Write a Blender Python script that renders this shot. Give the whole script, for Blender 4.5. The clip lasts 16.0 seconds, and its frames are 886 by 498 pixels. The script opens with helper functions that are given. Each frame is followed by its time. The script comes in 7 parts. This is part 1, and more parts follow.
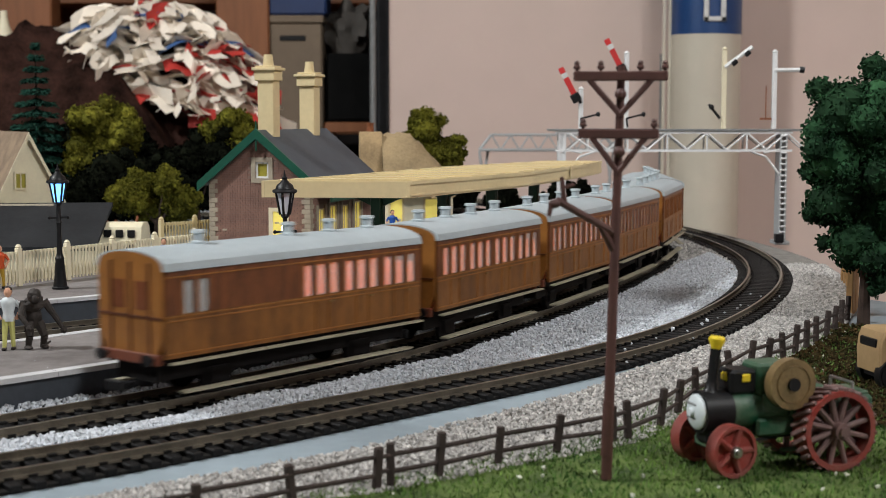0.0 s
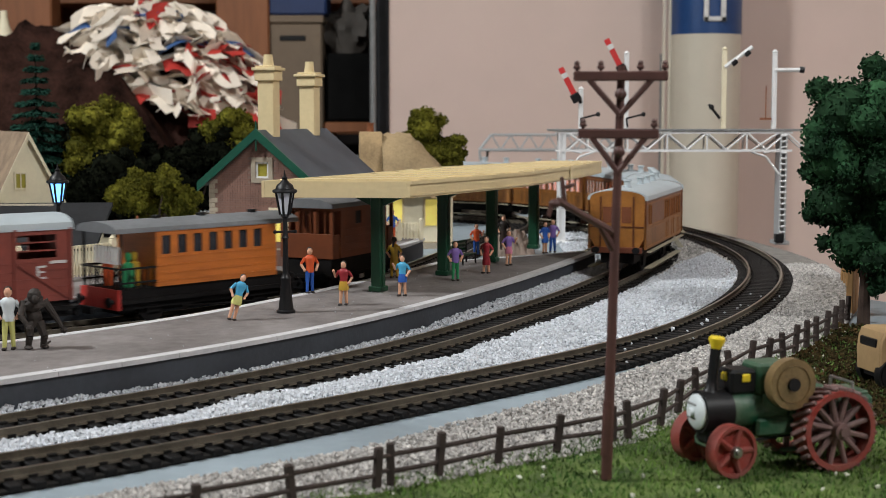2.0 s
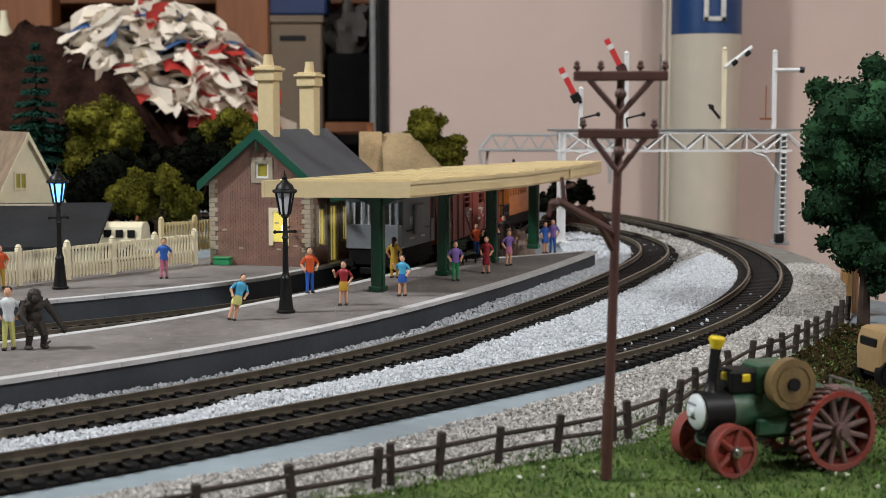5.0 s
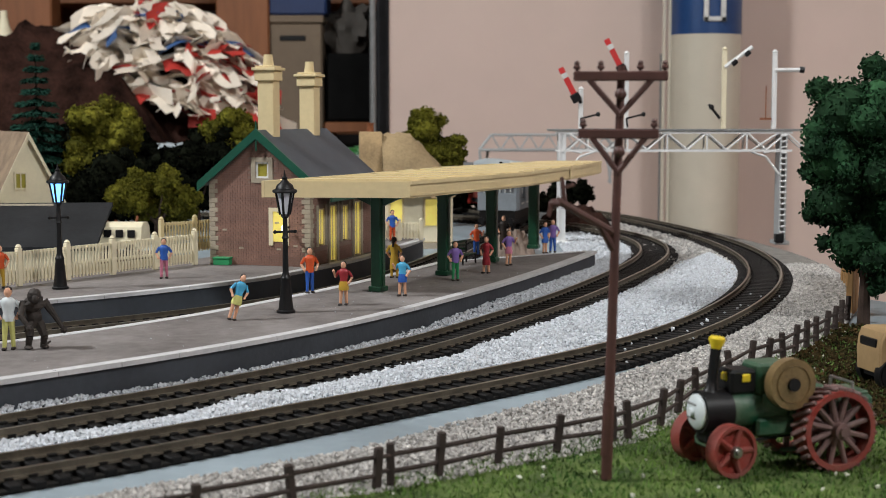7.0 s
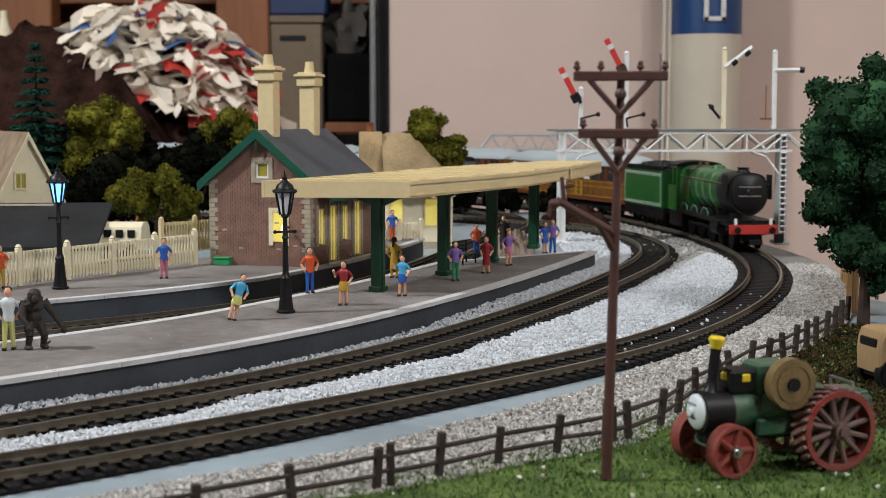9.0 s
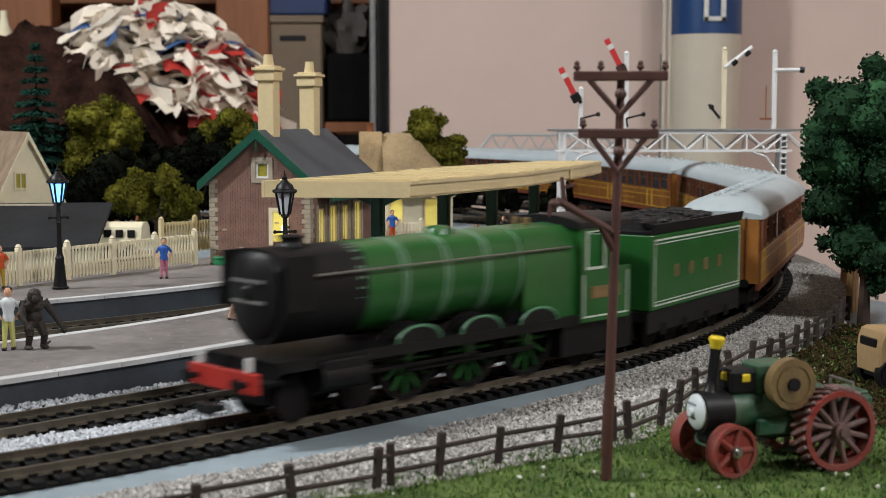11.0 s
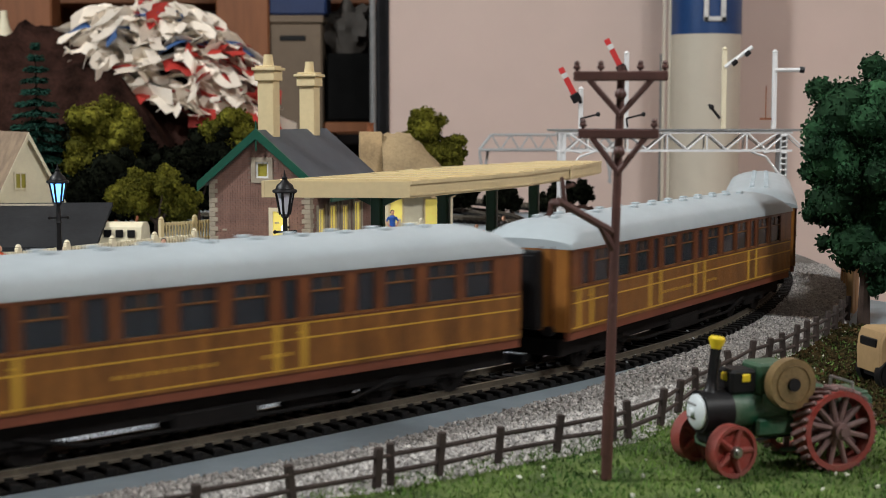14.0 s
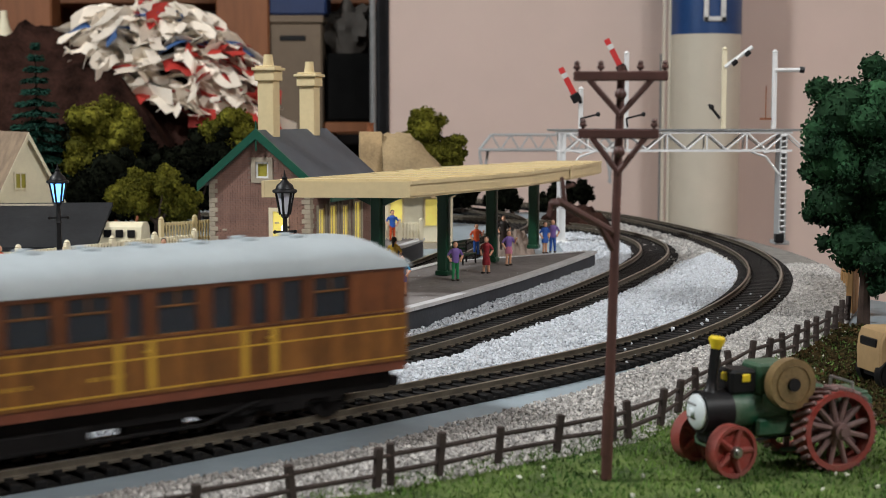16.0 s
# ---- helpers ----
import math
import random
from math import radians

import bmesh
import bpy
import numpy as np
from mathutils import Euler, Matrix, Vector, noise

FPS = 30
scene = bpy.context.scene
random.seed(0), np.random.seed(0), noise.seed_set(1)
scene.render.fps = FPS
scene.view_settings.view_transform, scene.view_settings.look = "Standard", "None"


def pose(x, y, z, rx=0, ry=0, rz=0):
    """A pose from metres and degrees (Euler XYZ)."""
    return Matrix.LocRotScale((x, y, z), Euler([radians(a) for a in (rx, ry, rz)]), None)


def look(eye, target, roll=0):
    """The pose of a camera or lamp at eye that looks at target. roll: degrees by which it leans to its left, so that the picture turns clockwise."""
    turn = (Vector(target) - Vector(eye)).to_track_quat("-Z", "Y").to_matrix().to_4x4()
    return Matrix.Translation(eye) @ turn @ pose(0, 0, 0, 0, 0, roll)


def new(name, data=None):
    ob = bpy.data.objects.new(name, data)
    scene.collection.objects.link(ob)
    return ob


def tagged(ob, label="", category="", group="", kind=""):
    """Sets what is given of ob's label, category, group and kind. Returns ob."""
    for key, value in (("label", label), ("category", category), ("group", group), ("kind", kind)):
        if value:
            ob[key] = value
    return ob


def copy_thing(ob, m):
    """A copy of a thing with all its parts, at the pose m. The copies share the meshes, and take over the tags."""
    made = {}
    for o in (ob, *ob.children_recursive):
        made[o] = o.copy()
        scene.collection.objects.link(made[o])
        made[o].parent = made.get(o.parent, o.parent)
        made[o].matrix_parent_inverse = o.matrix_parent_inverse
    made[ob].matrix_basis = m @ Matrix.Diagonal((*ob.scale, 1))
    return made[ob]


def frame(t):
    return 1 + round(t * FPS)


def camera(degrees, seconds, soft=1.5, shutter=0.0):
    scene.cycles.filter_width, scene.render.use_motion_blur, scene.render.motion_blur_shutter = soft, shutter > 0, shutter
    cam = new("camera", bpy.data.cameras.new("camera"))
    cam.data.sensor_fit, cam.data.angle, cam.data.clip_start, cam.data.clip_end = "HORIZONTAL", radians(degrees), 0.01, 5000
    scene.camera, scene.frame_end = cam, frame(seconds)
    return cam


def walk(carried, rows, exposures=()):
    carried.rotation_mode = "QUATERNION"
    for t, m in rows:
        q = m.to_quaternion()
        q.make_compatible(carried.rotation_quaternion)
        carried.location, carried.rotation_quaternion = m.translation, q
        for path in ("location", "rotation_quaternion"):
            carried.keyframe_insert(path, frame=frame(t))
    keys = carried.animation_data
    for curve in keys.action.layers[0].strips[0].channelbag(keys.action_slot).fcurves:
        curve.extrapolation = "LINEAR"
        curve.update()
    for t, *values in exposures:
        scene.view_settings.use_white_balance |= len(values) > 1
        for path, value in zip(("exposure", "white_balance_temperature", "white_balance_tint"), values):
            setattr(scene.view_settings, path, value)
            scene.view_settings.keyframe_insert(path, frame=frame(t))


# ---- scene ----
cam = camera(34.82, 16.0, soft=0.6, shutter=0.4)
EYE_Z = 88.0
EYE = pose(0, 0, EYE_Z / 1000, 90 - 5.506, 0, 0)
walk(cam, [(0.0, EYE), (16.0, EYE)], exposures=[(0.0, 0.0, 6500, 10), (16.0, 0.0, 6500, 10)])
cam.data.dof.use_dof = True
cam.data.dof.focus_distance = 0.58
cam.data.dof.aperture_fstop = 38.0

# ---- light ----
world = bpy.data.worlds.new("room_air")
world.use_nodes = True
world.node_tree.nodes["Background"].inputs[0].default_value = (0.9, 0.85, 0.8, 1)
world.node_tree.nodes["Background"].inputs[1].default_value = 0.012
scene.world = world


def area_lamp(name, eye, target, size, watts, colour):
    d = bpy.data.lights.new(name, "AREA")
    d.shape, d.size, d.energy, d.color = "DISK", size, watts, colour
    ob = new(name, d)
    ob.matrix_world = look(eye, target)
    return ob


area_lamp("ceiling_bulb", (-1.35, 0.3, 1.42), (0.1, 1.2, 0.0), 0.22, 34, (0.985, 1.0, 1.0))
area_lamp("second_ceiling_bulb", (0.95, -0.55, 1.45), (0.9, 2.0, 0.4), 0.45, 35, (0.985, 1.0, 1.0))

# ---- materials ----
def mat(name, colour, rough=0.6, metal=0.0, vary=0.15, scale=40.0, bump=0.0, bump_scale=None, second=None, emit=0.0, stretch=(1, 1, 1), spec=0.5, per_piece=0.0, emit_colour=None):
    """Base colour varied at two scales (scale is per metre), with fine relief."""
    m = bpy.data.materials.new(name)
    m.use_nodes = True
    nt = m.node_tree
    b = nt.nodes["Principled BSDF"]
    b.inputs["Roughness"].default_value = rough
    b.inputs["Metallic"].default_value = metal
    b.inputs["Specular IOR Level"].default_value = spec
    tc = nt.nodes.new("ShaderNodeTexCoord")
    mp = nt.nodes.new("ShaderNodeMapping")
    mp.inputs["Scale"].default_value = stretch
    nt.links.new(tc.outputs["Object"], mp.inputs["Vector"])
    n1 = nt.nodes.new("ShaderNodeTexNoise")
    n1.inputs["Scale"].default_value, n1.inputs["Detail"].default_value = scale, 6
    n2 = nt.nodes.new("ShaderNodeTexNoise")
    n2.inputs["Scale"].default_value, n2.inputs["Detail"].default_value = scale * 9, 3
    for n in (n1, n2):
        nt.links.new(mp.outputs["Vector"], n.inputs["Vector"])
    add = nt.nodes.new("ShaderNodeMath")
    add.operation = "MULTIPLY_ADD"
    add.inputs[1].default_value = 0.45
    nt.links.new(n2.outputs["Fac"], add.inputs[0])
    nt.links.new(n1.outputs["Fac"], add.inputs[2])
    ramp = nt.nodes.new("ShaderNodeValToRGB")
    lo = [max(0.0, c * (1 - vary)) for c in colour]
    hi = [min(1.0, c * (1 + vary)) for c in (second or colour)]
    ramp.color_ramp.elements[0].position, ramp.color_ramp.elements[1].position = 0.5, 0.95
    ramp.color_ramp.elements[0].color = (*lo, 1)
    ramp.color_ramp.elements[1].color = (*hi, 1)
    nt.links.new(add.outputs[0], ramp.inputs[0])
    out = ramp.outputs[0]
    if per_piece:
        g = nt.nodes.new("ShaderNodeNewGeometry")
        hs = nt.nodes.new("ShaderNodeHueSaturation")
        mr = nt.nodes.new("ShaderNodeMapRange")
        mr.inputs["To Min"].default_value, mr.inputs["To Max"].default_value = 1 - per_piece, 1 + per_piece
        nt.links.new(g.outputs["Random Per Island"], mr.inputs["Value"])
        nt.links.new(mr.outputs[0], hs.inputs["Value"])
        nt.links.new(out, hs.inputs["Color"])
        out = hs.outputs[0]
    nt.links.new(out, b.inputs["Base Color"])
    if bump:
        bp = nt.nodes.new("ShaderNodeBump")
        bp.inputs["Strength"].default_value, bp.inputs["Distance"].default_value = min(1.0, bump), 0.0006
        nb = nt.nodes.new("ShaderNodeTexNoise")
        nb.inputs["Scale"].default_value, nb.inputs["Detail"].default_value = bump_scale or scale * 12, 5
        nt.links.new(mp.outputs["Vector"], nb.inputs["Vector"])
        nt.links.new(nb.outputs["Fac"], bp.inputs["Height"])
        nt.links.new(bp.outputs[0], b.inputs["Normal"])
    if emit:
        b.inputs["Emission Color"].default_value = (*(emit_colour or colour), 1)
        b.inputs["Emission Strength"].default_value = emit
    return m


def glass_mat(name, tint, rough=0.08):
    m = bpy.data.materials.new(name)
    m.use_nodes = True
    b = m.node_tree.nodes["Principled BSDF"]
    b.inputs["Base Color"].default_value = (*tint, 1)
    b.inputs["Roughness"].default_value = rough
    b.inputs["Transmission Weight"].default_value = 0.75
    b.inputs["IOR"].default_value = 1.25
    return m


TEAK = mat("teak", (0.150, 0.056, 0.013), 0.38, 0, 0.35, 40, 0.15, 900, second=(0.20, 0.082, 0.018), stretch=(5, 1, 1))
TEAK_DARK = mat("teak_dark", (0.10, 0.030, 0.012), 0.4, 0, 0.25, 60, 0.1, stretch=(1, 1, 6))
DOOR_RED = mat("door_red_brown", (0.16, 0.042, 0.014), 0.42, 0, 0.2, 80, 0.1)
TEAK_END = mat("teak_end", (0.30, 0.12, 0.024), 0.42, 0, 0.22, 60, 0.1)
ROOF_WHITE = mat("roof_white", (0.42, 0.48, 0.51), 0.5, 0, 0.08, 30, 0.1)
ROOF_DARK = mat("roof_black_brown", (0.022, 0.018, 0.017), 0.75, 0, 0.3, 60, 0.2, spec=0.2)
ROOF_GREY = mat("roof_grey", (0.16, 0.17, 0.18), 0.6, 0, 0.2, 40, 0.15)
LINING = mat("lining_yellow", (0.55, 0.33, 0.04), 0.4, 0, 0.1, 200)
BLACK = mat("black_plastic", (0.007, 0.007, 0.008), 0.45, 0, 0.3, 80, 0.1, spec=0.3)
UNDER = mat("underframe_black", (0.008, 0.007, 0.007), 0.7, 0, 0.4, 90, 0.2, spec=0.15)
SOLEBAR = mat("solebar_brown", (0.16, 0.045, 0.022), 0.5, 0, 0.2, 70)
STEP = mat("step_board", (0.36, 0.33, 0.24), 0.6, 0, 0.2, 100)
GLASS_CLEAR = glass_mat("clear_window_glass", (0.82, 0.82, 0.80))
GLASS_DARK = glass_mat("window_glass", (0.10, 0.11, 0.13))
SEAT = mat("seat_maroon", (0.11, 0.03, 0.025), 0.8, 0, 0.2, 60)
BLIND = mat("window_blind", (0.72, 0.76, 0.76), 0.6, 0, 0.05, 60)
GLOW_RED = mat("lit_compartment", (0.75, 0.16, 0.06), 0.8, 0, 0.25, 80, emit=0.6, emit_colour=(1.0, 0.22, 0.05))
GLOW_DIM = mat("dim_lit_pane", (0.10, 0.035, 0.02), 0.15, 0, 0.3, 60, emit=0.05, emit_colour=(0.9, 0.3, 0.1))
LOCO_GREEN = mat("apple_green", (0.018, 0.108, 0.022), 0.3, 0, 0.12, 40)
BAND = mat("pale_green_band", (0.20, 0.34, 0.24), 0.4, 0, 0.1, 80)
SPLASH_RIM = mat("lined_green", (0.10, 0.26, 0.15), 0.4, 0, 0.1, 80)
LOCO_WHITE = mat("lining_white", (0.6, 0.66, 0.6), 0.4, 0, 0.05, 100)
STEEL = mat("wheel_steel", (0.42, 0.41, 0.40), 0.3, 0.9, 0.15, 200)
RED = mat("buffer_red", (0.46, 0.03, 0.022), 0.45, 0, 0.15, 80)
COAL = mat("coal", (0.012, 0.012, 0.012), 0.5, 0, 0.4, 300, 0.8, 600)
BAUXITE = mat("bauxite_red", (0.22, 0.045, 0.03), 0.55, 0, 0.18, 50, 0.15)
WAGON_GREY = mat("wagon_grey", (0.20, 0.225, 0.25), 0.55, 0, 0.15, 50, 0.15)
VAN_BROWN = mat("van_brown", (0.19, 0.050, 0.014), 0.5, 0, 0.18, 60, 0.1)
ORANGE = mat("varnished_orange", (0.50, 0.145, 0.022), 0.4, 0, 0.18, 60, 0.1, stretch=(1, 1, 5))
WHITE_MARK = mat("marking_white", (0.62, 0.62, 0.6), 0.5, 0, 0.1, 90)
RAIL = mat("weathered_rail", (0.13, 0.112, 0.085), 0.5, 0.25, 0.3, 120, 0.15)
RAIL_TOP = mat("polished_rail_head", (0.42, 0.38, 0.31), 0.28, 0.9, 0.15, 200)
SLEEPER = mat("black_sleeper", (0.008, 0.0075, 0.0075), 0.6, 0, 0.4, 150, 0.3, spec=0.2)
BOARD = mat("painted_baseboard", (0.27, 0.33, 0.37), 0.6, 0, 0.16, 14, 0.12, 300)
UNDERLAY = mat("track_underlay", (0.014, 0.013, 0.012), 0.9, 0, 0.3, 120, 0.4, 1500, spec=0.1)
STONE_WHITE = mat("white_ballast_stone", (0.55, 0.58, 0.62), 0.75, 0, 0.1, 300, per_piece=0.2)
STONE_GREY = mat("grey_gravel_stone", (0.40, 0.385, 0.365), 0.8, 0, 0.2, 300, per_piece=0.4)
BED_WHITE = mat("ballast_bed", (0.50, 0.525, 0.55), 0.9, 0, 0.2, 200, 0.8, 900)
BED_GREY = mat("gravel_bed", (0.20, 0.19, 0.175), 0.9, 0, 0.25, 150, 0.8, 900)
TURF = mat("turf_mat", (0.035, 0.075, 0.015), 0.95, 0, 0.45, 60, 0.8, 1200, second=(0.085, 0.125, 0.026))
BLADE = mat("grass_blade", (0.042, 0.120, 0.024), 0.85, 0, 0.35, 40, per_piece=0.6, second=(0.105, 0.175, 0.038), spec=0.2)
DARK_FLAKE = mat("leaf_litter", (0.020, 0.024, 0.009), 0.95, 0, 0.5, 60, per_piece=0.7, second=(0.045, 0.028, 0.012), spec=0.05)
DAISY = mat("daisy_white", (0.7, 0.7, 0.62), 0.7, 0, 0.1, 100)
PLAT_TOP = mat("platform_tarmac", (0.150, 0.132, 0.126), 0.8, 0, 0.2, 26, 0.3, 1800, second=(0.205, 0.188, 0.182))
COPING = mat("platform_coping", (0.56, 0.56, 0.57), 0.65, 0, 0.14, 60, 0.2)
PLAT_WALL = mat("platform_wall", (0.040, 0.047, 0.058), 0.55, 0, 0.25, 40, 0.2, 500)
CREAM = mat("cream_plastic", (0.66, 0.54, 0.31), 0.5, 0, 0.08, 40)
CREAM_PALE = mat("pale_cream_paint", (0.76, 0.69, 0.50), 0.55, 0, 0.08, 40)
GREEN_PAINT = mat("dark_green_paint", (0.006, 0.075, 0.045), 0.4, 0, 0.15, 60)
POST_GREEN = mat("post_green", (0.006, 0.048, 0.022), 0.35, 0, 0.2, 60)
BRICK = mat("brown_brick", (0.235, 0.130, 0.100), 0.75, 0, 0.22, 130, 0.2)
MORTAR = mat("mortar", (0.24, 0.165, 0.135), 0.85, 0, 0.15, 120)
QUOIN = mat("quoin_stone", (0.36, 0.31, 0.235), 0.75, 0, 0.15, 120, 0.2)
SLATE = mat("slate_roof", (0.062, 0.072, 0.088), 0.6, 0, 0.16, 60, 0.3, 500)
WINDOW_LIT = mat("lit_window_yellow", (0.75, 0.62, 0.14), 0.5, 0, 0.15, 90, emit=0.35)
WINDOW_DIM = mat("dim_window_yellow", (0.32, 0.28, 0.03), 0.5, 0, 0.15, 90)
PINK_WALL = mat("pink_plaster", (0.66, 0.52, 0.46), 0.85, 0, 0.05, 1.4, 0.05, 60)
# recess walls: the lack of light is put into a near-black colour
RECESS_SHADE = mat("recess_painted_shade", (0.014, 0.010, 0.009), 0.9, 0, 0.3, 2)
WOOD = mat("brown_timber", (0.25, 0.092, 0.034), 0.6, 0, 0.25, 12, 0.2, stretch=(1, 1, 0.15))
CARD = mat("tan_box_card", (0.19, 0.138, 0.092), 0.7, 0, 0.1, 8)
BAG_GREY = mat("dull_grey_bag", (0.085, 0.075, 0.065), 0.75, 0, 0.3, 12)
NAVY = mat("navy_lid", (0.012, 0.03, 0.10), 0.5, 0, 0.2, 10)
PIPE = mat("white_pipe", (0.60, 0.55, 0.45), 0.4, 0, 0.05, 5)
LABEL_BLUE = mat("blue_label", (0.008, 0.05, 0.17), 0.4, 0, 0.1, 20)
TAN_STONE = mat("tan_chimney_stone", (0.40, 0.28, 0.145), 0.8, 0, 0.3, 90, 0.5, 500)
WHITE = mat("white_plastic", (0.74, 0.75, 0.75), 0.45, 0, 0.06, 80)
GREY_METAL = mat("grey_metal", (0.22, 0.23, 0.23), 0.5, 0.2, 0.15, 60)
POLE_BROWN = mat("brown_pole_plastic", (0.085, 0.036, 0.030), 0.5, 0, 0.2, 120, 0.1)
FENCE_WOOD = mat("dark_fence_wood", (0.036, 0.024, 0.020), 0.8, 0, 0.3, 200, 0.3)
LEAF_DARK = mat("dark_leaf", (0.007, 0.034, 0.015), 0.85, 0, 0.35, 60, per_piece=0.6, second=(0.020, 0.060, 0.024), spec=0.15)
LEAF_OLIVE = mat("olive_leaf", (0.070, 0.072, 0.009), 0.9, 0, 0.35, 60, per_piece=0.45, second=(0.115, 0.108, 0.013), spec=0.1)
# near-black leaf: the shade among the bushes is put into its colour
LEAF_PAINTED_SHADE = mat("leaf_with_painted_shade", (0.0045, 0.0055, 0.003), 0.95, 0, 0.4, 60, per_piece=0.5, spec=0.04)
LEAF_FIR = mat("fir_needle", (0.009, 0.036, 0.025), 0.9, 0, 0.3, 60, per_piece=0.5, spec=0.1)
BARK = mat("bark", (0.045, 0.026, 0.018), 0.9, 0, 0.3, 150, 0.5)
HILL = mat("dark_hill", (0.012, 0.0065, 0.005), 0.95, 0, 0.5, 30, 0.9, 300, second=(0.034, 0.016, 0.012), spec=0.05)
ROCK = mat("pale_rock", (0.32, 0.25, 0.205), 0.85, 0, 0.35, 50, 0.8, 260, second=(0.20, 0.15, 0.12))
FELT = mat("roofing_felt", (0.020, 0.021, 0.023), 0.85, 0, 0.3, 40, 0.2, spec=0.2)
MATT_BLACK = mat("matt_black_cloth", (0.006, 0.006, 0.006), 0.9, 0, 0.2, 40, spec=0.1)
TEAK_UPPER = mat("teak_upper", (0.095, 0.029, 0.010), 0.38, 0, 0.3, 60, 0.15, 900, second=(0.17, 0.055, 0.017), stretch=(6, 1, 1))
PAPER = mat("paper_white", (0.88, 0.79, 0.67), 0.7, 0, 0.1, 20, per_piece=0.15)
PAPER_BLUE = mat("paper_blue", (0.05, 0.12, 0.30), 0.6, 0, 0.2, 20)
PAPER_RED = mat("paper_red", (0.50, 0.04, 0.03), 0.6, 0, 0.2, 20)
THATCH = mat("sandy_thatch", (0.30, 0.22, 0.12), 0.9, 0, 0.3, 60, 0.8, 500)
TILE_ROOF = mat("mottled_tile_roof", (0.24, 0.17, 0.11), 0.8, 0, 0.3, 120, 0.5, 700)
TAN = mat("tan_lorry_paint", (0.36, 0.24, 0.12), 0.45, 0, 0.15, 60)
ENGINE_GREEN = mat("faded_green_paint", (0.008, 0.100, 0.046), 0.45, 0, 0.3, 70, 0.2, second=(0.085, 0.115, 0.075))
ENGINE_RED = mat("worn_red_wheel", (0.40, 0.034, 0.020), 0.65, 0, 0.35, 160, 0.3, second=(0.17, 0.055, 0.045))
SPOKE = mat("worn_spoke", (0.16, 0.095, 0.088), 0.6, 0, 0.3, 200)
BRASS = mat("dull_brass", (0.27, 0.185, 0.085), 0.38, 0.45, 0.3, 120)
YELLOW = mat("bright_yellow", (0.72, 0.54, 0.02), 0.5, 0, 0.15, 150)
LAMP_BLUE = mat("lit_blue_lens", (0.30, 0.6, 1.0), 0.3, 0, 0.05, 80, emit=2.2, emit_colour=(0.16, 0.50, 1.0))
LAMP_PANE = mat("frosted_lamp_pane", (0.62, 0.65, 0.72), 0.4, 0, 0.1, 80)
LED = mat("lit_led", (1.0, 0.9, 0.6), 0.3, 0, 0.02, 80, emit=9.0, emit_colour=(1.0, 0.86, 0.5))
SKIN = mat("figure_flesh", (0.66, 0.36, 0.23), 0.5, 0, 0.1, 200)
HAIR = mat("figure_hair", (0.02, 0.013, 0.01), 0.6, 0, 0.2, 200)
APE = mat("dark_ape_brown", (0.030, 0.023, 0.019), 0.7, 0, 0.4, 250, 0.6, 900)
SHIRT_RED = mat("paint_red", (0.60, 0.085, 0.018), 0.5, 0, 0.1, 200)
SHIRT_BLUE = mat("paint_blue", (0.02, 0.10, 0.42), 0.5, 0, 0.1, 200)
SHIRT_SKY = mat("paint_sky_blue", (0.06, 0.36, 0.60), 0.5, 0, 0.1, 200)
SHIRT_WHITE = mat("paint_white", (0.62, 0.68, 0.70), 0.5, 0, 0.1, 200)
PAINT_LIME = mat("paint_lime", (0.60, 0.60, 0.20), 0.5, 0, 0.1, 200)
PAINT_YELLOW = mat("paint_mustard", (0.48, 0.30, 0.03), 0.5, 0, 0.1, 200)
PAINT_PURPLE = mat("paint_purple", (0.20, 0.12, 0.38), 0.5, 0, 0.1, 200)
PAINT_GREEN = mat("paint_green", (0.02, 0.24, 0.09), 0.5, 0, 0.1, 200)
PAINT_PINK = mat("paint_pink", (0.50, 0.16, 0.24), 0.5, 0, 0.1, 200)
PAINT_MAROON = mat("paint_maroon", (0.30, 0.02, 0.03), 0.5, 0, 0.1, 200)
FLOOR_MAT = mat("grey_floor", (0.12, 0.11, 0.10), 0.8, 0, 0.2, 3)
CEIL_MAT = mat("white_ceiling", (0.72, 0.70, 0.66), 0.9, 0, 0.05, 2)
PLANK = mat("sawn_plank", (0.34, 0.19, 0.07), 0.7, 0, 0.25, 60, 0.3, stretch=(1, 1, 0.2))
BROWN_MESS = mat("rusty_scrap", (0.24, 0.08, 0.03), 0.8, 0, 0.4, 100)
STRUT_GREY = mat("pale_grey_metal", (0.42, 0.44, 0.45), 0.5, 0.1, 0.1, 40)
BRIGHT_RED = mat("signal_red", (0.55, 0.03, 0.03), 0.45, 0, 0.1, 100)


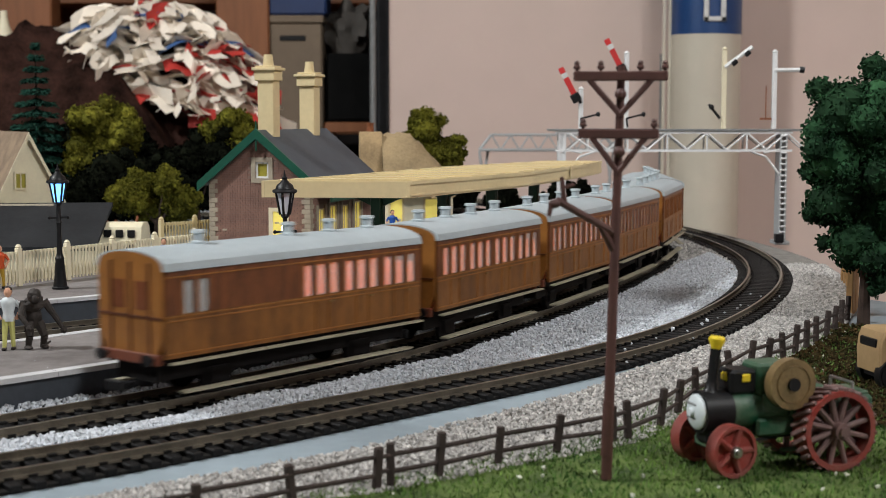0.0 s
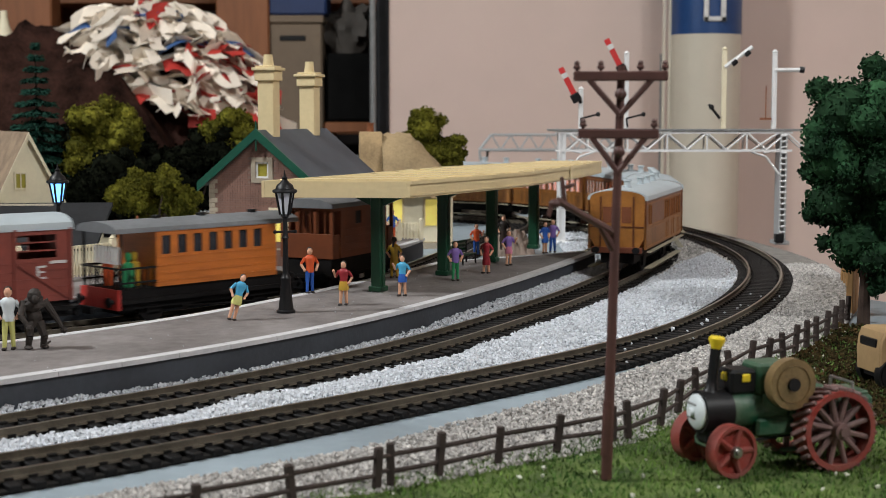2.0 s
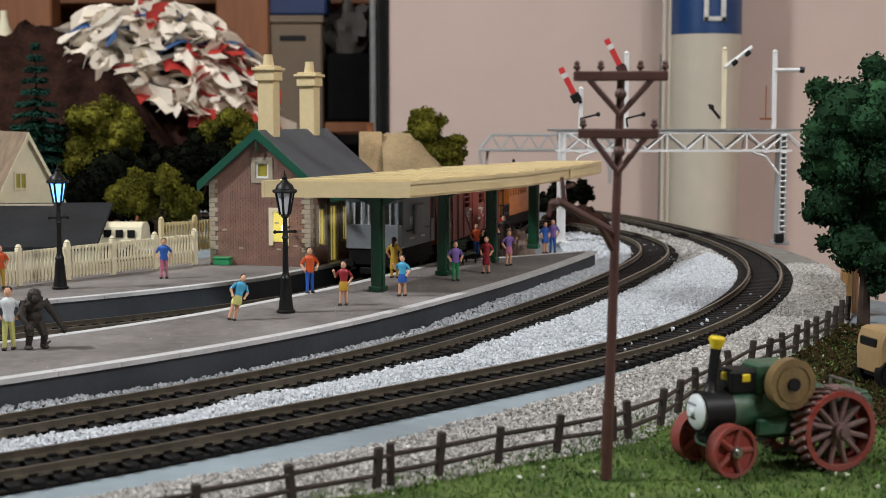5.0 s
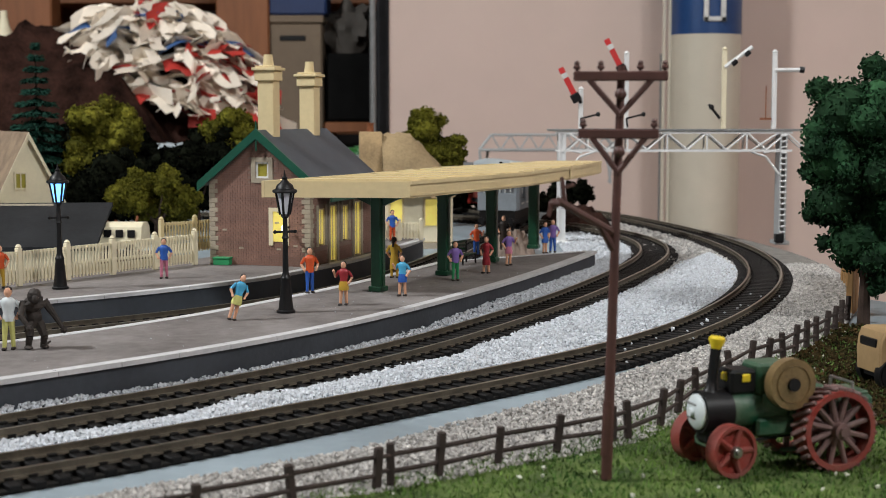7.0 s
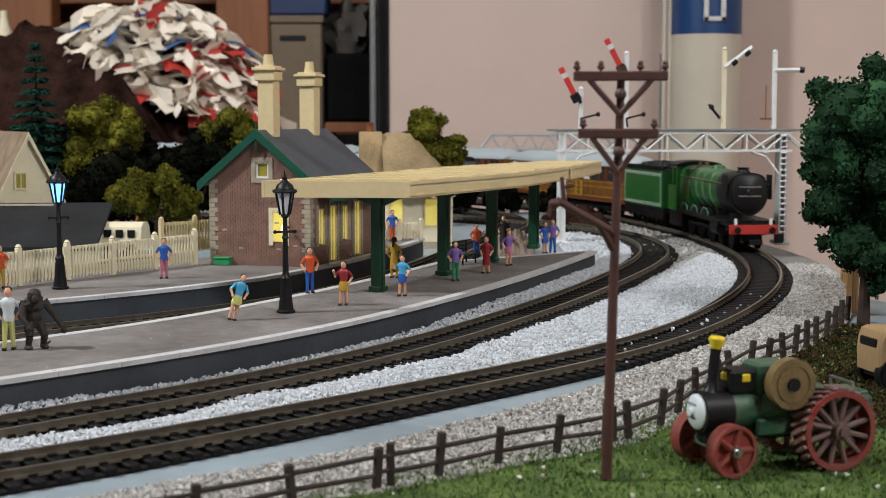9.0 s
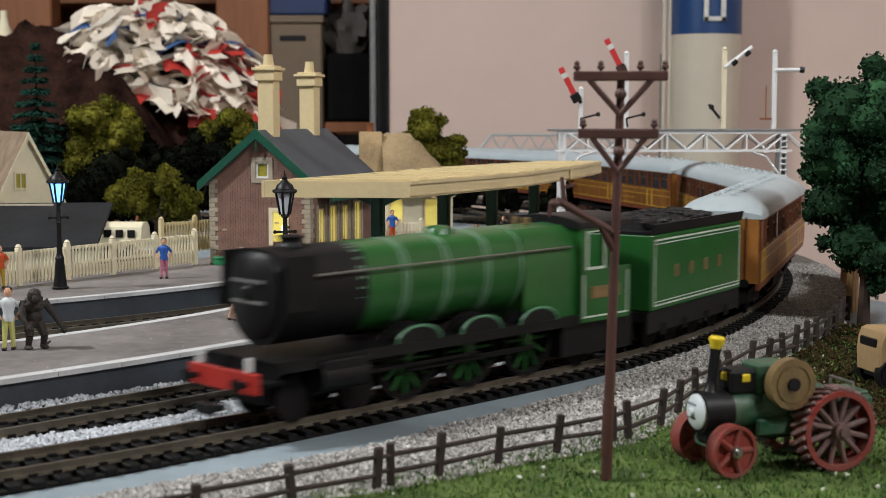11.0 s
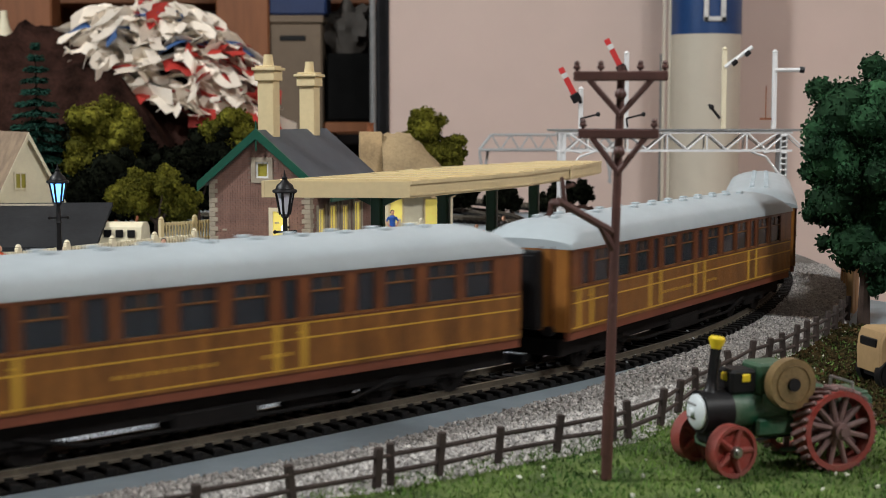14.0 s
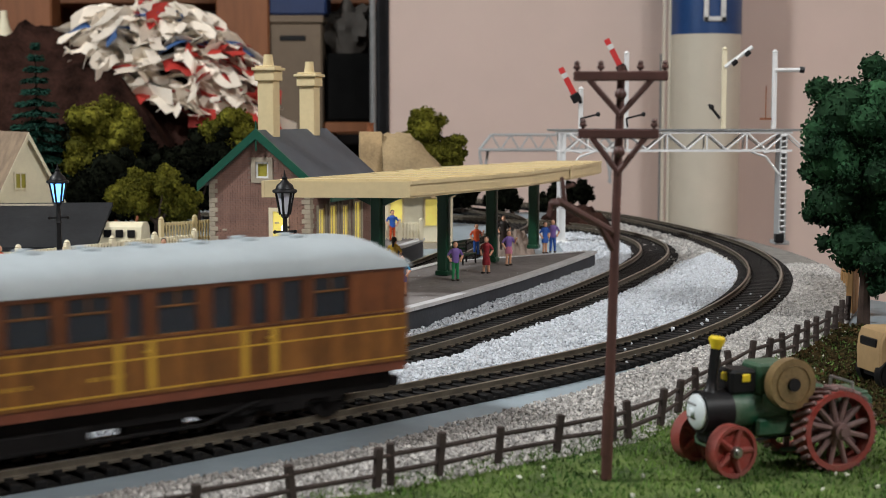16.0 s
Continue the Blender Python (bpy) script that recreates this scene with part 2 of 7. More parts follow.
# ---- mesh helpers (all in millimetres) ----
class Shape:
    def __init__(self):
        self.v, self.f, self.m = [], [], []

    def add(self, verts, faces, mi=0, at=None):
        o = len(self.v)
        if at is not None:
            verts = [tuple(at @ Vector(p)) for p in verts]
        self.v += [tuple(p) for p in verts]
        self.f += [tuple(o + i for i in q) for q in faces]
        self.m += [mi] * len(faces)
        return self

    def box(self, x0, x1, y0, y1, z0, z1, c=0.0, mi=0, at=None):
        if c <= 0:
            v = [(x, y, z) for z in (z0, z1) for y in (y0, y1) for x in (x0, x1)]
            f = [(0, 2, 3, 1), (4, 5, 7, 6), (0, 1, 5, 4), (2, 6, 7, 3), (0, 4, 6, 2), (1, 3, 7, 5)]
            return self.add(v, f, mi, at)
        c = min(c, (x1 - x0) * 0.45, (y1 - y0) * 0.45, (z1 - z0) * 0.45)
        v, idx = [], {}
        for i, x in enumerate((x0, x1)):
            for j, y in enumerate((y0, y1)):
                for k, z in enumerate((z0, z1)):
                    dx, dy, dz = (c if i == 0 else -c), (c if j == 0 else -c), (c if k == 0 else -c)
                    idx[i, j, k] = len(v)
                    v += [(x, y + dy, z + dz), (x + dx, y, z + dz), (x + dx, y + dy, z)]
        a = lambda i, j, k, n: idx[i, j, k] + n
        f = []
        f.append((a(0, 0, 0, 0), a(0, 0, 1, 0), a(0, 1, 1, 0), a(0, 1, 0, 0)))
        f.append((a(1, 0, 0, 0), a(1, 1, 0, 0), a(1, 1, 1, 0), a(1, 0, 1, 0)))
        f.append((a(0, 0, 0, 1), a(1, 0, 0, 1), a(1, 0, 1, 1), a(0, 0, 1, 1)))
        f.append((a(0, 1, 0, 1), a(0, 1, 1, 1), a(1, 1, 1, 1), a(1, 1, 0, 1)))
        f.append((a(0, 0, 0, 2), a(0, 1, 0, 2), a(1, 1, 0, 2), a(1, 0, 0, 2)))
        f.append((a(0, 0, 1, 2), a(1, 0, 1, 2), a(1, 1, 1, 2), a(0, 1, 1, 2)))
        for i in (0, 1):
            for j in (0, 1):
                f.append((a(i, j, 0, 0), a(i, j, 1, 0), a(i, j, 1, 1), a(i, j, 0, 1)))
                f.append((a(i, 0, j, 0), a(i, 1, j, 0), a(i, 1, j, 2), a(i, 0, j, 2)))
                f.append((a(0, i, j, 1), a(1, i, j, 1), a(1, i, j, 2), a(0, i, j, 2)))
        for key in idx:
            f.append((a(*key, 0), a(*key, 1), a(*key, 2)))
        return self.add(v, f, mi, at)

    def rod(self, p, q, r, r2=None, n=10, mi=0, caps=True):
        p, q = Vector(p), Vector(q)
        r2 = r if r2 is None else r2
        d = (q - p).normalized()
        u = d.orthogonal().normalized()
        w = d.cross(u)
        v, f = [], []
        for i in range(n):
            a = 2 * math.pi * i / n
            e = u * math.cos(a) + w * math.sin(a)
            v += [p + e * r, q + e * r2]
        for i in range(n):
            j = (i + 1) % n
            f.append((2 * i, 2 * j, 2 * j + 1, 2 * i + 1))
        if caps:
            f += [tuple(2 * i for i in reversed(range(n))), tuple(2 * i + 1 for i in range(n))]
        return self.add(v, f, mi)

    def lathe(self, profile, n=14, at=None, mi=0):
        """profile: (radius, height) pairs, turned about z."""
        v, f = [], []
        for r, z in profile:
            v += [(r * math.cos(2 * math.pi * i / n), r * math.sin(2 * math.pi * i / n), z) for i in range(n)]
        for k in range(len(profile) - 1):
            for i in range(n):
                j = (i + 1) % n
                f.append((k * n + i, k * n + j, (k + 1) * n + j, (k + 1) * n + i))
        f += [tuple(reversed(range(n))), tuple(range((len(profile) - 1) * n, len(profile) * n))]
        return self.add(v, f, mi, at)

    def prism(self, outline, x0, x1, mi=0, at=None):
        """outline: (y, z) pairs, pushed along x."""
        n = len(outline)
        v = [(x, y, z) for x in (x0, x1) for y, z in outline]
        f = [(i, (i + 1) % n, n + (i + 1) % n, n + i) for i in range(n)]
        f += [tuple(reversed(range(n))), tuple(range(n, 2 * n))]
        return self.add(v, f, mi, at)

    def ball(self, c, r, n=8, mi=0, squash=(1, 1, 1), rough=0.0, rng=random):
        v, f = [], []
        rings = max(3, n // 2 + 1)
        for k in range(rings + 1):
            th = math.pi * k / rings
            for i in range(n):
                ph = 2 * math.pi * i / n
                s = r * (1 + rough * (rng.random() - 0.5))
                v.append((c[0] + s * squash[0] * math.sin(th) * math.cos(ph), c[1] + s * squash[1] * math.sin(th) * math.sin(ph), c[2] + s * squash[2] * math.cos(th)))
        for k in range(rings):
            for i in range(n):
                j = (i + 1) % n
                f.append((k * n + i, (k + 1) * n + i, (k + 1) * n + j, k * n + j))
        return self.add(v, f, mi)

    def strip(self, left, right, z0, z1, mi=0):
        """A solid ribbon between two plan lines of equal length."""
        n = len(left)
        v = []
        for (a, b), (c, d) in zip(left, right):
            v += [(a, b, z0), (c, d, z0), (a, b, z1), (c, d, z1)]
        f = []
        for i in range(n - 1):
            o, p = 4 * i, 4 * i + 4
            f += [(o + 2, o + 3, p + 3, p + 2), (o, p, p + 1, o + 1), (o, o + 2, p + 2, p), (o + 1, p + 1, p + 3, o + 3)]
        f += [(0, 1, 3, 2), (4 * n - 4, 4 * n - 2, 4 * n - 1, 4 * n - 3)]
        return self.add(v, f, mi)


def mesh_of(name, s, mats):
    me = bpy.data.meshes.new(name)
    me.from_pydata((np.array(s.v, dtype=float).reshape(-1, 3) / 1000).tolist(), [], s.f)
    for m in mats if isinstance(mats, (list, tuple)) else [mats]:
        me.materials.append(m)
    me.polygons.foreach_set("material_index", s.m)
    me.update()
    bm = bmesh.new()
    bm.from_mesh(me)
    bmesh.ops.recalc_face_normals(bm, faces=bm.faces)
    bm.to_mesh(me)
    bm.free()
    return me


def smooth(ob, degrees=35):
    me = ob.data
    me.polygons.foreach_set("use_smooth", [True] * len(me.polygons))
    me.set_sharp_from_angle(angle=radians(degrees))
    return ob


def part(name, s, material, parent=None, label="", soft=True):
    ob = new(name, mesh_of(name, s, material))
    if soft:
        smooth(ob)
    if parent is not None:
        ob.parent = parent
    if label:
        ob["label"] = label
    return ob


def root(name, label, category, group="", kind=""):
    return tagged(new(name), label, category, group, kind)


def place(ob, x, y, z=0, rz=0, rx=0, ry=0):
    ob.matrix_basis = pose(x / 1000, y / 1000, z / 1000, rx, ry, rz)
    return ob


# ---- track lines ----
class Line:
    """A plan curve: start, heading and curvature (per metre) at even steps; a steady bend before and after, then straight."""

    def __init__(self, x, y, heading, bends, length, back, bend_after, stop_heading, onward, bend_before=0.0, first_heading=0.0):
        ds = self.ds = 2.0
        P, h = np.array([x, y]), heading
        pts, hs = [P], [h]
        s = 0.0
        while s < length + onward:
            if s < length:
                k = np.interp(s, np.linspace(0, length, len(bends)), bends) / 1000
            else:
                k = bend_after / 1000 if h < stop_heading else 0.0
            h += k * ds / 2
            P = P + ds * np.array([math.cos(h), math.sin(h)])
            h += k * ds / 2
            pts.append(P)
            hs.append(h)
            s += ds
        n = int(back / ds)
        P, h = np.array([x, y]), heading
        pre, pre_h = [], []
        for _ in range(n):
            k = bend_before / 1000 if h > first_heading else 0.0
            h -= k * ds / 2
            P = P - ds * np.array([math.cos(h), math.sin(h)])
            h -= k * ds / 2
            pre.insert(0, P)
            pre_h.insert(0, h)
        self.p = np.array(pre + pts)
        self.h = np.array(pre_h + hs)
        self.s = np.arange(len(self.p)) * ds - n * ds

    def at(self, s, off=0.0):
        """Plan point off mm to the left of the line."""
        x, y, h = (np.interp(s, self.s, a) for a in (self.p[:, 0], self.p[:, 1], self.h))
        return x - off * math.sin(h), y + off * math.cos(h)

    def heading(self, s):
        return float(np.interp(s, self.s, self.h))

    def run(self, s0, s1, off, step=10.0):
        n = max(2, int(abs(s1 - s0) / step) + 1)
        o = off if callable(off) else (lambda s: off)
        return [self.at(s, o(s)) for s in np.linspace(s0, s1, n)]


OUTER = Line(-137.2, 332.6, 0.60, (2.45, 0.96, -0.05, 1.81, 2.16, 1.05, 1.39, 1.61, 1.45, 1.18, 0.89, 0.9, 1.0), 1000, 1700, 1.5, 3.14, 5400)
INNER = Line(-123.0, 401.6, 0.78, (0.48, 1.62, 1.87, 0.42, 0.83, 0.2, 1.29, 2.64, 3.1, 3.47, 3.76, 4.02, 4.25), 1000, 700, 3.4, 3.14, 3700)
LOOP = Line(-176, 517, 0.80, (1.4, 1.8, 1.7, 0.84, 0.69, -0.76, -0.15), 600, 900, 2.95, 3.14, 3000)



class Beside:
    """A line that keeps a changing distance to the left of another."""

    def __init__(self, line, off):
        self.line, self.off = line, off

    def at(self, s, off=0.0):
        return self.line.at(s, self.off(s) + off)

    def heading(self, s):
        (a, b), (c, d) = self.at(s - 2), self.at(s + 2)
        return math.atan2(d - b, c - a)

    run = Line.run


LOOP_TRACK = Beside(LOOP, lambda s: float(np.interp(s, (-300, 0, 60, 130, 200, 270), (44, 41, 31, 15, 3, 0))))

# ---- room ----
GROUND = -5.0
FLOOR_Z = -900.0


def setting(name, s, m, label):
    ob = part(name, s, m, soft=False)
    return tagged(ob, label, name.split("_")[0], kind="structure")


setting("floor", Shape().box(-5200, 2000, -1500, 3600, FLOOR_Z - 60, FLOOR_Z), FLOOR_MAT, "plain grey floor of the hobby room")
setting("ceiling", Shape().box(-5200, 2000, -1500, 3600, 1500, 1560), CEIL_MAT, "plain white painted ceiling of the hobby room")
setting("wall_back", Shape().box(-88, 1940, 2300, 2380, FLOOR_Z, 1500), PINK_WALL, "pale pink plastered wall behind the layout")
# both recess walls are coloured near black in place of real shade
setting("wall_recess_side", Shape().box(-88, -8, 2382, 3540, FLOOR_Z, 1500), RECESS_SHADE, "side of a storage recess, its shade painted near black")
setting("wall_recess", Shape().box(-5140, 1940, 3540, 3600, FLOOR_Z, 1500), RECESS_SHADE, "back wall of a storage recess, its shade painted near black")
setting("wall_right", Shape().box(1940, 2000, -1500, 3540, FLOOR_Z, 1500), PINK_WALL, "pale pink plastered side wall")
setting("wall_left", Shape().box(-5200, -5140, -1500, 3600, FLOOR_Z, 1500), PINK_WALL, "pale pink plastered far side wall")
setting("wall_front", Shape().box(-5140, 1940, -1560, -1500, FLOOR_Z, 1500), PINK_WALL, "pale pink plastered wall behind the viewer")

# baseboard, outlined by the outer line
edge = OUTER.run(-1690, 1100, lambda s: -float(np.interp(s, (-1700, 150, 300, 420, 458, 485, 564, 694, 790, 1000), (420, 300, 230, 230, 150, 54, 44, 39, 33, 27))), 20)
inner_edge = [(-4900 + i * 0.01, -450 + 2250 * i / (len(edge) - 1)) for i in range(len(edge))]
setting("ground", Shape().strip(edge, inner_edge, GROUND - 18, GROUND), BOARD, "grey-blue painted layout baseboard")


def table_leg(x, y):
    r = root("trestle_leg", "plain timber leg under the layout baseboard", "table leg", "legs under the baseboard")
    part("post", Shape().box(-25, 25, -25, 25, FLOOR_Z, GROUND - 18, 2), WOOD, r)
    place(r, x, y)


for lx, ly in ((-300, 500), (-1500, 300), (-300, 1600), (-1500, 1600), (-3200, 600), (-3200, 1600), (-4600, 600), (-4600, 1600), (90, 1100)):
    table_leg(lx, ly)


# ---- track ----
def rail_outline():
    return [(-1.25, -2.6), (1.25, -2.6), (1.25, -2.1), (0.35, -1.8), (0.35, -0.9), (0.55, -0.6), (0.55, -0.08), (-0.55, -0.08), (-0.55, -0.6), (-0.35, -0.9), (-0.35, -1.8), (-1.25, -2.1)]


def sweep(line, s0, s1, off, outline, step=8.0):
    s = Shape()
    n = len(outline)
    st = np.linspace(s0, s1, int((s1 - s0) / step) + 1)
    v = [(*line.at(a, off + y), z) for a in st for y, z in outline]
    f = [(k * n + i, k * n + (i + 1) % n, (k + 1) * n + (i + 1) % n, (k + 1) * n + i) for k in range(len(st) - 1) for i in range(n)]
    return s.add(v, f)


SLEEPER_MESH = mesh_of("sleeper", Shape().box(-1.65, 1.65, -15, 15, -4.6, -2.6, 0.35).box(-1.2, 1.2, 6.4, 10.2, -2.6, -1.9).box(-1.2, 1.2, -10.2, -6.4, -2.6, -1.9), SLEEPER)


def railway(line, s0, s1, near0, near1, pitch, label):
    r = root("railway_track", label, "track", "model railway tracks", "structure")
    for side in (8.8, -8.8):
        rl = part("rail", sweep(line, s0, s1, side, rail_outline()), RAIL, r)
        part("rail_head", sweep(line, s0, s1, side, [(-0.5, -0.08), (0.5, -0.08), (0.5, 0.0), (-0.5, 0.0)]), RAIL_TOP, rl, "polished rail head")
    part("underlay", Shape().strip(line.run(s0, s1, 14.2, 8), line.run(s0, s1, -14.2, 8), GROUND, GROUND + 0.9), UNDERLAY, r)
    joined = Shape()
    base = SLEEPER_MESH
    bv = [tuple(c * 1000 for c in v.co) for v in base.vertices]
    bf = [tuple(p.vertices) for p in base.polygons]
    s = s0
    k = 0
    while s < s1:
        x, y = line.at(s)
        h = line.heading(s)
        if near0 <= s <= near1:
            ob = new("sleeper", base)
            ob.parent = r
            ob.matrix_basis = pose(x / 1000, y / 1000, 0, 0, 0, math.degrees(h) + random.uniform(-0.6, 0.6))
        else:
            joined.add(bv, bf, 0, Matrix.Translation((x, y, 0)) @ Matrix.Rotation(h, 4, "Z"))
        s += pitch * random.uniform(0.985, 1.015)
        k += 1
    if joined.v:
        tagged(part("distant_sleepers", joined, SLEEPER, r, soft=False), kind="stuff")


def stones(name, label, line, s0, s1, lo, hi, count, size, material, z, bank=None, seed=1):
    """Loose stones scattered over a band beside a line."""
    rng = np.random.default_rng(seed)
    base = np.array([(1, 0, 0), (-1, 0, 0), (0, 1, 0), (0, -1, 0), (0, 0, 0.8), (0, 0, -0.8)])
    tri = [(0, 2, 4), (2, 1, 4), (1, 3, 4), (3, 0, 4), (2, 0, 5), (1, 2, 5), (3, 1, 5), (0, 3, 5)]
    v, f = [], []
    for i in range(count):
        s = s0 + (s1 - s0) * rng.random()
        a, b = lo(s) if callable(lo) else lo, hi(s) if callable(hi) else hi
        u = rng.random()
        o = a + (b - a) * u
        x, y = line.at(s, o)
        r = size * (0.55 + 0.8 * rng.random() ** 2)
        q, _ = np.linalg.qr(rng.normal(size=(3, 3)))
        pts = (base * r * (0.6 + 0.7 * rng.random((6, 1)))) @ q.T
        zz = z + (bank(u, s) if bank else 0) + r * 0.25 + rng.random() * size * 0.5
        v.append(pts + (x, y, zz))
        f += [tuple(6 * i + j for j in t) for t in tri]
    sh = Shape()
    sh.v, sh.f, sh.m = [tuple(p) for p in np.concatenate(v)], f, [0] * len(f)
    return tagged(part(name, sh, material, soft=False), label, "gravel", kind="stuff")


# ---- platforms ----
def plat_edges(s):
    end = 1 - max(0.0, min(1.0, (s - 395) / 90.0))
    return 24.5, 24.5 + 67 * (0.12 + 0.88 * end)


PLAT_Z = 7.0


def platform(name, line, s0, s1, near, far, label, far_coping=True):
    """A raised platform with coping stones along its edges."""
    r = root(name, label, "platform", "station platforms", "structure")
    part("wall", Shape().strip(line.run(s0, s1, lambda s: near(s) + 1.2), line.run(s0, s1, lambda s: far(s) - 1.2), GROUND, PLAT_Z - 1.6), PLAT_WALL, r)
    part("surface", Shape().strip(line.run(s0, s1, lambda s: near(s) + 4.6), line.run(s0, s1, lambda s: far(s) - 4.6), PLAT_Z - 1.6, PLAT_Z - 0.1), PLAT_TOP, r)
    s = s0
    while s < s1 - 1:
        e = min(s1, s + 24)
        part("coping_slab", Shape().strip(line.run(s, e - 0.25, near, 6), line.run(s, e - 0.25, lambda q: near(q) + 4.6, 6), PLAT_Z - 1.6, PLAT_Z + 0.1), COPING, r, soft=False)
        if far_coping:
            part("coping_slab", Shape().strip(line.run(s, e - 0.25, lambda q: far(q) - 4.6, 6), line.run(s, e - 0.25, far, 6), PLAT_Z - 1.6, PLAT_Z + 0.1), COPING, r, soft=False)
        s = e
    return r


platform("island_platform", INNER, -500, 486, lambda s: plat_edges(s)[0], lambda s: plat_edges(s)[1], "curved grey island platform with pale coping edges")


def p2_near(s):
    return float(np.interp(s, (-400, 0, 60, 130, 200, 300, 420), (74, 70, 60, 44, 30, 23, 21)))


platform("side_platform", LOOP, -400, 440, p2_near, lambda s: p2_near(s) + 88, "curved grey side platform below the station building", False)


# ---- platform furniture ----
def street_lamp(x, y, lit, label):
    r = root("street_lamp", label, "lamp", "platform lamps")
    part("post", Shape().lathe([(3.9, 0), (3.9, 0.8), (3.2, 1.3), (2.7, 5), (2.0, 13), (2.2, 14.2), (1.6, 15.3), (1.3, 16.5), (1.05, 30), (1.5, 30.6), (1.1, 31.4), (0.95, 38.5), (1.9, 39.4), (1.6, 40.2)], 12), BLACK, r)
    part("cross_arm", Shape().rod((-4.2, 0, 33), (4.2, 0, 33), 0.5).ball((-4.2, 0, 33), 0.8).ball((4.2, 0, 33), 0.8), BLACK, r)
    panes = part("lantern", Shape().lathe([(1.9, 40.2), (3.6, 49.2)], 6), LAMP_BLUE if lit else LAMP_PANE, r, "glowing blue lantern" if lit else "frosted white lantern")
    bars = Shape()
    for i in range(6):
        a = math.pi * 2 * i / 6
        bars.rod((2.0 * math.cos(a), 2.0 * math.sin(a), 40.0), (3.75 * math.cos(a), 3.75 * math.sin(a), 49.4), 0.5, n=6)
    part("lantern_frame", bars, BLACK, panes)
    part("cap", Shape().lathe([(4.8, 48.8), (5.2, 49.4), (5.0, 50.0), (3.9, 50.4), (3.3, 52.0), (1.9, 53.0), (1.0, 54.2), (1.3, 54.9), (0.5, 55.6), (0.15, 58)], 12), BLACK, r)
    place(r, x, y, PLAT_Z, 20)


street_lamp(-64, 571, False, "black ornate platform lamp with frosted panes, unlit")
street_lamp(-177, 649, True, "black ornate platform lamp glowing blue")


def figure(name, x, y, rz, h, top, legs, label, lean=0.0, skirt=None, arm=0, hair=None):
    """A painted plastic figure, one plain mesh."""
    s = Shape()
    k = h / 20.0
    for d, fwd in ((-1.45, -0.5), (1.25, 0.6)):
        s.rod((d * k, fwd * k, 0.5 * k), (d * 0.86 * k, fwd * 0.7 * k, 5.0 * k), 0.62 * k, 0.82 * k, 8, 1)
        s.rod((d * 0.86 * k, fwd * 0.7 * k, 5.0 * k), (d * 0.66 * k, 0, 9.8 * k), 0.82 * k, 1.12 * k, 8, 1)
        s.box((d - 0.75) * k, (d + 0.75) * k, (fwd - 2.0) * k, (fwd + 0.8) * k, 0, 0.9 * k, 0.3 * k, 3)
    if skirt is not None:
        hem = 4.6 if "dress" in label or "coat" in label else 6.9
        s.lathe([(2.15 * k, hem * k), (2.2 * k, (hem + 1.4) * k), (1.7 * k, 11 * k)], 10, Matrix.Diagonal((1.1, 0.85, 1, 1)), mi=4)
    s.lathe([(1.75 * k, 9.2 * k), (1.8 * k, 10.4 * k), (1.5 * k, 11.9 * k), (2.1 * k, 14.6 * k), (2.15 * k, 15.6 * k), (1.5 * k, 16.6 * k), (0.65 * k, 17.0 * k)], 12, Matrix.Diagonal((1.12, 0.74, 1, 1)), 0)
    for d, up in ((-1, arm & 1), (1, arm & 2)):
        sh, el = Vector((d * 2.1 * k, 0, 15.7 * k)), Vector((d * 3.9 * k, 0.5 * k, 12.9 * k))
        ha = Vector((d * 4.3 * k, -1.6 * k, 15.8 * k)) if up else Vector((d * 2.6 * k, -0.8 * k, 10.3 * k))
        s.rod(sh, el, 0.8 * k, 0.6 * k, 7, 0)
        s.rod(el, ha, 0.65 * k, 0.5 * k, 7, 2)
        s.ball(ha, 0.72 * k, 6, 2)
    s.rod((0, 0, 16.6 * k), (0, 0, 17.6 * k), 0.65 * k, n=7, mi=2)
    s.ball((0, -0.1 * k, 18.5 * k), 1.45 * k, 9, 2, (0.9, 1, 1.15))
    s.ball((0, 0.35 * k, 18.95 * k), 1.5 * k, 8, 3, (0.95, 0.95, 1.0))
    if hair:
        s.rod((0, 1.2 * k, 19.0 * k), (0, 1.7 * k, 15.4 * k), 0.9 * k, 0.4 * k, 7, 3)
    ob = part(name, s, [top, legs, SKIN, HAIR, skirt or legs])
    tagged(ob, label, "figurine", "painted figurines on the platforms")
    ob.matrix_basis = pose(x / 1000, y / 1000, PLAT_Z / 1000, 0, lean, rz)
    return ob


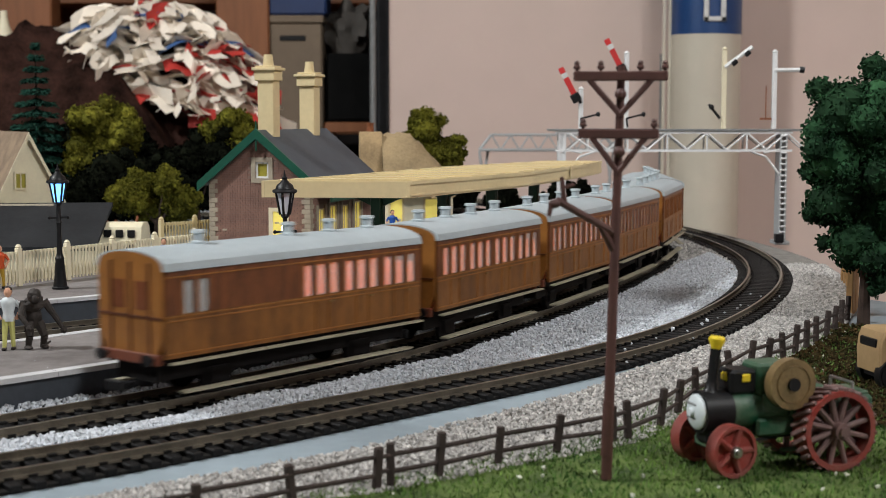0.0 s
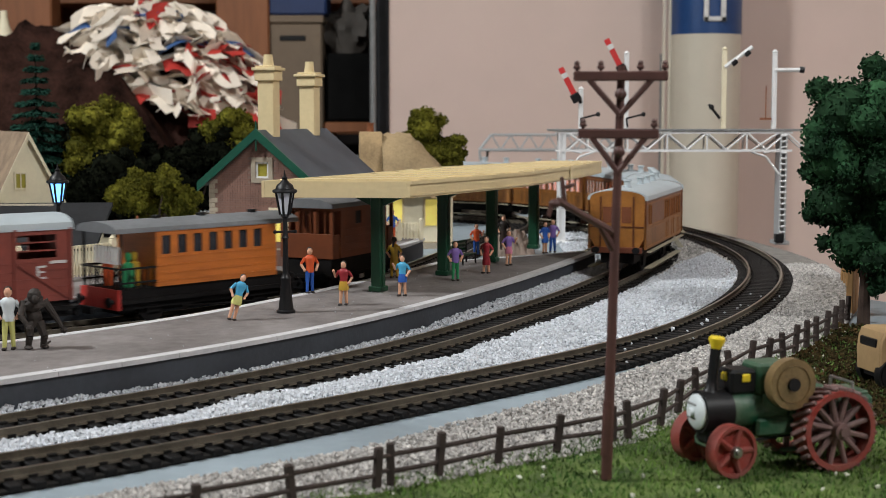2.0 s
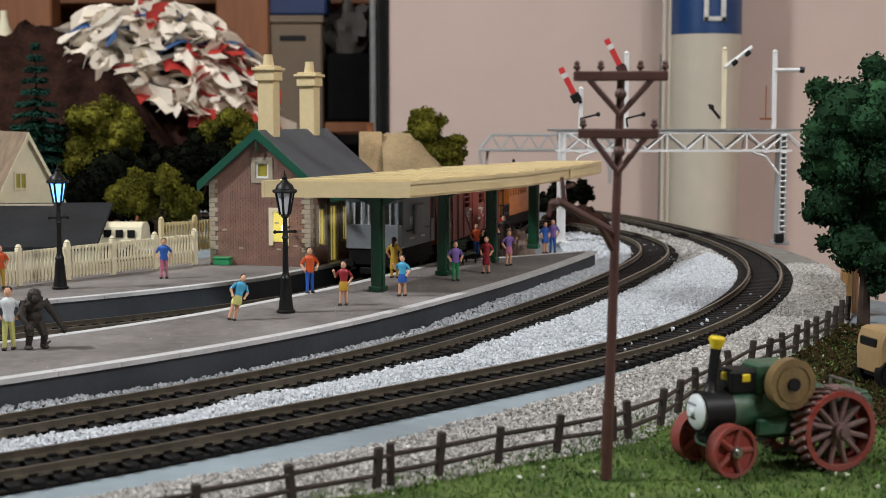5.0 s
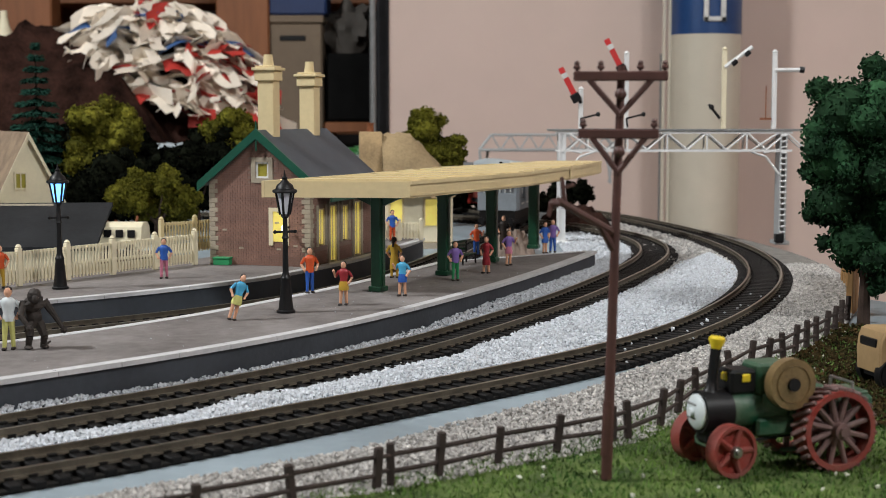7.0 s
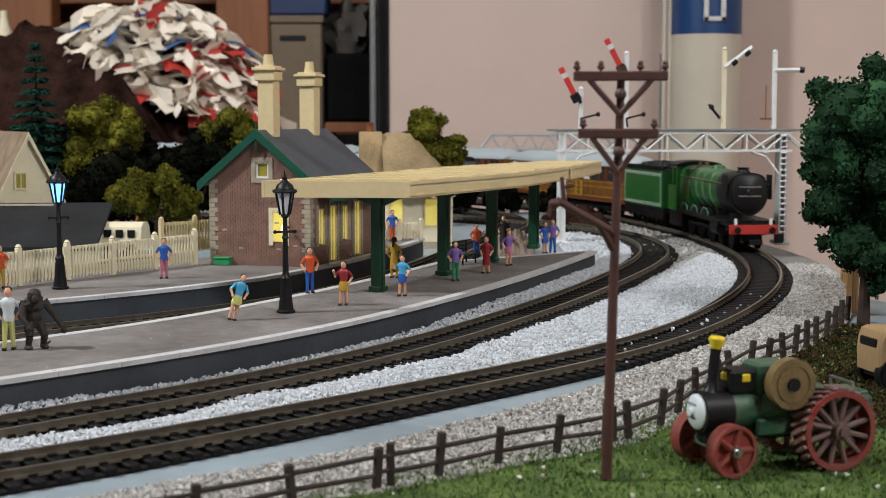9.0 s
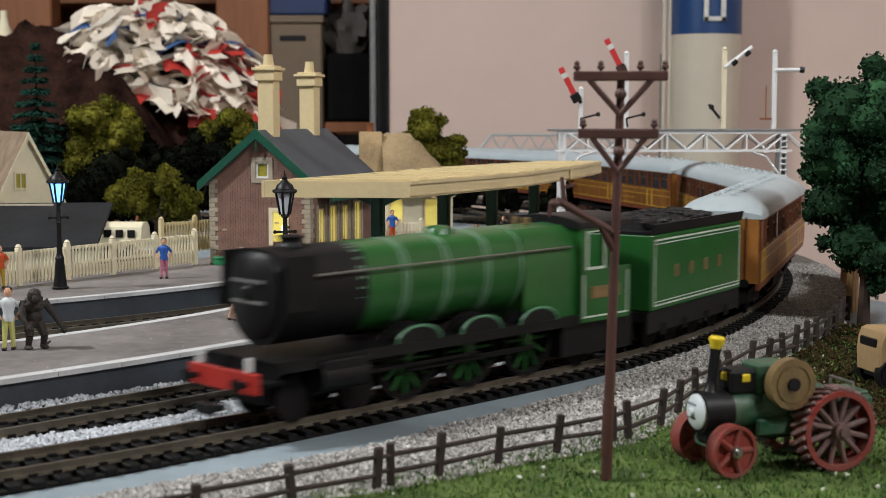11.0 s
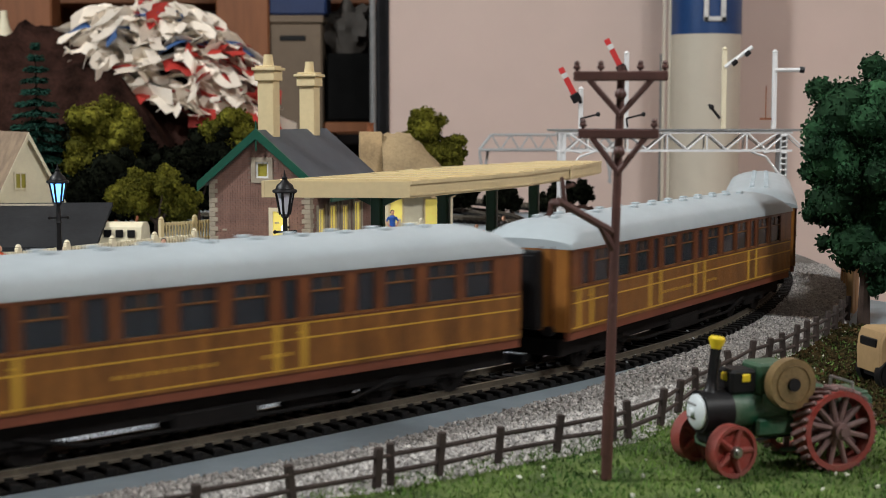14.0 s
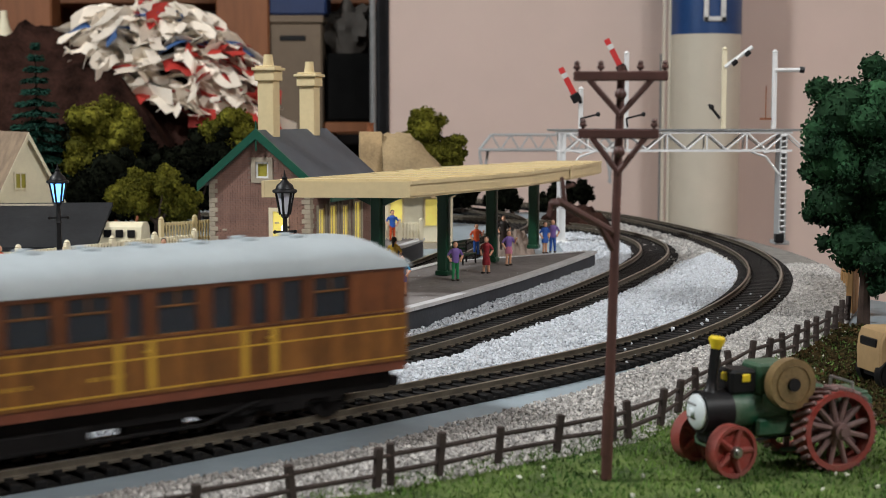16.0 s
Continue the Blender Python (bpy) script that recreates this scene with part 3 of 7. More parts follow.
def ape(x, y, rz):
    s = Shape()
    s.rod((-2.6, 0, 0), (-2.2, -1.2, 4.4), 0.9, 1.3, 9).rod((-2.2, -1.2, 4.4), (-1.7, 0.5, 9), 1.3, 1.9, 9).rod((3.0, 1, 0), (3.2, -0.6, 4.2), 0.9, 1.3, 9).rod((3.2, -0.6, 4.2), (1.7, 0.5, 9), 1.3, 1.9, 9).rod((3.2, 1, 0.6), (6.2, 2.0, 1.6), 0.8, 0.3, 7)
    s.ball((0, 0.8, 11.5), 2.9, 14, 0, (0.95, 0.85, 1.45), 0.3).ball((0, -0.6, 15.6), 3.2, 14, 0, (1.2, 0.85, 0.9), 0.3)
    s.ball((-0.9, -3.2, 18.6), 2.5, 10, 0, (1, 1, 1.05), 0.12).ball((-1.3, -5.2, 17.9), 1.3, 8)
    s.rod((3.4, 0, 16.4), (6.4, -1.2, 11.4), 1.5, 1.1, 9).rod((6.4, -1.2, 11.4), (9.0, -3, 6.5), 1.1, 0.7, 9).ball((9.2, -3.2, 6.0), 1.3, 7)
    s.rod((-3.4, 0, 16.4), (-5.4, -1.6, 12), 1.5, 1.1, 9).rod((-5.4, -1.6, 12), (-3.4, -4, 8), 1.1, 0.7, 9).ball((-3.2, -4.2, 7.6), 1.3, 7)
    s.ball((-2.8, -1.6, 0.7), 1.5, 7, 0, (1, 1.7, 0.5)).ball((2.6, -2.4, 0.7), 1.5, 7, 0, (1, 1.7, 0.5))
    tagged(part("ape_figure", s, APE), "dark brown ape figurine standing on the platform", "figurine")
    bpy.data.objects["ape_figure"].matrix_basis = pose(x / 1000, y / 1000, PLAT_Z / 1000, 0, 0, rz)


ape(-141, 483, 35)
figure("figurine", -149, 480, 10, 21.5, SHIRT_WHITE, PAINT_LIME, "plastic figurine in white jacket and lime trousers")
figure("figurine", -83, 549, 25, 18.5, SHIRT_SKY, SKIN, "leaning plastic figurine in sky-blue top and yellow shorts", 17, PAINT_LIME, 0, True)
figure("figurine", -60, 633, 20, 20.5, SHIRT_RED, SHIRT_BLUE, "plastic figurine in red top and blue trousers", 0, None, 0, True)
figure("figurine", -42, 593, -10, 18.5, PAINT_MAROON, SKIN, "plastic figurine waving in red top and mustard shorts", 0, PAINT_YELLOW, 1)
figure("figurine", -18, 623, -20, 18, SHIRT_SKY, SKIN, "plastic figurine in sky-blue top and blue shorts", 0, SHIRT_BLUE, 1, True)
figure("figurine", -24, 692, 160, 20, PAINT_YELLOW, PAINT_YELLOW, "plastic figurine in a mustard dress", 0, PAINT_YELLOW, 0, True)
figure("figurine", 6, 680, 10, 19, PAINT_PURPLE, PAINT_GREEN, "plastic figurine in purple jacket and green trousers")
figure("figurine", 22, 712, -30, 18.5, PAINT_MAROON, SKIN, "plastic figurine in a dark red dress", 0, PAINT_MAROON, 0, True)
figure("figurine", 35, 749, 20, 18.5, PAINT_PURPLE, SKIN, "plastic figurine in purple top and pink skirt", 0, PAINT_PINK, 2)
figure("figurine", 59, 814, 30, 18, SHIRT_BLUE, SKIN, "plastic figurine in blue at the platform's end", 0, SHIRT_BLUE, 0, True)
figure("figurine", 64, 820, -10, 19, PAINT_PURPLE, SHIRT_BLUE, "plastic figurine in lilac top and blue trousers")
figure("figurine", 36, 838, 0, 20, HAIR, BARK, "plastic figurine in brown coat under the canopy", 0, BARK)
figure("figurine", 19, 800, 10, 18, SHIRT_RED, SHIRT_BLUE, "plastic figurine in orange top near the bench", 0, None, 2)
figure("figurine", -137, 690, 5, 19.5, SHIRT_BLUE, PAINT_PINK, "plastic figurine in blue jumper and pink trousers on the side platform")
figure("figurine", -51, 828, 40, 19.5, PAINT_GREEN, PAINT_PINK, "plastic figurine in green coat by the station door")
figure("figurine", -32, 892, 10, 19.5, SHIRT_BLUE, SHIRT_RED, "plastic figurine in blue top and red trousers by the gate")
figure("figurine", -205, 650, 10, 20, SHIRT_RED, PAINT_YELLOW, "plastic figurine in red top and yellow trousers by the fence")


def bench(x, y, rz):
    r = root("platform_bench", "dark green slatted platform bench with a backrest", "bench")
    for i in range(3):
        part("slat", Shape().box(-8, 8, -3 + i * 2.1, -1.3 + i * 2.1, 5, 5.7, 0.2), POST_GREEN, r)
        part("slat", Shape().box(-8, 8, 3.3, 3.9, 7 + i * 2.0, 8.5 + i * 2.0, 0.2), POST_GREEN, r)
    for d in (-7, 7):
        part("leg", Shape().rod((d, -2.5, 0), (d, -2.2, 5), 0.5).rod((d, 3.2, 0), (d, 3.6, 12), 0.5).rod((d, -2.5, 4.8), (d, 3.2, 4.8), 0.45), BLACK, r)
    place(r, x, y, PLAT_Z, rz)


bench(12, 757, 60)


def barrow(x, y, rz):
    r = root("luggage_barrow", "green two-wheeled luggage barrow on the side platform", "barrow")
    part("bed", Shape().box(-3, 3, -0.6, 0.6, 1.5, 9, 0.3), PAINT_GREEN, r)
    for d in (-2.4, 2.4):
        part("wheel", Shape().rod((d - 0.4, -1.2, 1.6), (d + 0.4, -1.2, 1.6), 1.6, n=12), POST_GREEN, r)
        part("handle", Shape().rod((d, 0, 8), (d, 1.6, 11), 0.35), POST_GREEN, r)
    place(r, x, y, PLAT_Z, rz)


barrow(-93, 752, 10)
r_ = root("green_crate", "small green wooden crate beside the station wall", "crate")
part("box_body", Shape().box(-4.5, 4.5, -2.5, 2.5, 0, 3.4, 0.3).box(-4.8, 4.8, -2.8, 2.8, 3.4, 4.2, 0.2), PAINT_GREEN, r_)
place(r_, -118, 752, PLAT_Z, -12)


# ---- island canopy ----
def canopy():
    r = root("platform_canopy", "cream station canopy on dark green posts over the island platform", "canopy")
    line, s0, s1, b0 = INNER, 250.0, 548.0, 224.0
    n = 40

    def edge_line(t, u0=0.0, u1=1.0, k=n):
        """Plan line across the roof at the fraction t from the front edge to the back edge."""
        out = []
        for u in np.linspace(u0, u1, k):
            a = s0 + (s1 - s0) * u
            b = b0 + (s1 - b0) * u
            f, g = line.at(a, float(np.interp(a, (246, 362, 548), (43, 31, 32.5)))), line.at(b, float(np.interp(b, (224, 420, 548), (104, 98, 66))))
            out.append((f[0] + (g[0] - f[0]) * t, f[1] + (g[1] - f[1]) * t))
        return out

    zb, zt = 50.6, 58.0
    part("fascia", Shape().strip(edge_line(0), edge_line(0.02), zb, zt), CREAM, r)
    part("fascia", Shape().strip(edge_line(0.98), edge_line(1), zb, zt), CREAM, r)
    for u, v in ((0, 0.006), (0.994, 1)):
        part("end_fascia", Shape().strip([edge_line(0.021, u, v, 2)[0], edge_line(0.979, u, v, 2)[0]], [edge_line(0.021, u, v, 2)[1], edge_line(0.979, u, v, 2)[1]], zb, zt), CREAM, r, soft=False)
    part("moulding", Shape().strip(edge_line(-0.012), edge_line(-0.0005), zt - 1.5, zt + 0.2), CREAM, r)
    part("moulding", Shape().strip(edge_line(-0.010), edge_line(-0.0005), zb + 0.8, zb + 1.5), CREAM, r)
    part("roof_deck", Shape().strip(edge_line(0.021, 0.007, 0.993), edge_line(0.979, 0.007, 0.993), zb + 3.4, zb + 5.2), CREAM, r, "cream underside and deck")
    for u in np.arange(0.05, 0.95, 0.085):
        part("roof_rib", Shape().strip(edge_line(0.06, u, u + 0.028, 3), edge_line(0.94, u, u + 0.028, 3), zb + 5.2, zt + 0.3), CREAM, r, soft=False)
    part("joint_cover", Shape().strip(edge_line(-0.02, 0.655, 0.668, 3), edge_line(-0.0125, 0.655, 0.668, 3), zb + 0.4, zt + 0.5), CREAM, r, soft=False)
    for s in (260, 334, 406, 490):
        mid = 64
        x, y = line.at(s, mid)
        h = math.degrees(line.heading(s))
        p = part("post", Shape().box(-2.6, 2.6, -2.6, 2.6, 0, zb + 3.4 - PLAT_Z, 0.5).box(-3.4, 3.4, -3.4, 3.4, 0, 2.5, 0.4).box(-1.2, 1.2, -3.1, 3.1, 2.5, 40), POST_GREEN, r, "dark green fluted post")
        place(p, x, y, PLAT_Z, h)
        b = part("bracket", Shape().prism([(-17, 0), (17, 0), (17, -2), (3, -8), (-3, -8), (-17, -2)], -1, 1), POST_GREEN, r, "dark green roof bracket")
        place(b, x, y, zb + 3.4, h)


canopy()


# ---- station building ----
def station():
    r = root("station_building", "brown brick station building with slate roof and stone quoins", "building")
    W, L, EV, RD = 58.0, 90.0, 46.0, 70.0
    T = 2.0
    # front gable wall with its window opening, in local x across and y inwards
    wx0, wx1, wz0, wz1 = 27, 34.5, 46.5, 55
    wl = part("gable_wall", Shape(), BRICK, r)
    s = Shape()
    s.box(0, wx0, 0, T, 0, EV).box(wx0, W, 0, T, 0, EV)
    zr = lambda x: EV + (RD - EV) * (1 - abs(x - W / 2) / (W / 2))
    s.add([(0, 0, EV), (wx0, 0, EV), (wx0, 0, zr(wx0)), (0, T, EV), (wx0, T, EV), (wx0, T, zr(wx0))], [(0, 1, 2), (3, 5, 4), (0, 2, 5, 3), (1, 4, 5, 2)])
    s.add([(wx1, 0, EV), (W, 0, EV), (wx1, 0, zr(wx1)), (wx1, T, EV), (W, T, EV), (wx1, T, zr(wx1))], [(0, 1, 2), (3, 5, 4), (1, 4, 5, 2), (0, 2, 5, 3)])
    s.add([(wx0, 0, wz1), (wx1, 0, wz1), (wx1, 0, zr(wx1)), (W / 2, 0, RD), (wx0, 0, zr(wx0)), (wx0, T, wz1), (wx1, T, wz1), (wx1, T, zr(wx1)), (W / 2, T, RD), (wx0, T, zr(wx0))], [(0, 1, 2, 3, 4), (5, 9, 8, 7, 6), (0, 5, 6, 1)])
    s.box(wx0, wx1, 0, T, EV, wz0)
    wl.data = mesh_of("gable_wall", s, MORTAR)
    side_openings = [(10, 19, 10, 30), (26, 36, 0, 31), (44, 53, 10, 30), (62, 72, 0, 31)]
    for x0, x1, out in ((0, T, -1), (W - T, W, 1)):
        s = Shape()
        y = T
        for a, b, z0, z1 in side_openings:
            s.box(x0, x1, y, a, 0, EV)
            if z0:
                s.box(x0, x1, a, b, 0, z0)
            s.box(x0, x1, a, b, z1, EV)
            y = b
        s.box(x0, x1, y, L - T, 0, EV)
        sw = part("side_wall", s, MORTAR, r, soft=False)
        for a, b, z0, z1 in side_openings:
            xo = x1 - 1.2 if out > 0 else x0 + 0.4
            w = part("window" if z0 else "door", Shape().box(xo, xo + 0.8, a + 0.8, b - 0.8, z0 + 0.8, z1 - 0.8), WINDOW_LIT, r, "glowing yellow pane")
            fr = Shape().box(xo - 0.2, xo + 1.5, a, a + 0.8, z0, z1).box(xo - 0.2, xo + 1.5, b - 0.8, b, z0, z1).box(xo - 0.2, xo + 1.5, a + 0.8, b - 0.8, z1 - 0.8, z1)
            fr.box(xo - 0.2, xo + 1.3, (a + b) / 2 - 0.3, (a + b) / 2 + 0.3, z0 + 0.8, z1 - 0.8)
            part("frame", fr, CREAM, w, soft=False)
            su = Shape().box(x1 - 0.05 if out > 0 else x0 - 0.9, x1 + 0.9 if out > 0 else x0 + 0.05, a - 2.4, a, z0, z1 + 2).box(x1 - 0.05 if out > 0 else x0 - 0.9, x1 + 0.9 if out > 0 else x0 + 0.05, b, b + 2.4, z0, z1 + 2)
            part("stone_surround", su, QUOIN, w, soft=False)
    s = Shape().prism([(0, 0), (W, 0), (W, EV), (W / 2, RD), (0, EV)], 0, T)
    back = part("back_wall", s, MORTAR, r, soft=False)
    back.matrix_basis = Matrix.Translation((W / 1000, L / 1000 - T / 1000, 0)) @ Matrix.Rotation(math.pi / 2, 4, "Z") @ Matrix.Diagonal((1, 1, 1, 1))
    # bricks on the gable and the side: courses proud of the mortar
    bw, bh = 3.0, 1.25
    brick = mesh_of("brick", Shape().box(-bw / 2 + 0.12, bw / 2 - 0.12, -0.28, 0.12, -bh / 2 + 0.1, bh / 2 - 0.1), BRICK)
    joined = Shape()
    rows = int(RD / bh)
    for j in range(rows):
        z = (j + 0.5) * bh
        for i in range(-1, int(W / bw) + 1):
            x = (i + 0.5 + 0.5 * (j % 2)) * bw
            if x < 4 or x > W - 4 or z > zr(x) - 3.4 or (wx0 - 3.4 < x < wx1 + 3.4 and wz0 - 3 < z < wz1 + 3):
                continue
            joined.box(x - bw / 2 + 0.12, x + bw / 2 - 0.12, -0.3 - 0.1 * random.random(), 0.1, z - bh / 2 + 0.1, z + bh / 2 - 0.1)
    for j in range(int(EV / bh)):
        z = (j + 0.5) * bh
        for i in range(int(L / bw)):
            y = (i + 0.5 + 0.5 * (j % 2)) * bw
            if y < 3 or y > L - 3 or any(a - 4 < y < b + 4 and z0 - 2 < z < z1 + 3 for a, b, z0, z1 in side_openings):
                continue
            joined.box(W - 0.1, W + 0.3 + 0.1 * random.random(), y - bw / 2 + 0.12, y + bw / 2 - 0.12, z - bh / 2 + 0.1, z + bh / 2 - 0.1)
    tagged(part("brickwork", joined, BRICK, r, soft=False), kind="stuff")
    for k in range(11):
        x, z = random.uniform(7, W - 7), random.uniform(6, 60)
        if z < zr(x) - 7 and not (wx0 - 6 < x < wx1 + 6 and z > wz0 - 6):
            part("header_stone", Shape().box(x - 1.3, x + 1.3, -0.55, 0.1, z - 0.5, z + 0.5, 0.12), QUOIN, r)
    for j in range(18):
        z = j * 2.55
        ln = 4.6 if j % 2 else 3.0
        for x0, x1 in ((-0.5, ln), (W - ln, W + 0.5)):
            part("quoin", Shape().box(x0, x1, -0.55, 1.5, z, z + 2.35, 0.15), QUOIN, r)
        part("quoin", Shape().box(W - 0.4, W + 0.55, 1.6, 7.6 - ln, z, z + 2.35, 0.15), QUOIN, r)
    win = part("window", Shape().box(wx0 + 1, wx1 - 1, 0.9, 1.5, wz0 + 1, wz1 - 1), WINDOW_DIM, r, "small yellow-lit gable window")
    part("frame", Shape().box(wx0, wx0 + 1, 0.1, 1.7, wz0, wz1).box(wx1 - 1, wx1, 0.1, 1.7, wz0, wz1).box(wx0 + 1, wx1 - 1, 0.1, 1.7, wz1 - 1, wz1).box(wx0 + 1, wx1 - 1, 0.1, 1.7, wz0, wz0 + 1), WHITE, win)
    part("stone_surround", Shape().box(wx0 - 2.6, wx0, -0.6, 0.4, wz0 - 2.5, wz1 + 2.5, 0.2).box(wx1, wx1 + 2.6, -0.6, 0.4, wz0 - 2.5, wz1 + 2.5, 0.2).box(wx0, wx1, -0.6, 0.4, wz1, wz1 + 2.5).box(wx0, wx1, -0.9, 0.4, wz0 - 2.5, wz0), QUOIN, win)
    # lower lit opening on the gable
    low = part("window", Shape().box(37, 43.5, -0.5, -0.1, 13, 29), WINDOW_LIT, r, "glowing lower gable window")
    part("stone_surround", Shape().box(34.6, 37, -0.9, 0.1, 11, 31).box(43.5, 45.9, -0.9, 0.1, 11, 31).box(37, 43.5, -0.9, 0.1, 29, 31), CREAM_PALE, low, soft=False)
    # roof
    ov, th = 5.0, 1.6
    sl = (RD - EV) / (W / 2)
    pr = [(-ov, EV - ov * sl), (W / 2, RD), (W + ov, EV - ov * sl), (W + ov, EV - ov * sl + th), (W / 2, RD + th * 1.25), (-ov, EV - ov * sl + th)]
    rs = Shape()
    rs.add([(x, y, z) for y in (-2.5, L + 2.5) for x, z in pr], [(i, (i + 1) % 6, 6 + (i + 1) % 6, 6 + i) for i in range(6)] + [(5, 4, 1, 0), (4, 3, 2, 1), (6, 7, 10, 11), (7, 8, 9, 10)])
    part("roof", rs, SLATE, r, "dark blue-grey slate roof", soft=False)
    bar = Shape()
    d = 2.7
    lo, hi = EV - ov * sl, RD
    for sd in (-1, 1):
        e = W / 2 + sd * (W / 2 + ov + 0.8)
        bar.add([(W / 2, -4.2, hi + th + 1.2), (e, -4.2, lo + th + 0.6), (e, -4.2, lo - d), (W / 2, -4.2, hi - d), (W / 2, -2.6, hi + th + 1.2), (e, -2.6, lo + th + 0.6), (e, -2.6, lo - d), (W / 2, -2.6, hi - d)], [(0, 1, 2, 3), (7, 6, 5, 4), (0, 4, 5, 1), (1, 5, 6, 2), (2, 6, 7, 3)])
    part("bargeboard", bar, GREEN_PAINT, r, "dark green bargeboard", soft=False)
    part("finial", Shape().rod((W / 2, -3.4, hi - 1), (W / 2, -3.4, hi + 7), 0.7, 0.3).rod((W / 2, -3.4, hi - 9), (W / 2, -3.4, hi - 2), 0.5), GREEN_PAINT, r)
    part("awning_trim", Shape().box(W, W + 9, 8, L - 8, 37, 38.2, 0.2).box(W + 8.2, W + 9, 8, L - 8, 34, 37), GREEN_PAINT, r, "dark green awning over the doors")
    for t, hgt in ((13, 112.0), (68, 110.0)):
        x = W / 2
        st = Shape().box(x - 4.6, x + 4.6, t - 4.2, t + 4.2, RD - 6, hgt - 14, 0.3).box(x - 5.8, x + 5.8, t - 5.4, t + 5.4, hgt - 14, hgt - 8.6, 0.3).box(x - 7, x + 7, t - 6.6, t + 6.6, hgt - 8.6, hgt - 7.0, 0.3).box(x - 5.4, x + 5.4, t - 5, t + 5, hgt - 7.0, hgt - 6, 0.2)
        c = part("chimney", st, CREAM, r, "tall cream chimney stack")
        part("chimney_pot", Shape().lathe([(3.0, hgt - 6), (2.3, hgt), (1.9, hgt)], 12, Matrix.Translation((x, t, 0))), CREAM, c)
    place(r, -125, 758, PLAT_Z, -18)


station()
r_ = root("wall_light", "small bright warm light on the station wall", "light")
part("bulb", Shape().ball((0, 0, 0), 1.5, 10), LED, r_)
part("bracket", Shape().box(-0.5, 0.5, 0, 6, -0.5, 0.5), BLACK, r_)
place(r_, -83.2, 736.5, 28, -18)


# ---- white picket fence ----
def picket_fence(x0, y0, x1, y1, z, posts, h, material, label, solid=False):
    r = root("picket_fence", label, "fence")
    L = math.hypot(x1 - x0, y1 - y0)
    for i in range(posts + 1):
        x = L * i / posts
        part("post", Shape().box(x - 1.3, x + 1.3, -1.3, 1.3, 0, h + 1.5, 0.2).lathe([(1.2, h + 1.5), (1.5, h + 2.2), (0.6, h + 3.2)], 8, Matrix.Translation((x, 0, 0))), material, r)
    for zz in (2.0, h * 0.42, h * 0.9):
        part("rail", Shape().box(0, L, 0.1, 0.8, zz, zz + 1.4 + (2.6 if zz == 2.0 else 0)), material, r, soft=False)
    step = 2.1
    picket = mesh_of("picket", Shape().box(-0.55, 0.55, -0.8, 0.0, 1.0, h, 0.15), material)
    for k in range(int(L / step)):
        ob = new("picket", picket)
        ob.parent = r
        ob.location = ((k + 0.5) * step / 1000, 0, 0)
    place(r, x0, y0, z, math.degrees(math.atan2(y1 - y0, x1 - x0)))


picket_fence(-232, 612, -133, 753, PLAT_Z, 6, 16.5, CREAM_PALE, "cream picket fence along the back of the side platform")
picket_fence(-160, 800, -128, 834, PLAT_Z, 2, 19, CREAM, "cream boarded fence behind the station building")
picket_fence(-42, 893, -14, 900, PLAT_Z, 2, 11, CREAM_PALE, "low pale fence beyond the station building")


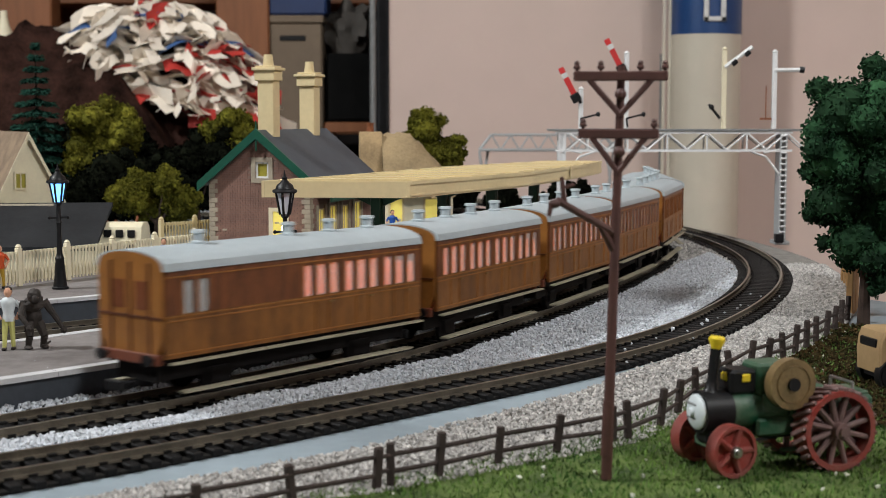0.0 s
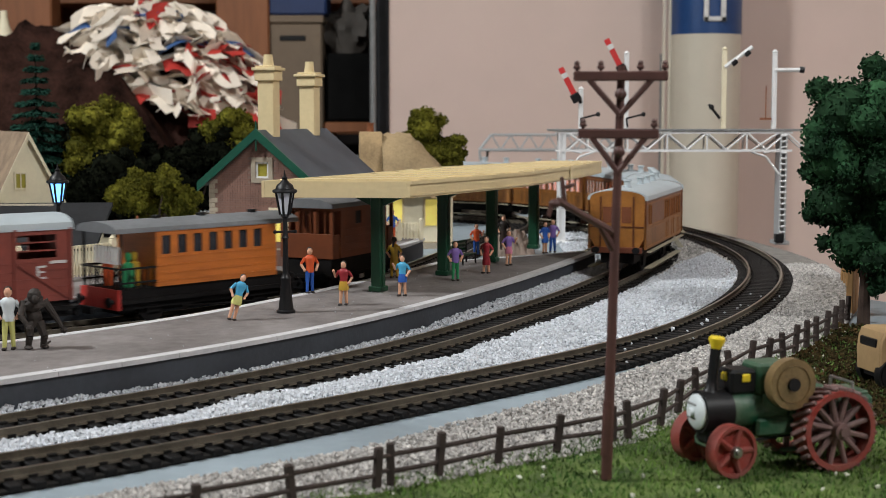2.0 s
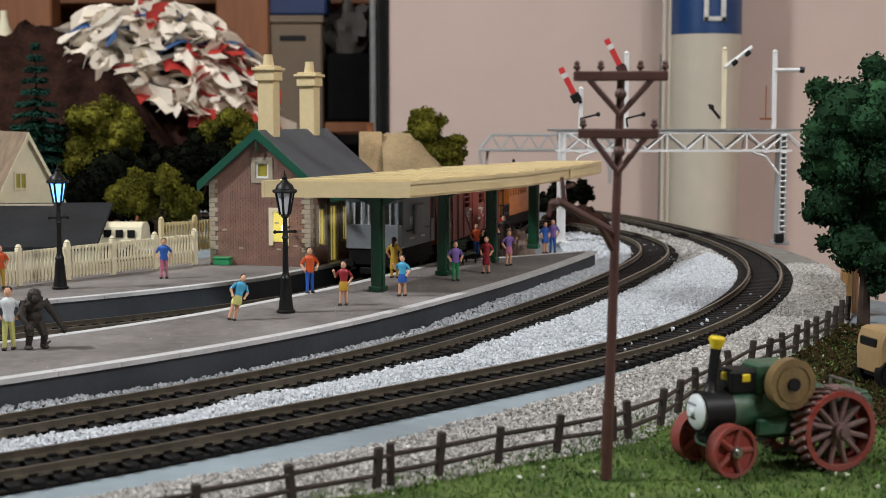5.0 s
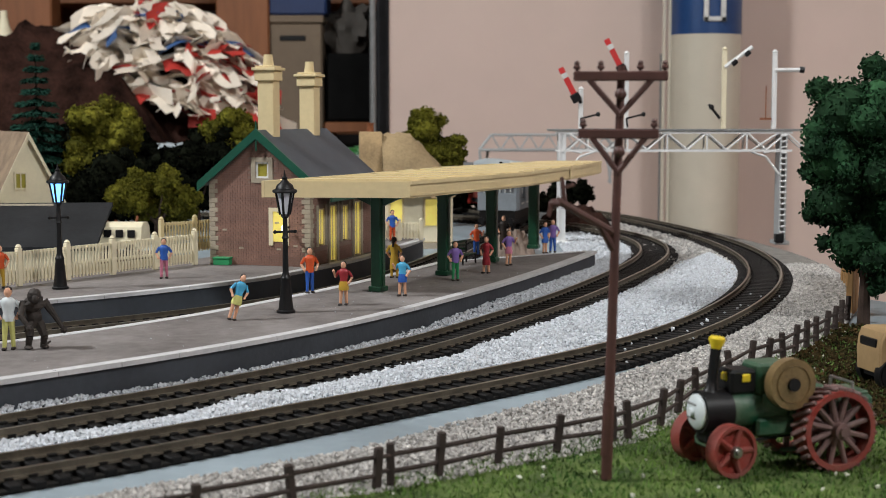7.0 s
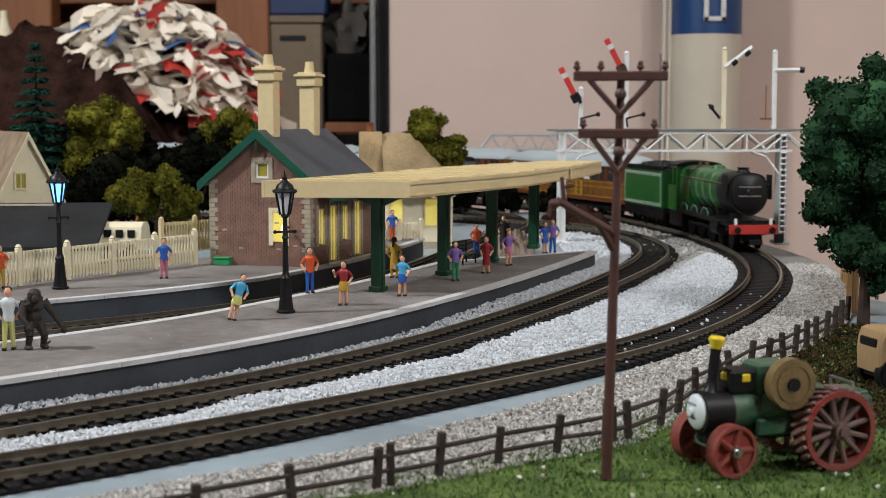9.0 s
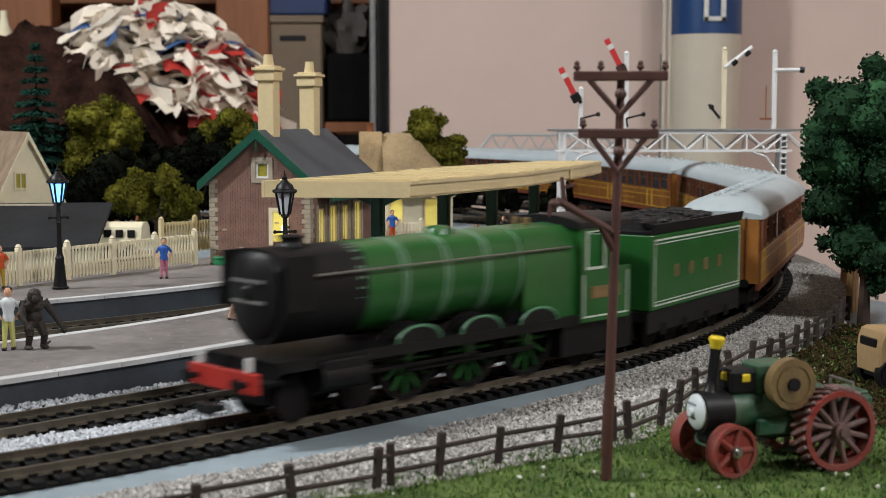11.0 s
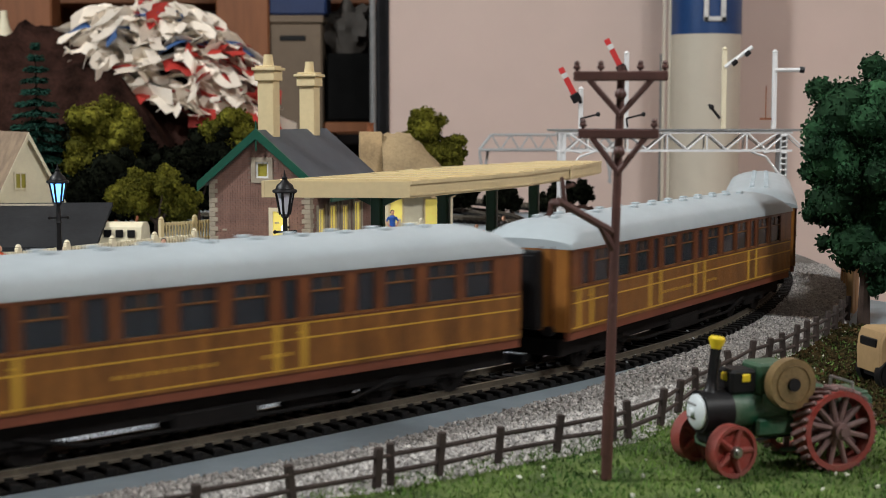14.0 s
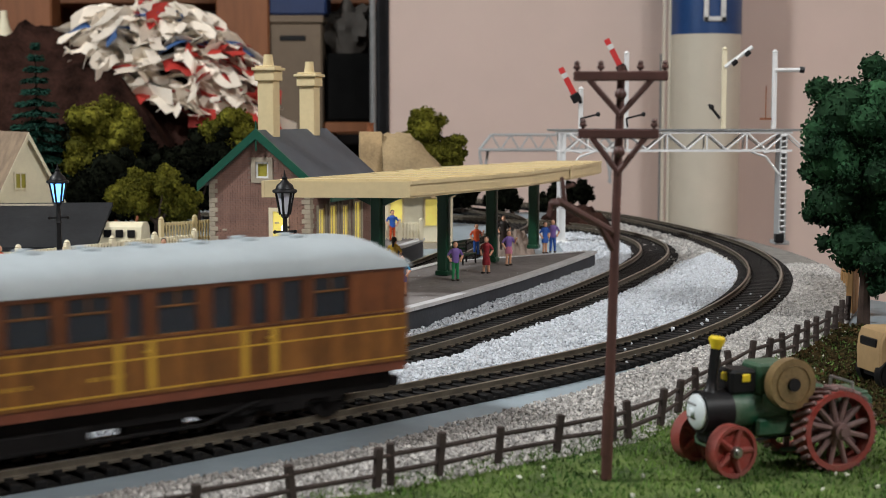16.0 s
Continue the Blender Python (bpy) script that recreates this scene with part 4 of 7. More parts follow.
# ---- cottages and small buildings behind the station ----
def cottage(name, label, x, y, z, rz, W, L, ev, rd, wall_m, roof_m, windows, chimney=None, ov=3.0):
    """A gabled house: local x along the ridge, gable end towards -x."""
    r = root(name, label, "house")
    part("wall", Shape().prism([(-W / 2, 0), (W / 2, 0), (W / 2, ev), (0, rd), (-W / 2, ev)], 0, L), wall_m, r, soft=False)
    sl = (rd - ev) / (W / 2)
    th = 2.2
    part("roof", Shape().prism([(-W / 2 - ov, ev - ov * sl), (0, rd), (W / 2 + ov, ev - ov * sl), (W / 2 + ov, ev - ov * sl + th), (0, rd + th * 1.3), (-W / 2 - ov, ev - ov * sl + th)], -ov, L + ov), roof_m, r, soft=False)
    bg = Shape()
    for sd in (-1, 1):
        e = sd * (W / 2 + ov + 0.4)
        bg.add([(-ov - 1, 0, rd + th + 0.6), (-ov - 1, e, ev - ov * sl + th), (-ov - 1, e, ev - ov * sl - 1), (-ov - 1, 0, rd - 1.6), (-ov, 0, rd + th + 0.6), (-ov, e, ev - ov * sl + th), (-ov, e, ev - ov * sl - 1), (-ov, 0, rd - 1.6)], [(0, 1, 2, 3), (7, 6, 5, 4), (0, 4, 5, 1), (1, 5, 6, 2), (2, 6, 7, 3)])
    part("bargeboard", bg, CREAM_PALE, r, soft=False)
    for a, zc, w, h in windows:
        wn = part("window", Shape().box(-0.5, 0.3, a - w / 2, a + w / 2, zc - h / 2, zc + h / 2), WINDOW_DIM, r, soft=False)
        part("frame", Shape().box(-1.1, 0.2, a - w / 2 - 1.2, a - w / 2, zc - h / 2 - 1.2, zc + h / 2 + 1.2).box(-1.1, 0.2, a + w / 2, a + w / 2 + 1.2, zc - h / 2 - 1.2, zc + h / 2 + 1.2).box(-1.1, 0.2, a - w / 2, a + w / 2, zc + h / 2, zc + h / 2 + 1.2).box(-1.1, 0.2, a - w / 2, a + w / 2, zc - h / 2 - 1.2, zc - h / 2).box(-0.9, 0.2, a - 0.3, a + 0.3, zc - h / 2, zc + h / 2), CREAM_PALE, wn, soft=False)
    if chimney:
        cx, cy, w, top = chimney
        c = part("chimney", Shape().prism([(cy - w, ev - 25), (cy + w, ev - 25), (cy + w * 0.9, top - 3), (cy + w * 0.72, top), (cy - w * 0.72, top), (cy - w * 0.9, top - 3)], cx - w * 0.8, cx + w * 0.8), CREAM, r, "pale stone chimney")
        part("chimney_pot", Shape().lathe([(2.4, top), (2.0, top + 5.5), (2.6, top + 6.5)], 10, Matrix.Translation((cx, cy, 0))), BROWN_MESS, c, "orange clay pot")
    place(r, x, y, z, rz)
    return r


cottage("cream_cottage", "cream cottage with a mottled brown tiled roof", -264, 900, GROUND, 120, 38, 80, 40, 78, CREAM_PALE, TILE_ROOF, [(5, 50, 6, 9)])
r_ = root("garden_wall", "pale stone garden wall before the cottage", "wall")
part("wall", Shape().box(-40, 36, -3, 3, 0, 34, 0.6), CREAM_PALE, r_)
part("coping", Shape().box(-42, 38, -4.5, 4.5, 34, 37, 0.6), QUOIN, r_)
place(r_, -278, 870, GROUND, 4)


def thatched_cottage():
    r = root("thatched_cottage", "sandy thatched cottage with a broad tan stone chimney", "house")
    part("wall", Shape().box(-34, 19, -18, 18, 0, 40, 0.8).box(-27, 8, -8, 8, 40, 52), CREAM_PALE, r)
    rng = random.Random(6)
    s = Shape()
    n, m = 22, 12
    v = []
    for i in range(n + 1):
        for j in range(m + 1):
            a, b = 2 * i / n - 1, 2 * j / m - 1
            z = 36 + 39 * (1 - abs(b) ** 1.7) * (1 - 0.62 * max(0.0, a + 0.25) ** 1.2) + rng.uniform(-0.9, 0.9)
            v.append((a * 24.5 - 4.5, b * 26, z))
    f = [(i * (m + 1) + j, (i + 1) * (m + 1) + j, (i + 1) * (m + 1) + j + 1, i * (m + 1) + j + 1) for i in range(n) for j in range(m)]
    k = len(v)
    s.add(v + [(x, y, z - 4) for x, y, z in v], f + [tuple(k + q for q in reversed(t)) for t in f])
    part("thatch", s, THATCH, r, "rounded sandy thatch")
    c = part("chimney", Shape().prism([(-10, 30), (10, 30), (9.4, 70), (7.4, 76), (-7.4, 76), (-9.4, 70)], -44, -29), TAN_STONE, r, "broad tan stone chimney")
    part("chimney_pot", Shape().lathe([(2.6, 76), (2.2, 81), (2.8, 82)], 10, Matrix.Translation((-36.5, 0, 0))), BROWN_MESS, c, "orange clay pot")
    for x in (-20, 4):
        w = part("window", Shape().box(x - 4, x + 4, -18.6, -17.9, 12, 30), WINDOW_LIT, r, "glowing yellow window", soft=False)
        part("frame", Shape().box(x - 5.4, x - 4, -19, -17.9, 11, 31).box(x + 4, x + 5.4, -19, -17.9, 11, 31).box(x - 4, x + 4, -19, -17.9, 30, 31), CREAM, w, soft=False)
    place(r, -14, 985, GROUND + 4, 6)
    part("plinth", Shape().box(-36, 21, -20, 20, -4, 0), QUOIN, r)


thatched_cottage()
r_ = root("low_shed", "low shed with a sloping dark grey felt roof behind the fence", "shed")
part("wall", Shape().box(0, 124, 2, 68, 0, 15), CREAM_PALE, r_, soft=False)
part("roof", Shape().prism([(-5, 15), (75, 35), (75, 37.5), (-5, 17.5)], -4, 128), FELT, r_, "dark grey felt roof", soft=False)
place(r_, -325, 790, GROUND, 6)
r_ = root("cream_caravan", "small cream rounded caravan behind the fence", "caravan")
part("body", Shape().prism([(-9, 3), (9, 3), (9.5, 10), (8, 16), (4, 18.5), (-4, 18.5), (-8, 16), (-9.5, 10)], 0, 26), CREAM_PALE, r_)
for k in range(3):
    part("window", Shape().box(3.5 + k * 7.2, 8 + k * 7.2, -9.9, -9.2, 10, 14.5), BLACK, r_, soft=False)
for k in (6, 20):
    part("wheel", Shape().rod((k, -8.6, 3), (k, -10, 3), 3, n=14), BLACK, r_)
place(r_, -205, 850, GROUND + 9, -5)
place(part("bank", Shape().box(-4, 30, -14, 14, 0, 9), HILL, None), -205, 850, GROUND, -5)
tagged(bpy.data.objects["bank"], "dark earth bank under the caravan", "ground", kind="structure")
r_ = root("rusty_scrap_pile", "small pile of rusty brown scrap among the bushes", "scrap")
for k in range(9):
    q = random.Random(k)
    part("scrap_piece", Shape().rod((q.uniform(-12, 12), q.uniform(-6, 6), 0), (q.uniform(-16, 16), q.uniform(-6, 6), q.uniform(10, 30)), 1.6, 1.0, 6), BROWN_MESS, r_)
place(r_, -212, 930, GROUND)


# ---- trees ----
def clump_tree(name, label, x, y, z, trunk_h, blobs, leaf, count, size, seed, trunk_r=3.0, category="tree"):
    """Trunk with limbs and a crown of many small leaf clumps gathered on uneven lobes."""
    rng = random.Random(seed)
    r = root(name, label, category)
    tr = Shape().rod((0, 0, 0), (0, 0, trunk_h), trunk_r, trunk_r * 0.6, 9)
    for bx, by, bz, br in blobs:
        tr.rod((0, 0, trunk_h * 0.75), (bx * 0.8, by * 0.8, bz), trunk_r * 0.45, trunk_r * 0.15, 6)
    part("trunk", tr, BARK, r)
    blobs = puffs(blobs, seed)
    tot = sum(b[3] ** 2 for b in blobs)
    c = Shape()
    for bx, by, bz, br in blobs:
        for i in range(int(count * br * br / tot)):
            th, ph = math.acos(rng.uniform(-1, 1)), rng.uniform(0, 2 * math.pi)
            d = br * (0.82 + 0.22 * rng.random() + 0.05 * math.sin(3 * ph + 2 * th))
            p = (bx + d * math.sin(th) * math.cos(ph), by + d * math.sin(th) * math.sin(ph), bz + d * math.cos(th) * 0.95)
            sz = size * rng.uniform(0.5, 1.35)
            v = []
            for k in range(6):
                q = Vector((rng.gauss(0, 1), rng.gauss(0, 1), rng.gauss(0, 1))).normalized() * sz * rng.uniform(0.7, 1.2)
                v.append((p[0] + q.x, p[1] + q.y, p[2] + q.z))
            c.add(v, [(0, 1, 2), (0, 2, 3), (0, 3, 4), (1, 2, 4), (2, 3, 5), (3, 4, 5), (1, 4, 5)])
        c.ball((bx, by, bz), br * 0.82, 10, 0, (1, 1, 0.95), 0.25, rng)
    part("crown", c, leaf, r, soft=False)
    place(r, x, y, z)
    return r


def puffs(blobs, seed, per=9):
    """Small rounded clumps over the larger lobes of a crown."""
    rng = random.Random(seed)
    out = []
    for bx, by, bz, br in blobs:
        out.append((bx, by, bz, br * 0.84))
        for _ in range(per):
            th, ph = math.acos(rng.uniform(-0.9, 1)), rng.uniform(0, 2 * math.pi)
            d, q = br * rng.uniform(0.66, 0.9), br * rng.uniform(0.26, 0.46)
            out.append((bx + d * math.sin(th) * math.cos(ph), by + d * math.sin(th) * math.sin(ph), bz + d * math.cos(th), q))
    return out


def lobes(rng, n, w, d, z0, z1, r0, r1):
    return [(rng.uniform(-w, w), rng.uniform(-d, d), rng.uniform(z0, z1), rng.uniform(r0, r1)) for _ in range(n)]


R = random.Random(5)
clump_tree("leafy_tree", "large dense dark green tree at the layout's edge", 184, 612, GROUND, 30,
           [(-10, 0, 92, 20), (10, 5, 96, 22), (-16, -4, 74, 16), (14, -6, 70, 24), (-13, 0, 56, 16), (8, 4, 50, 22), (-4, 0, 38, 16), (24, 0, 84, 24), (28, 6, 55, 22), (12, 0, 26, 14), (30, -4, 24, 17), (24, -8, 40, 16), (14, 0, 34, 15), (30, 0, 104, 18)], LEAF_DARK, 26000, 1.0, 3)
clump_tree("olive_tree", "round olive-green tree behind the station fence", -262, 1110, GROUND, 30, lobes(R, 8, 16, 12, 45, 85, 15, 22), LEAF_OLIVE, 9000, 1.4, 11)
clump_tree("olive_bush", "low olive-green bush beside the station building", -205, 1010, GROUND, 18, lobes(R, 9, 26, 12, 25, 46, 11, 15), LEAF_OLIVE, 8000, 1.3, 12)
# the near-black bushes here carry the wood's shade in their leaf colour
clump_tree("shaded_bush", "bush in the wood behind the station, shade painted into its leaves", -232, 1080, GROUND, 20, lobes(R, 8, 26, 12, 20, 66, 15, 22), LEAF_PAINTED_SHADE, 4000, 1.9, 13)
clump_tree("shaded_bush", "bush in the wood behind the station, shade painted into its leaves", -195, 1120, GROUND, 20, lobes(R, 8, 34, 12, 30, 76, 15, 20), LEAF_PAINTED_SHADE, 4000, 1.9, 14)
clump_tree("olive_tree", "olive-green tree behind the station roof", -158, 1120, GROUND, 30, lobes(R, 7, 16, 10, 50, 86, 13, 19), LEAF_OLIVE, 8000, 1.4, 15)
clump_tree("olive_tree", "olive-green tree behind the thatched cottage", -14, 1150, GROUND, 26, [(-12, 0, 64, 16), (0, 0, 80, 16), (4, 4, 62, 17), (20, 0, 56, 11), (24, 2, 66, 10), (-18, 0, 48, 14), (12, 0, 44, 14)], LEAF_OLIVE, 8000, 1.4, 16)
clump_tree("shaded_bush", "bush at the foot of the hill, shade painted into its leaves", -330, 1100, GROUND, 18, lobes(R, 8, 30, 12, 18, 60, 15, 22), LEAF_PAINTED_SHADE, 4000, 2.0, 17)
clump_tree("shaded_bush", "bush at the foot of the hill, shade painted into its leaves", -270, 1060, GROUND, 14, lobes(R, 8, 36, 12, 14, 44, 13, 18), LEAF_PAINTED_SHADE, 4000, 1.9, 18)

# added row: covers the pale board beyond, with shade painted into the leaves
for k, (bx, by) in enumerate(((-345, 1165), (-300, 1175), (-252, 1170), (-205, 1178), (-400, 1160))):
    clump_tree("shaded_bush", "added bush in front of the far straight, shade painted into its leaves", bx, by, GROUND, 16, lobes(R, 10, 27, 8, 20, 74, 14, 19), LEAF_PAINTED_SHADE, 3600, 2.0, 30 + k)


def fir(x, y, z, h, seed):
    rng = random.Random(seed)
    r = root("fir_tree", "tall dark blue-green fir tree", "tree")
    part("trunk", Shape().rod((0, 0, 0), (0, 0, h), 2.6, 0.4, 8), BARK, r)
    c = Shape()
    for k in range(17):
        f = k / 16
        zz = 14 + (h - 14) * f
        rad = (1 - f) ** 0.85 * 33 + 3
        boughs = int(13 * (1 - f)) + 6
        for i in range(boughs):
            a = 6.283 * (i + rng.uniform(-0.3, 0.3)) / boughs + k
            reach = rad * rng.uniform(0.72, 1.08)
            for j in range(11):
                g = (j + 0.5) / 11
                d = reach * g
                for _ in range(3):
                    e = a + rng.uniform(-0.22, 0.22)
                    p = Vector((d * math.cos(e), d * math.sin(e), zz - d * 0.42 + 3.0 * g * g + rng.uniform(-2.2, 1.2)))
                    u = Vector((math.cos(e + rng.uniform(-0.7, 0.7)), math.sin(e + rng.uniform(-0.7, 0.7)), rng.uniform(-0.5, 0.2))) * rng.uniform(1.8, 3.4)
                    w = Vector((-math.sin(e), math.cos(e), rng.uniform(-0.3, 0.3))) * rng.uniform(0.7, 1.5)
                    c.add([p - u, p + w, p + u, p - w, p + Vector((0, 0, 1.1))], [(0, 1, 4), (1, 2, 4), (2, 3, 4), (3, 0, 4), (0, 3, 2, 1)])
    tagged(part("crown", c, LEAF_FIR, r, soft=False), kind="stuff")
    place(r, x, y, z)


fir(-312, 1090, GROUND, 143, 4)


def rock_mound(name, label, x, y, w, d, h, seed, material):
    """A low heap of rough rock with an uneven skin."""
    n = 36
    v = []
    for j in range(n + 1):
        for i in range(n + 1):
            a, b = 2 * i / n - 1, 2 * j / n - 1
            q = max(0.0, 1 - a * a) * max(0.0, 1 - b * b)
            z = h * q ** 0.5 * (0.9 + 0.45 * noise.noise((a * 2.6 + seed, b * 2.6, 2.0)) + 0.22 * noise.noise((a * 7, b * 7, seed)))
            v.append((a * w, b * d, max(0.0, z)))
    f = [(j * (n + 1) + i, j * (n + 1) + i + 1, (j + 1) * (n + 1) + i + 1, (j + 1) * (n + 1) + i) for j in range(n) for i in range(n)]
    place(tagged(part(name, Shape().add(v, f), material), label, "rock"), x, y, GROUND)


rock_mound("rock_mound", "low heap of pale pinkish rock beside the loop track", 47, 932, 13, 40, 15, 3, ROCK)
rock_mound("dark_bank", "dark brown earth bank behind the loop track", 112, 1190, 26, 60, 15, 5, HILL)
# bushes added for the dark background here, shade painted into the leaves
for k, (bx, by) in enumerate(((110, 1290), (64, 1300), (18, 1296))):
    clump_tree("shaded_bush", "added bush beyond the loop track, shade painted into its leaves", bx, by, GROUND, 10, lobes(R, 7, 24, 8, 10, 22, 9, 13), LEAF_PAINTED_SHADE, 2200, 1.9, 50 + k, 2.0, "bush")


# ---- hill with crumpled paper strips ----
def hill(name, label, x, y, w, d, h, seed):
    rng = np.random.default_rng(seed)
    n = 44
    s = Shape()
    v, f = [], []
    for j in range(n + 1):
        for i in range(n + 1):
            a, b = 2 * i / n - 1, 2 * j / n - 1
            q = max(0.0, 1 - a * a) * max(0.0, 1 - b * b)
            z = h * q ** 0.75 * (1 + 0.22 * noise.noise((a * 2.3 + seed, b * 2.3, 1.0)) + 0.09 * noise.noise((a * 9, b * 9, seed)))
            v.append((a * w, b * d, z))
    for j in range(n):
        for i in range(n):
            o = j * (n + 1) + i
            f.append((o, o + 1, o + n + 2, o + n + 1))
    s.add(v, f)
    ob = tagged(part(name, s, HILL), label, "hill", kind="structure")
    place(ob, x, y, GROUND)


hill("dark_hill", "rough dark brown model hill behind the houses", -575, 1930, 225, 120, 205, 3)
hill("paper_hill", "model hill under loose paper strips", -392, 2030, 170, 95, 205, 7)


def hill_table():
    r = root("side_table", "dark felt-covered table under the model hills", "table")
    part("tabletop", Shape().box(-830, -190, 1700, 2180, GROUND - 20, GROUND - 0.2, 1), FELT, r)
    for x in (-800, -220):
        for y in (1730, 2150):
            part("leg", Shape().box(x - 20, x + 20, y - 20, y + 20, FLOOR_Z, GROUND - 20, 1), WOOD, r)


hill_table()


def paper_strips():
    rng = random.Random(8)
    r = root("paper_strip_heap", "heap of crumpled white paper strips with blue and red print", "paper heap")
    for k in range(430):
        a, b = rng.uniform(-0.97, 0.97), rng.uniform(-0.97, 0.2)
        q = max(0.02, (1 - a * a) * (1 - b * b * 0.9))
        x, y, z = a * 168, b * 80, 240 * q ** 0.45 * rng.uniform(0.92, 1.03)
        x += -8 + z * 0.03
        L, W = rng.uniform(48, 120), rng.uniform(12, 22)
        ang, curl, tilt = rng.uniform(0, 6.283), rng.uniform(-2.6, 2.6), rng.uniform(-1.2, 1.2)
        wave, ph, twist = rng.uniform(2, 7), rng.uniform(0, 6.283), rng.uniform(-1.4, 1.4)
        n = 13
        v = []
        for i in range(n):
            t = i / (n - 1) - 0.5
            turn_ = ang + curl * t * 0.55
            px, py = L * t * math.cos(turn_), L * t * math.sin(turn_)
            dx, dy = px / 168, py / 130
            pz = wave * math.sin(8 * t + ph) - 0.0042 * (px * px + py * py) - 46 * a * dx - 22 * b * dy
            for e in (-0.5, 0.5):
                wv, roll = W * e, tilt + twist * t
                v.append((x + px - wv * math.cos(roll) * math.sin(turn_), y + py + wv * math.cos(roll) * math.cos(turn_), z + pz + wv * math.sin(roll)))
        top = [(p[0], p[1], p[2] + 0.8) for p in v]
        m = len(v)
        f = []
        for i in range(n - 1):
            o = 2 * i
            f += [(o, o + 1, o + 3, o + 2), (m + o, m + o + 2, m + o + 3, m + o + 1), (o, o + 2, m + o + 2, m + o), (o + 1, m + o + 1, m + o + 3, o + 3)]
        s = Shape().add(v + top, f)
        u = rng.random()
        red = u < (0.30 if a > 0.45 else 0.06)
        colour = PAPER_RED if red else PAPER_BLUE if u > 0.94 and a < 0.6 else PAPER
        part("paper_strip", s, colour, r)
    place(r, -408, 1985, GROUND)


paper_strips()


# ---- clutter behind the layout ----
def clutter():
    def thing(name, label, cat):
        return root(name, label, cat)
    r = thing("timber_post", "upright brown timber post of a storage rack", "post")
    part("post", Shape().box(-45, 45, -30, 30, FLOOR_Z, 1480, 3), WOOD, r)
    place(r, -700, 2420)
    place(copy_thing(r, Matrix.Identity(4)), -340, 2450)
    r = thing("storage_box", "tall tan storage box with a dark hand slot", "box")
    part("body", Shape().box(-50, 50, -50, 50, -900, 240, 3), CARD, r)
    part("rim", Shape().box(-53, 53, -54, 54, 240, 253, 2), CARD, r)
    part("slot", Shape().box(-22, 22, -52, -49.5, 210, 219, 1), BLACK, r, "dark hand slot")
    place(r, -256, 2480)
    r = thing("navy_crate", "navy blue plastic crate on the storage box", "crate")
    part("body", Shape().box(-58, 58, -52, 52, 0, 120, 4), NAVY, r)
    part("rim", Shape().box(-62, 62, -56, 56, 108, 120, 2), NAVY, r)
    place(r, -256, 2480, 253)
    r = thing("black_speaker", "black box-shaped loudspeaker on a timber shelf", "speaker")
    part("cabinet", Shape().box(-40, 40, -50, 50, 0, 118, 3), MATT_BLACK, r)
    part("grille", Shape().box(-36, 36, -53, -50, 5, 113, 1), MATT_BLACK, r)
    place(r, -162, 2500, 72)
    r = thing("timber_shelf", "brown timber shelf under a loudspeaker", "shelf")
    part("board", Shape().box(-44, 44, -60, 60, 54, 72, 2), WOOD, r)
    part("upright", Shape().box(-44, -30, -60, 60, FLOOR_Z, 54, 1), WOOD, r)
    part("upright", Shape().box(30, 44, -60, 60, FLOOR_Z, 54, 1), WOOD, r)
    place(r, -162, 2500)
    r = thing("grey_bundle", "crumpled pale grey bag on a loudspeaker", "bag")
    s = Shape()
    n, m = 26, 14
    v = []
    for j in range(m + 1):
        th = math.pi * j / m
        for i in range(n):
            ph = 2 * math.pi * i / n
            d = 1 + 0.55 * noise.noise((2.2 * math.cos(ph) * math.sin(th), 2.2 * math.sin(ph) * math.sin(th), 2.2 * math.cos(th)))
            v.append((44 * d * math.sin(th) * math.cos(ph), 30 * d * math.sin(th) * math.sin(ph), 44 + 44 * d * math.cos(th)))
    s.add(v, [(j * n + i, (j + 1) * n + i, (j + 1) * n + (i + 1) % n, j * n + (i + 1) % n) for j in range(m) for i in range(n)])
    part("bag", s, BAG_GREY, r)
    place(r, -162, 2490, 186)
    r = thing("metal_pole", "thin grey metal pole beside the recess", "pole")
    part("tube", Shape().rod((0, 0, FLOOR_Z), (0, 0, 1480), 5, n=14), GREY_METAL, r)
    place(r, -112, 2270)
    r = thing("recess_frame", "dark grey edging board of the recess", "board")
    part("board", Shape().box(-10, 10, -25, 25, FLOOR_Z, 1480, 2), FELT, r)
    place(r, -97, 2320)
    r = thing("bottle", "pale bottle with an orange base on the dark hill", "bottle")
    part("glass", Shape().lathe([(14, 0), (15, 10), (14, 42), (8, 56), (5, 70), (5, 78)], 14), CREAM_PALE, r)
    part("base_band", Shape().lathe([(15.3, 6), (15.5, 9), (15.2, 26), (14.9, 28)], 14), ORANGE, r, "orange band")
    place(r, -618, 2010, GROUND + 158)
    r = thing("back_shelf", "dark timber shelving far behind the layout", "shelf")
    for z in (40, 330, 640):
        part("board", Shape().box(-900, 900, -120, 120, z, z + 24, 2), WOOD, r)
    for x in (-880, 0, 880):
        part("upright", Shape().box(x - 20, x + 20, -120, 120, FLOOR_Z, 1200, 2), WOOD, r)
    place(r, -900, 3300)
    # pipe with its label, and a thin cable
    r = thing("waste_pipe", "fat white plastic pipe with a blue label by the wall", "pipe")
    p = part("tube", Shape().lathe([(54, FLOOR_Z), (54, 1490)], 40), PIPE, r)
    part("label_band", Shape().lathe([(54.5, 208), (54.5, 420)], 40), LABEL_BLUE, r, "blue printed label")
    for k in range(2):
        part("seam", Shape().box(-58 - 9 * k, -54 - 9 * k, -3, 3, FLOOR_Z, 1490), PIPE, r)
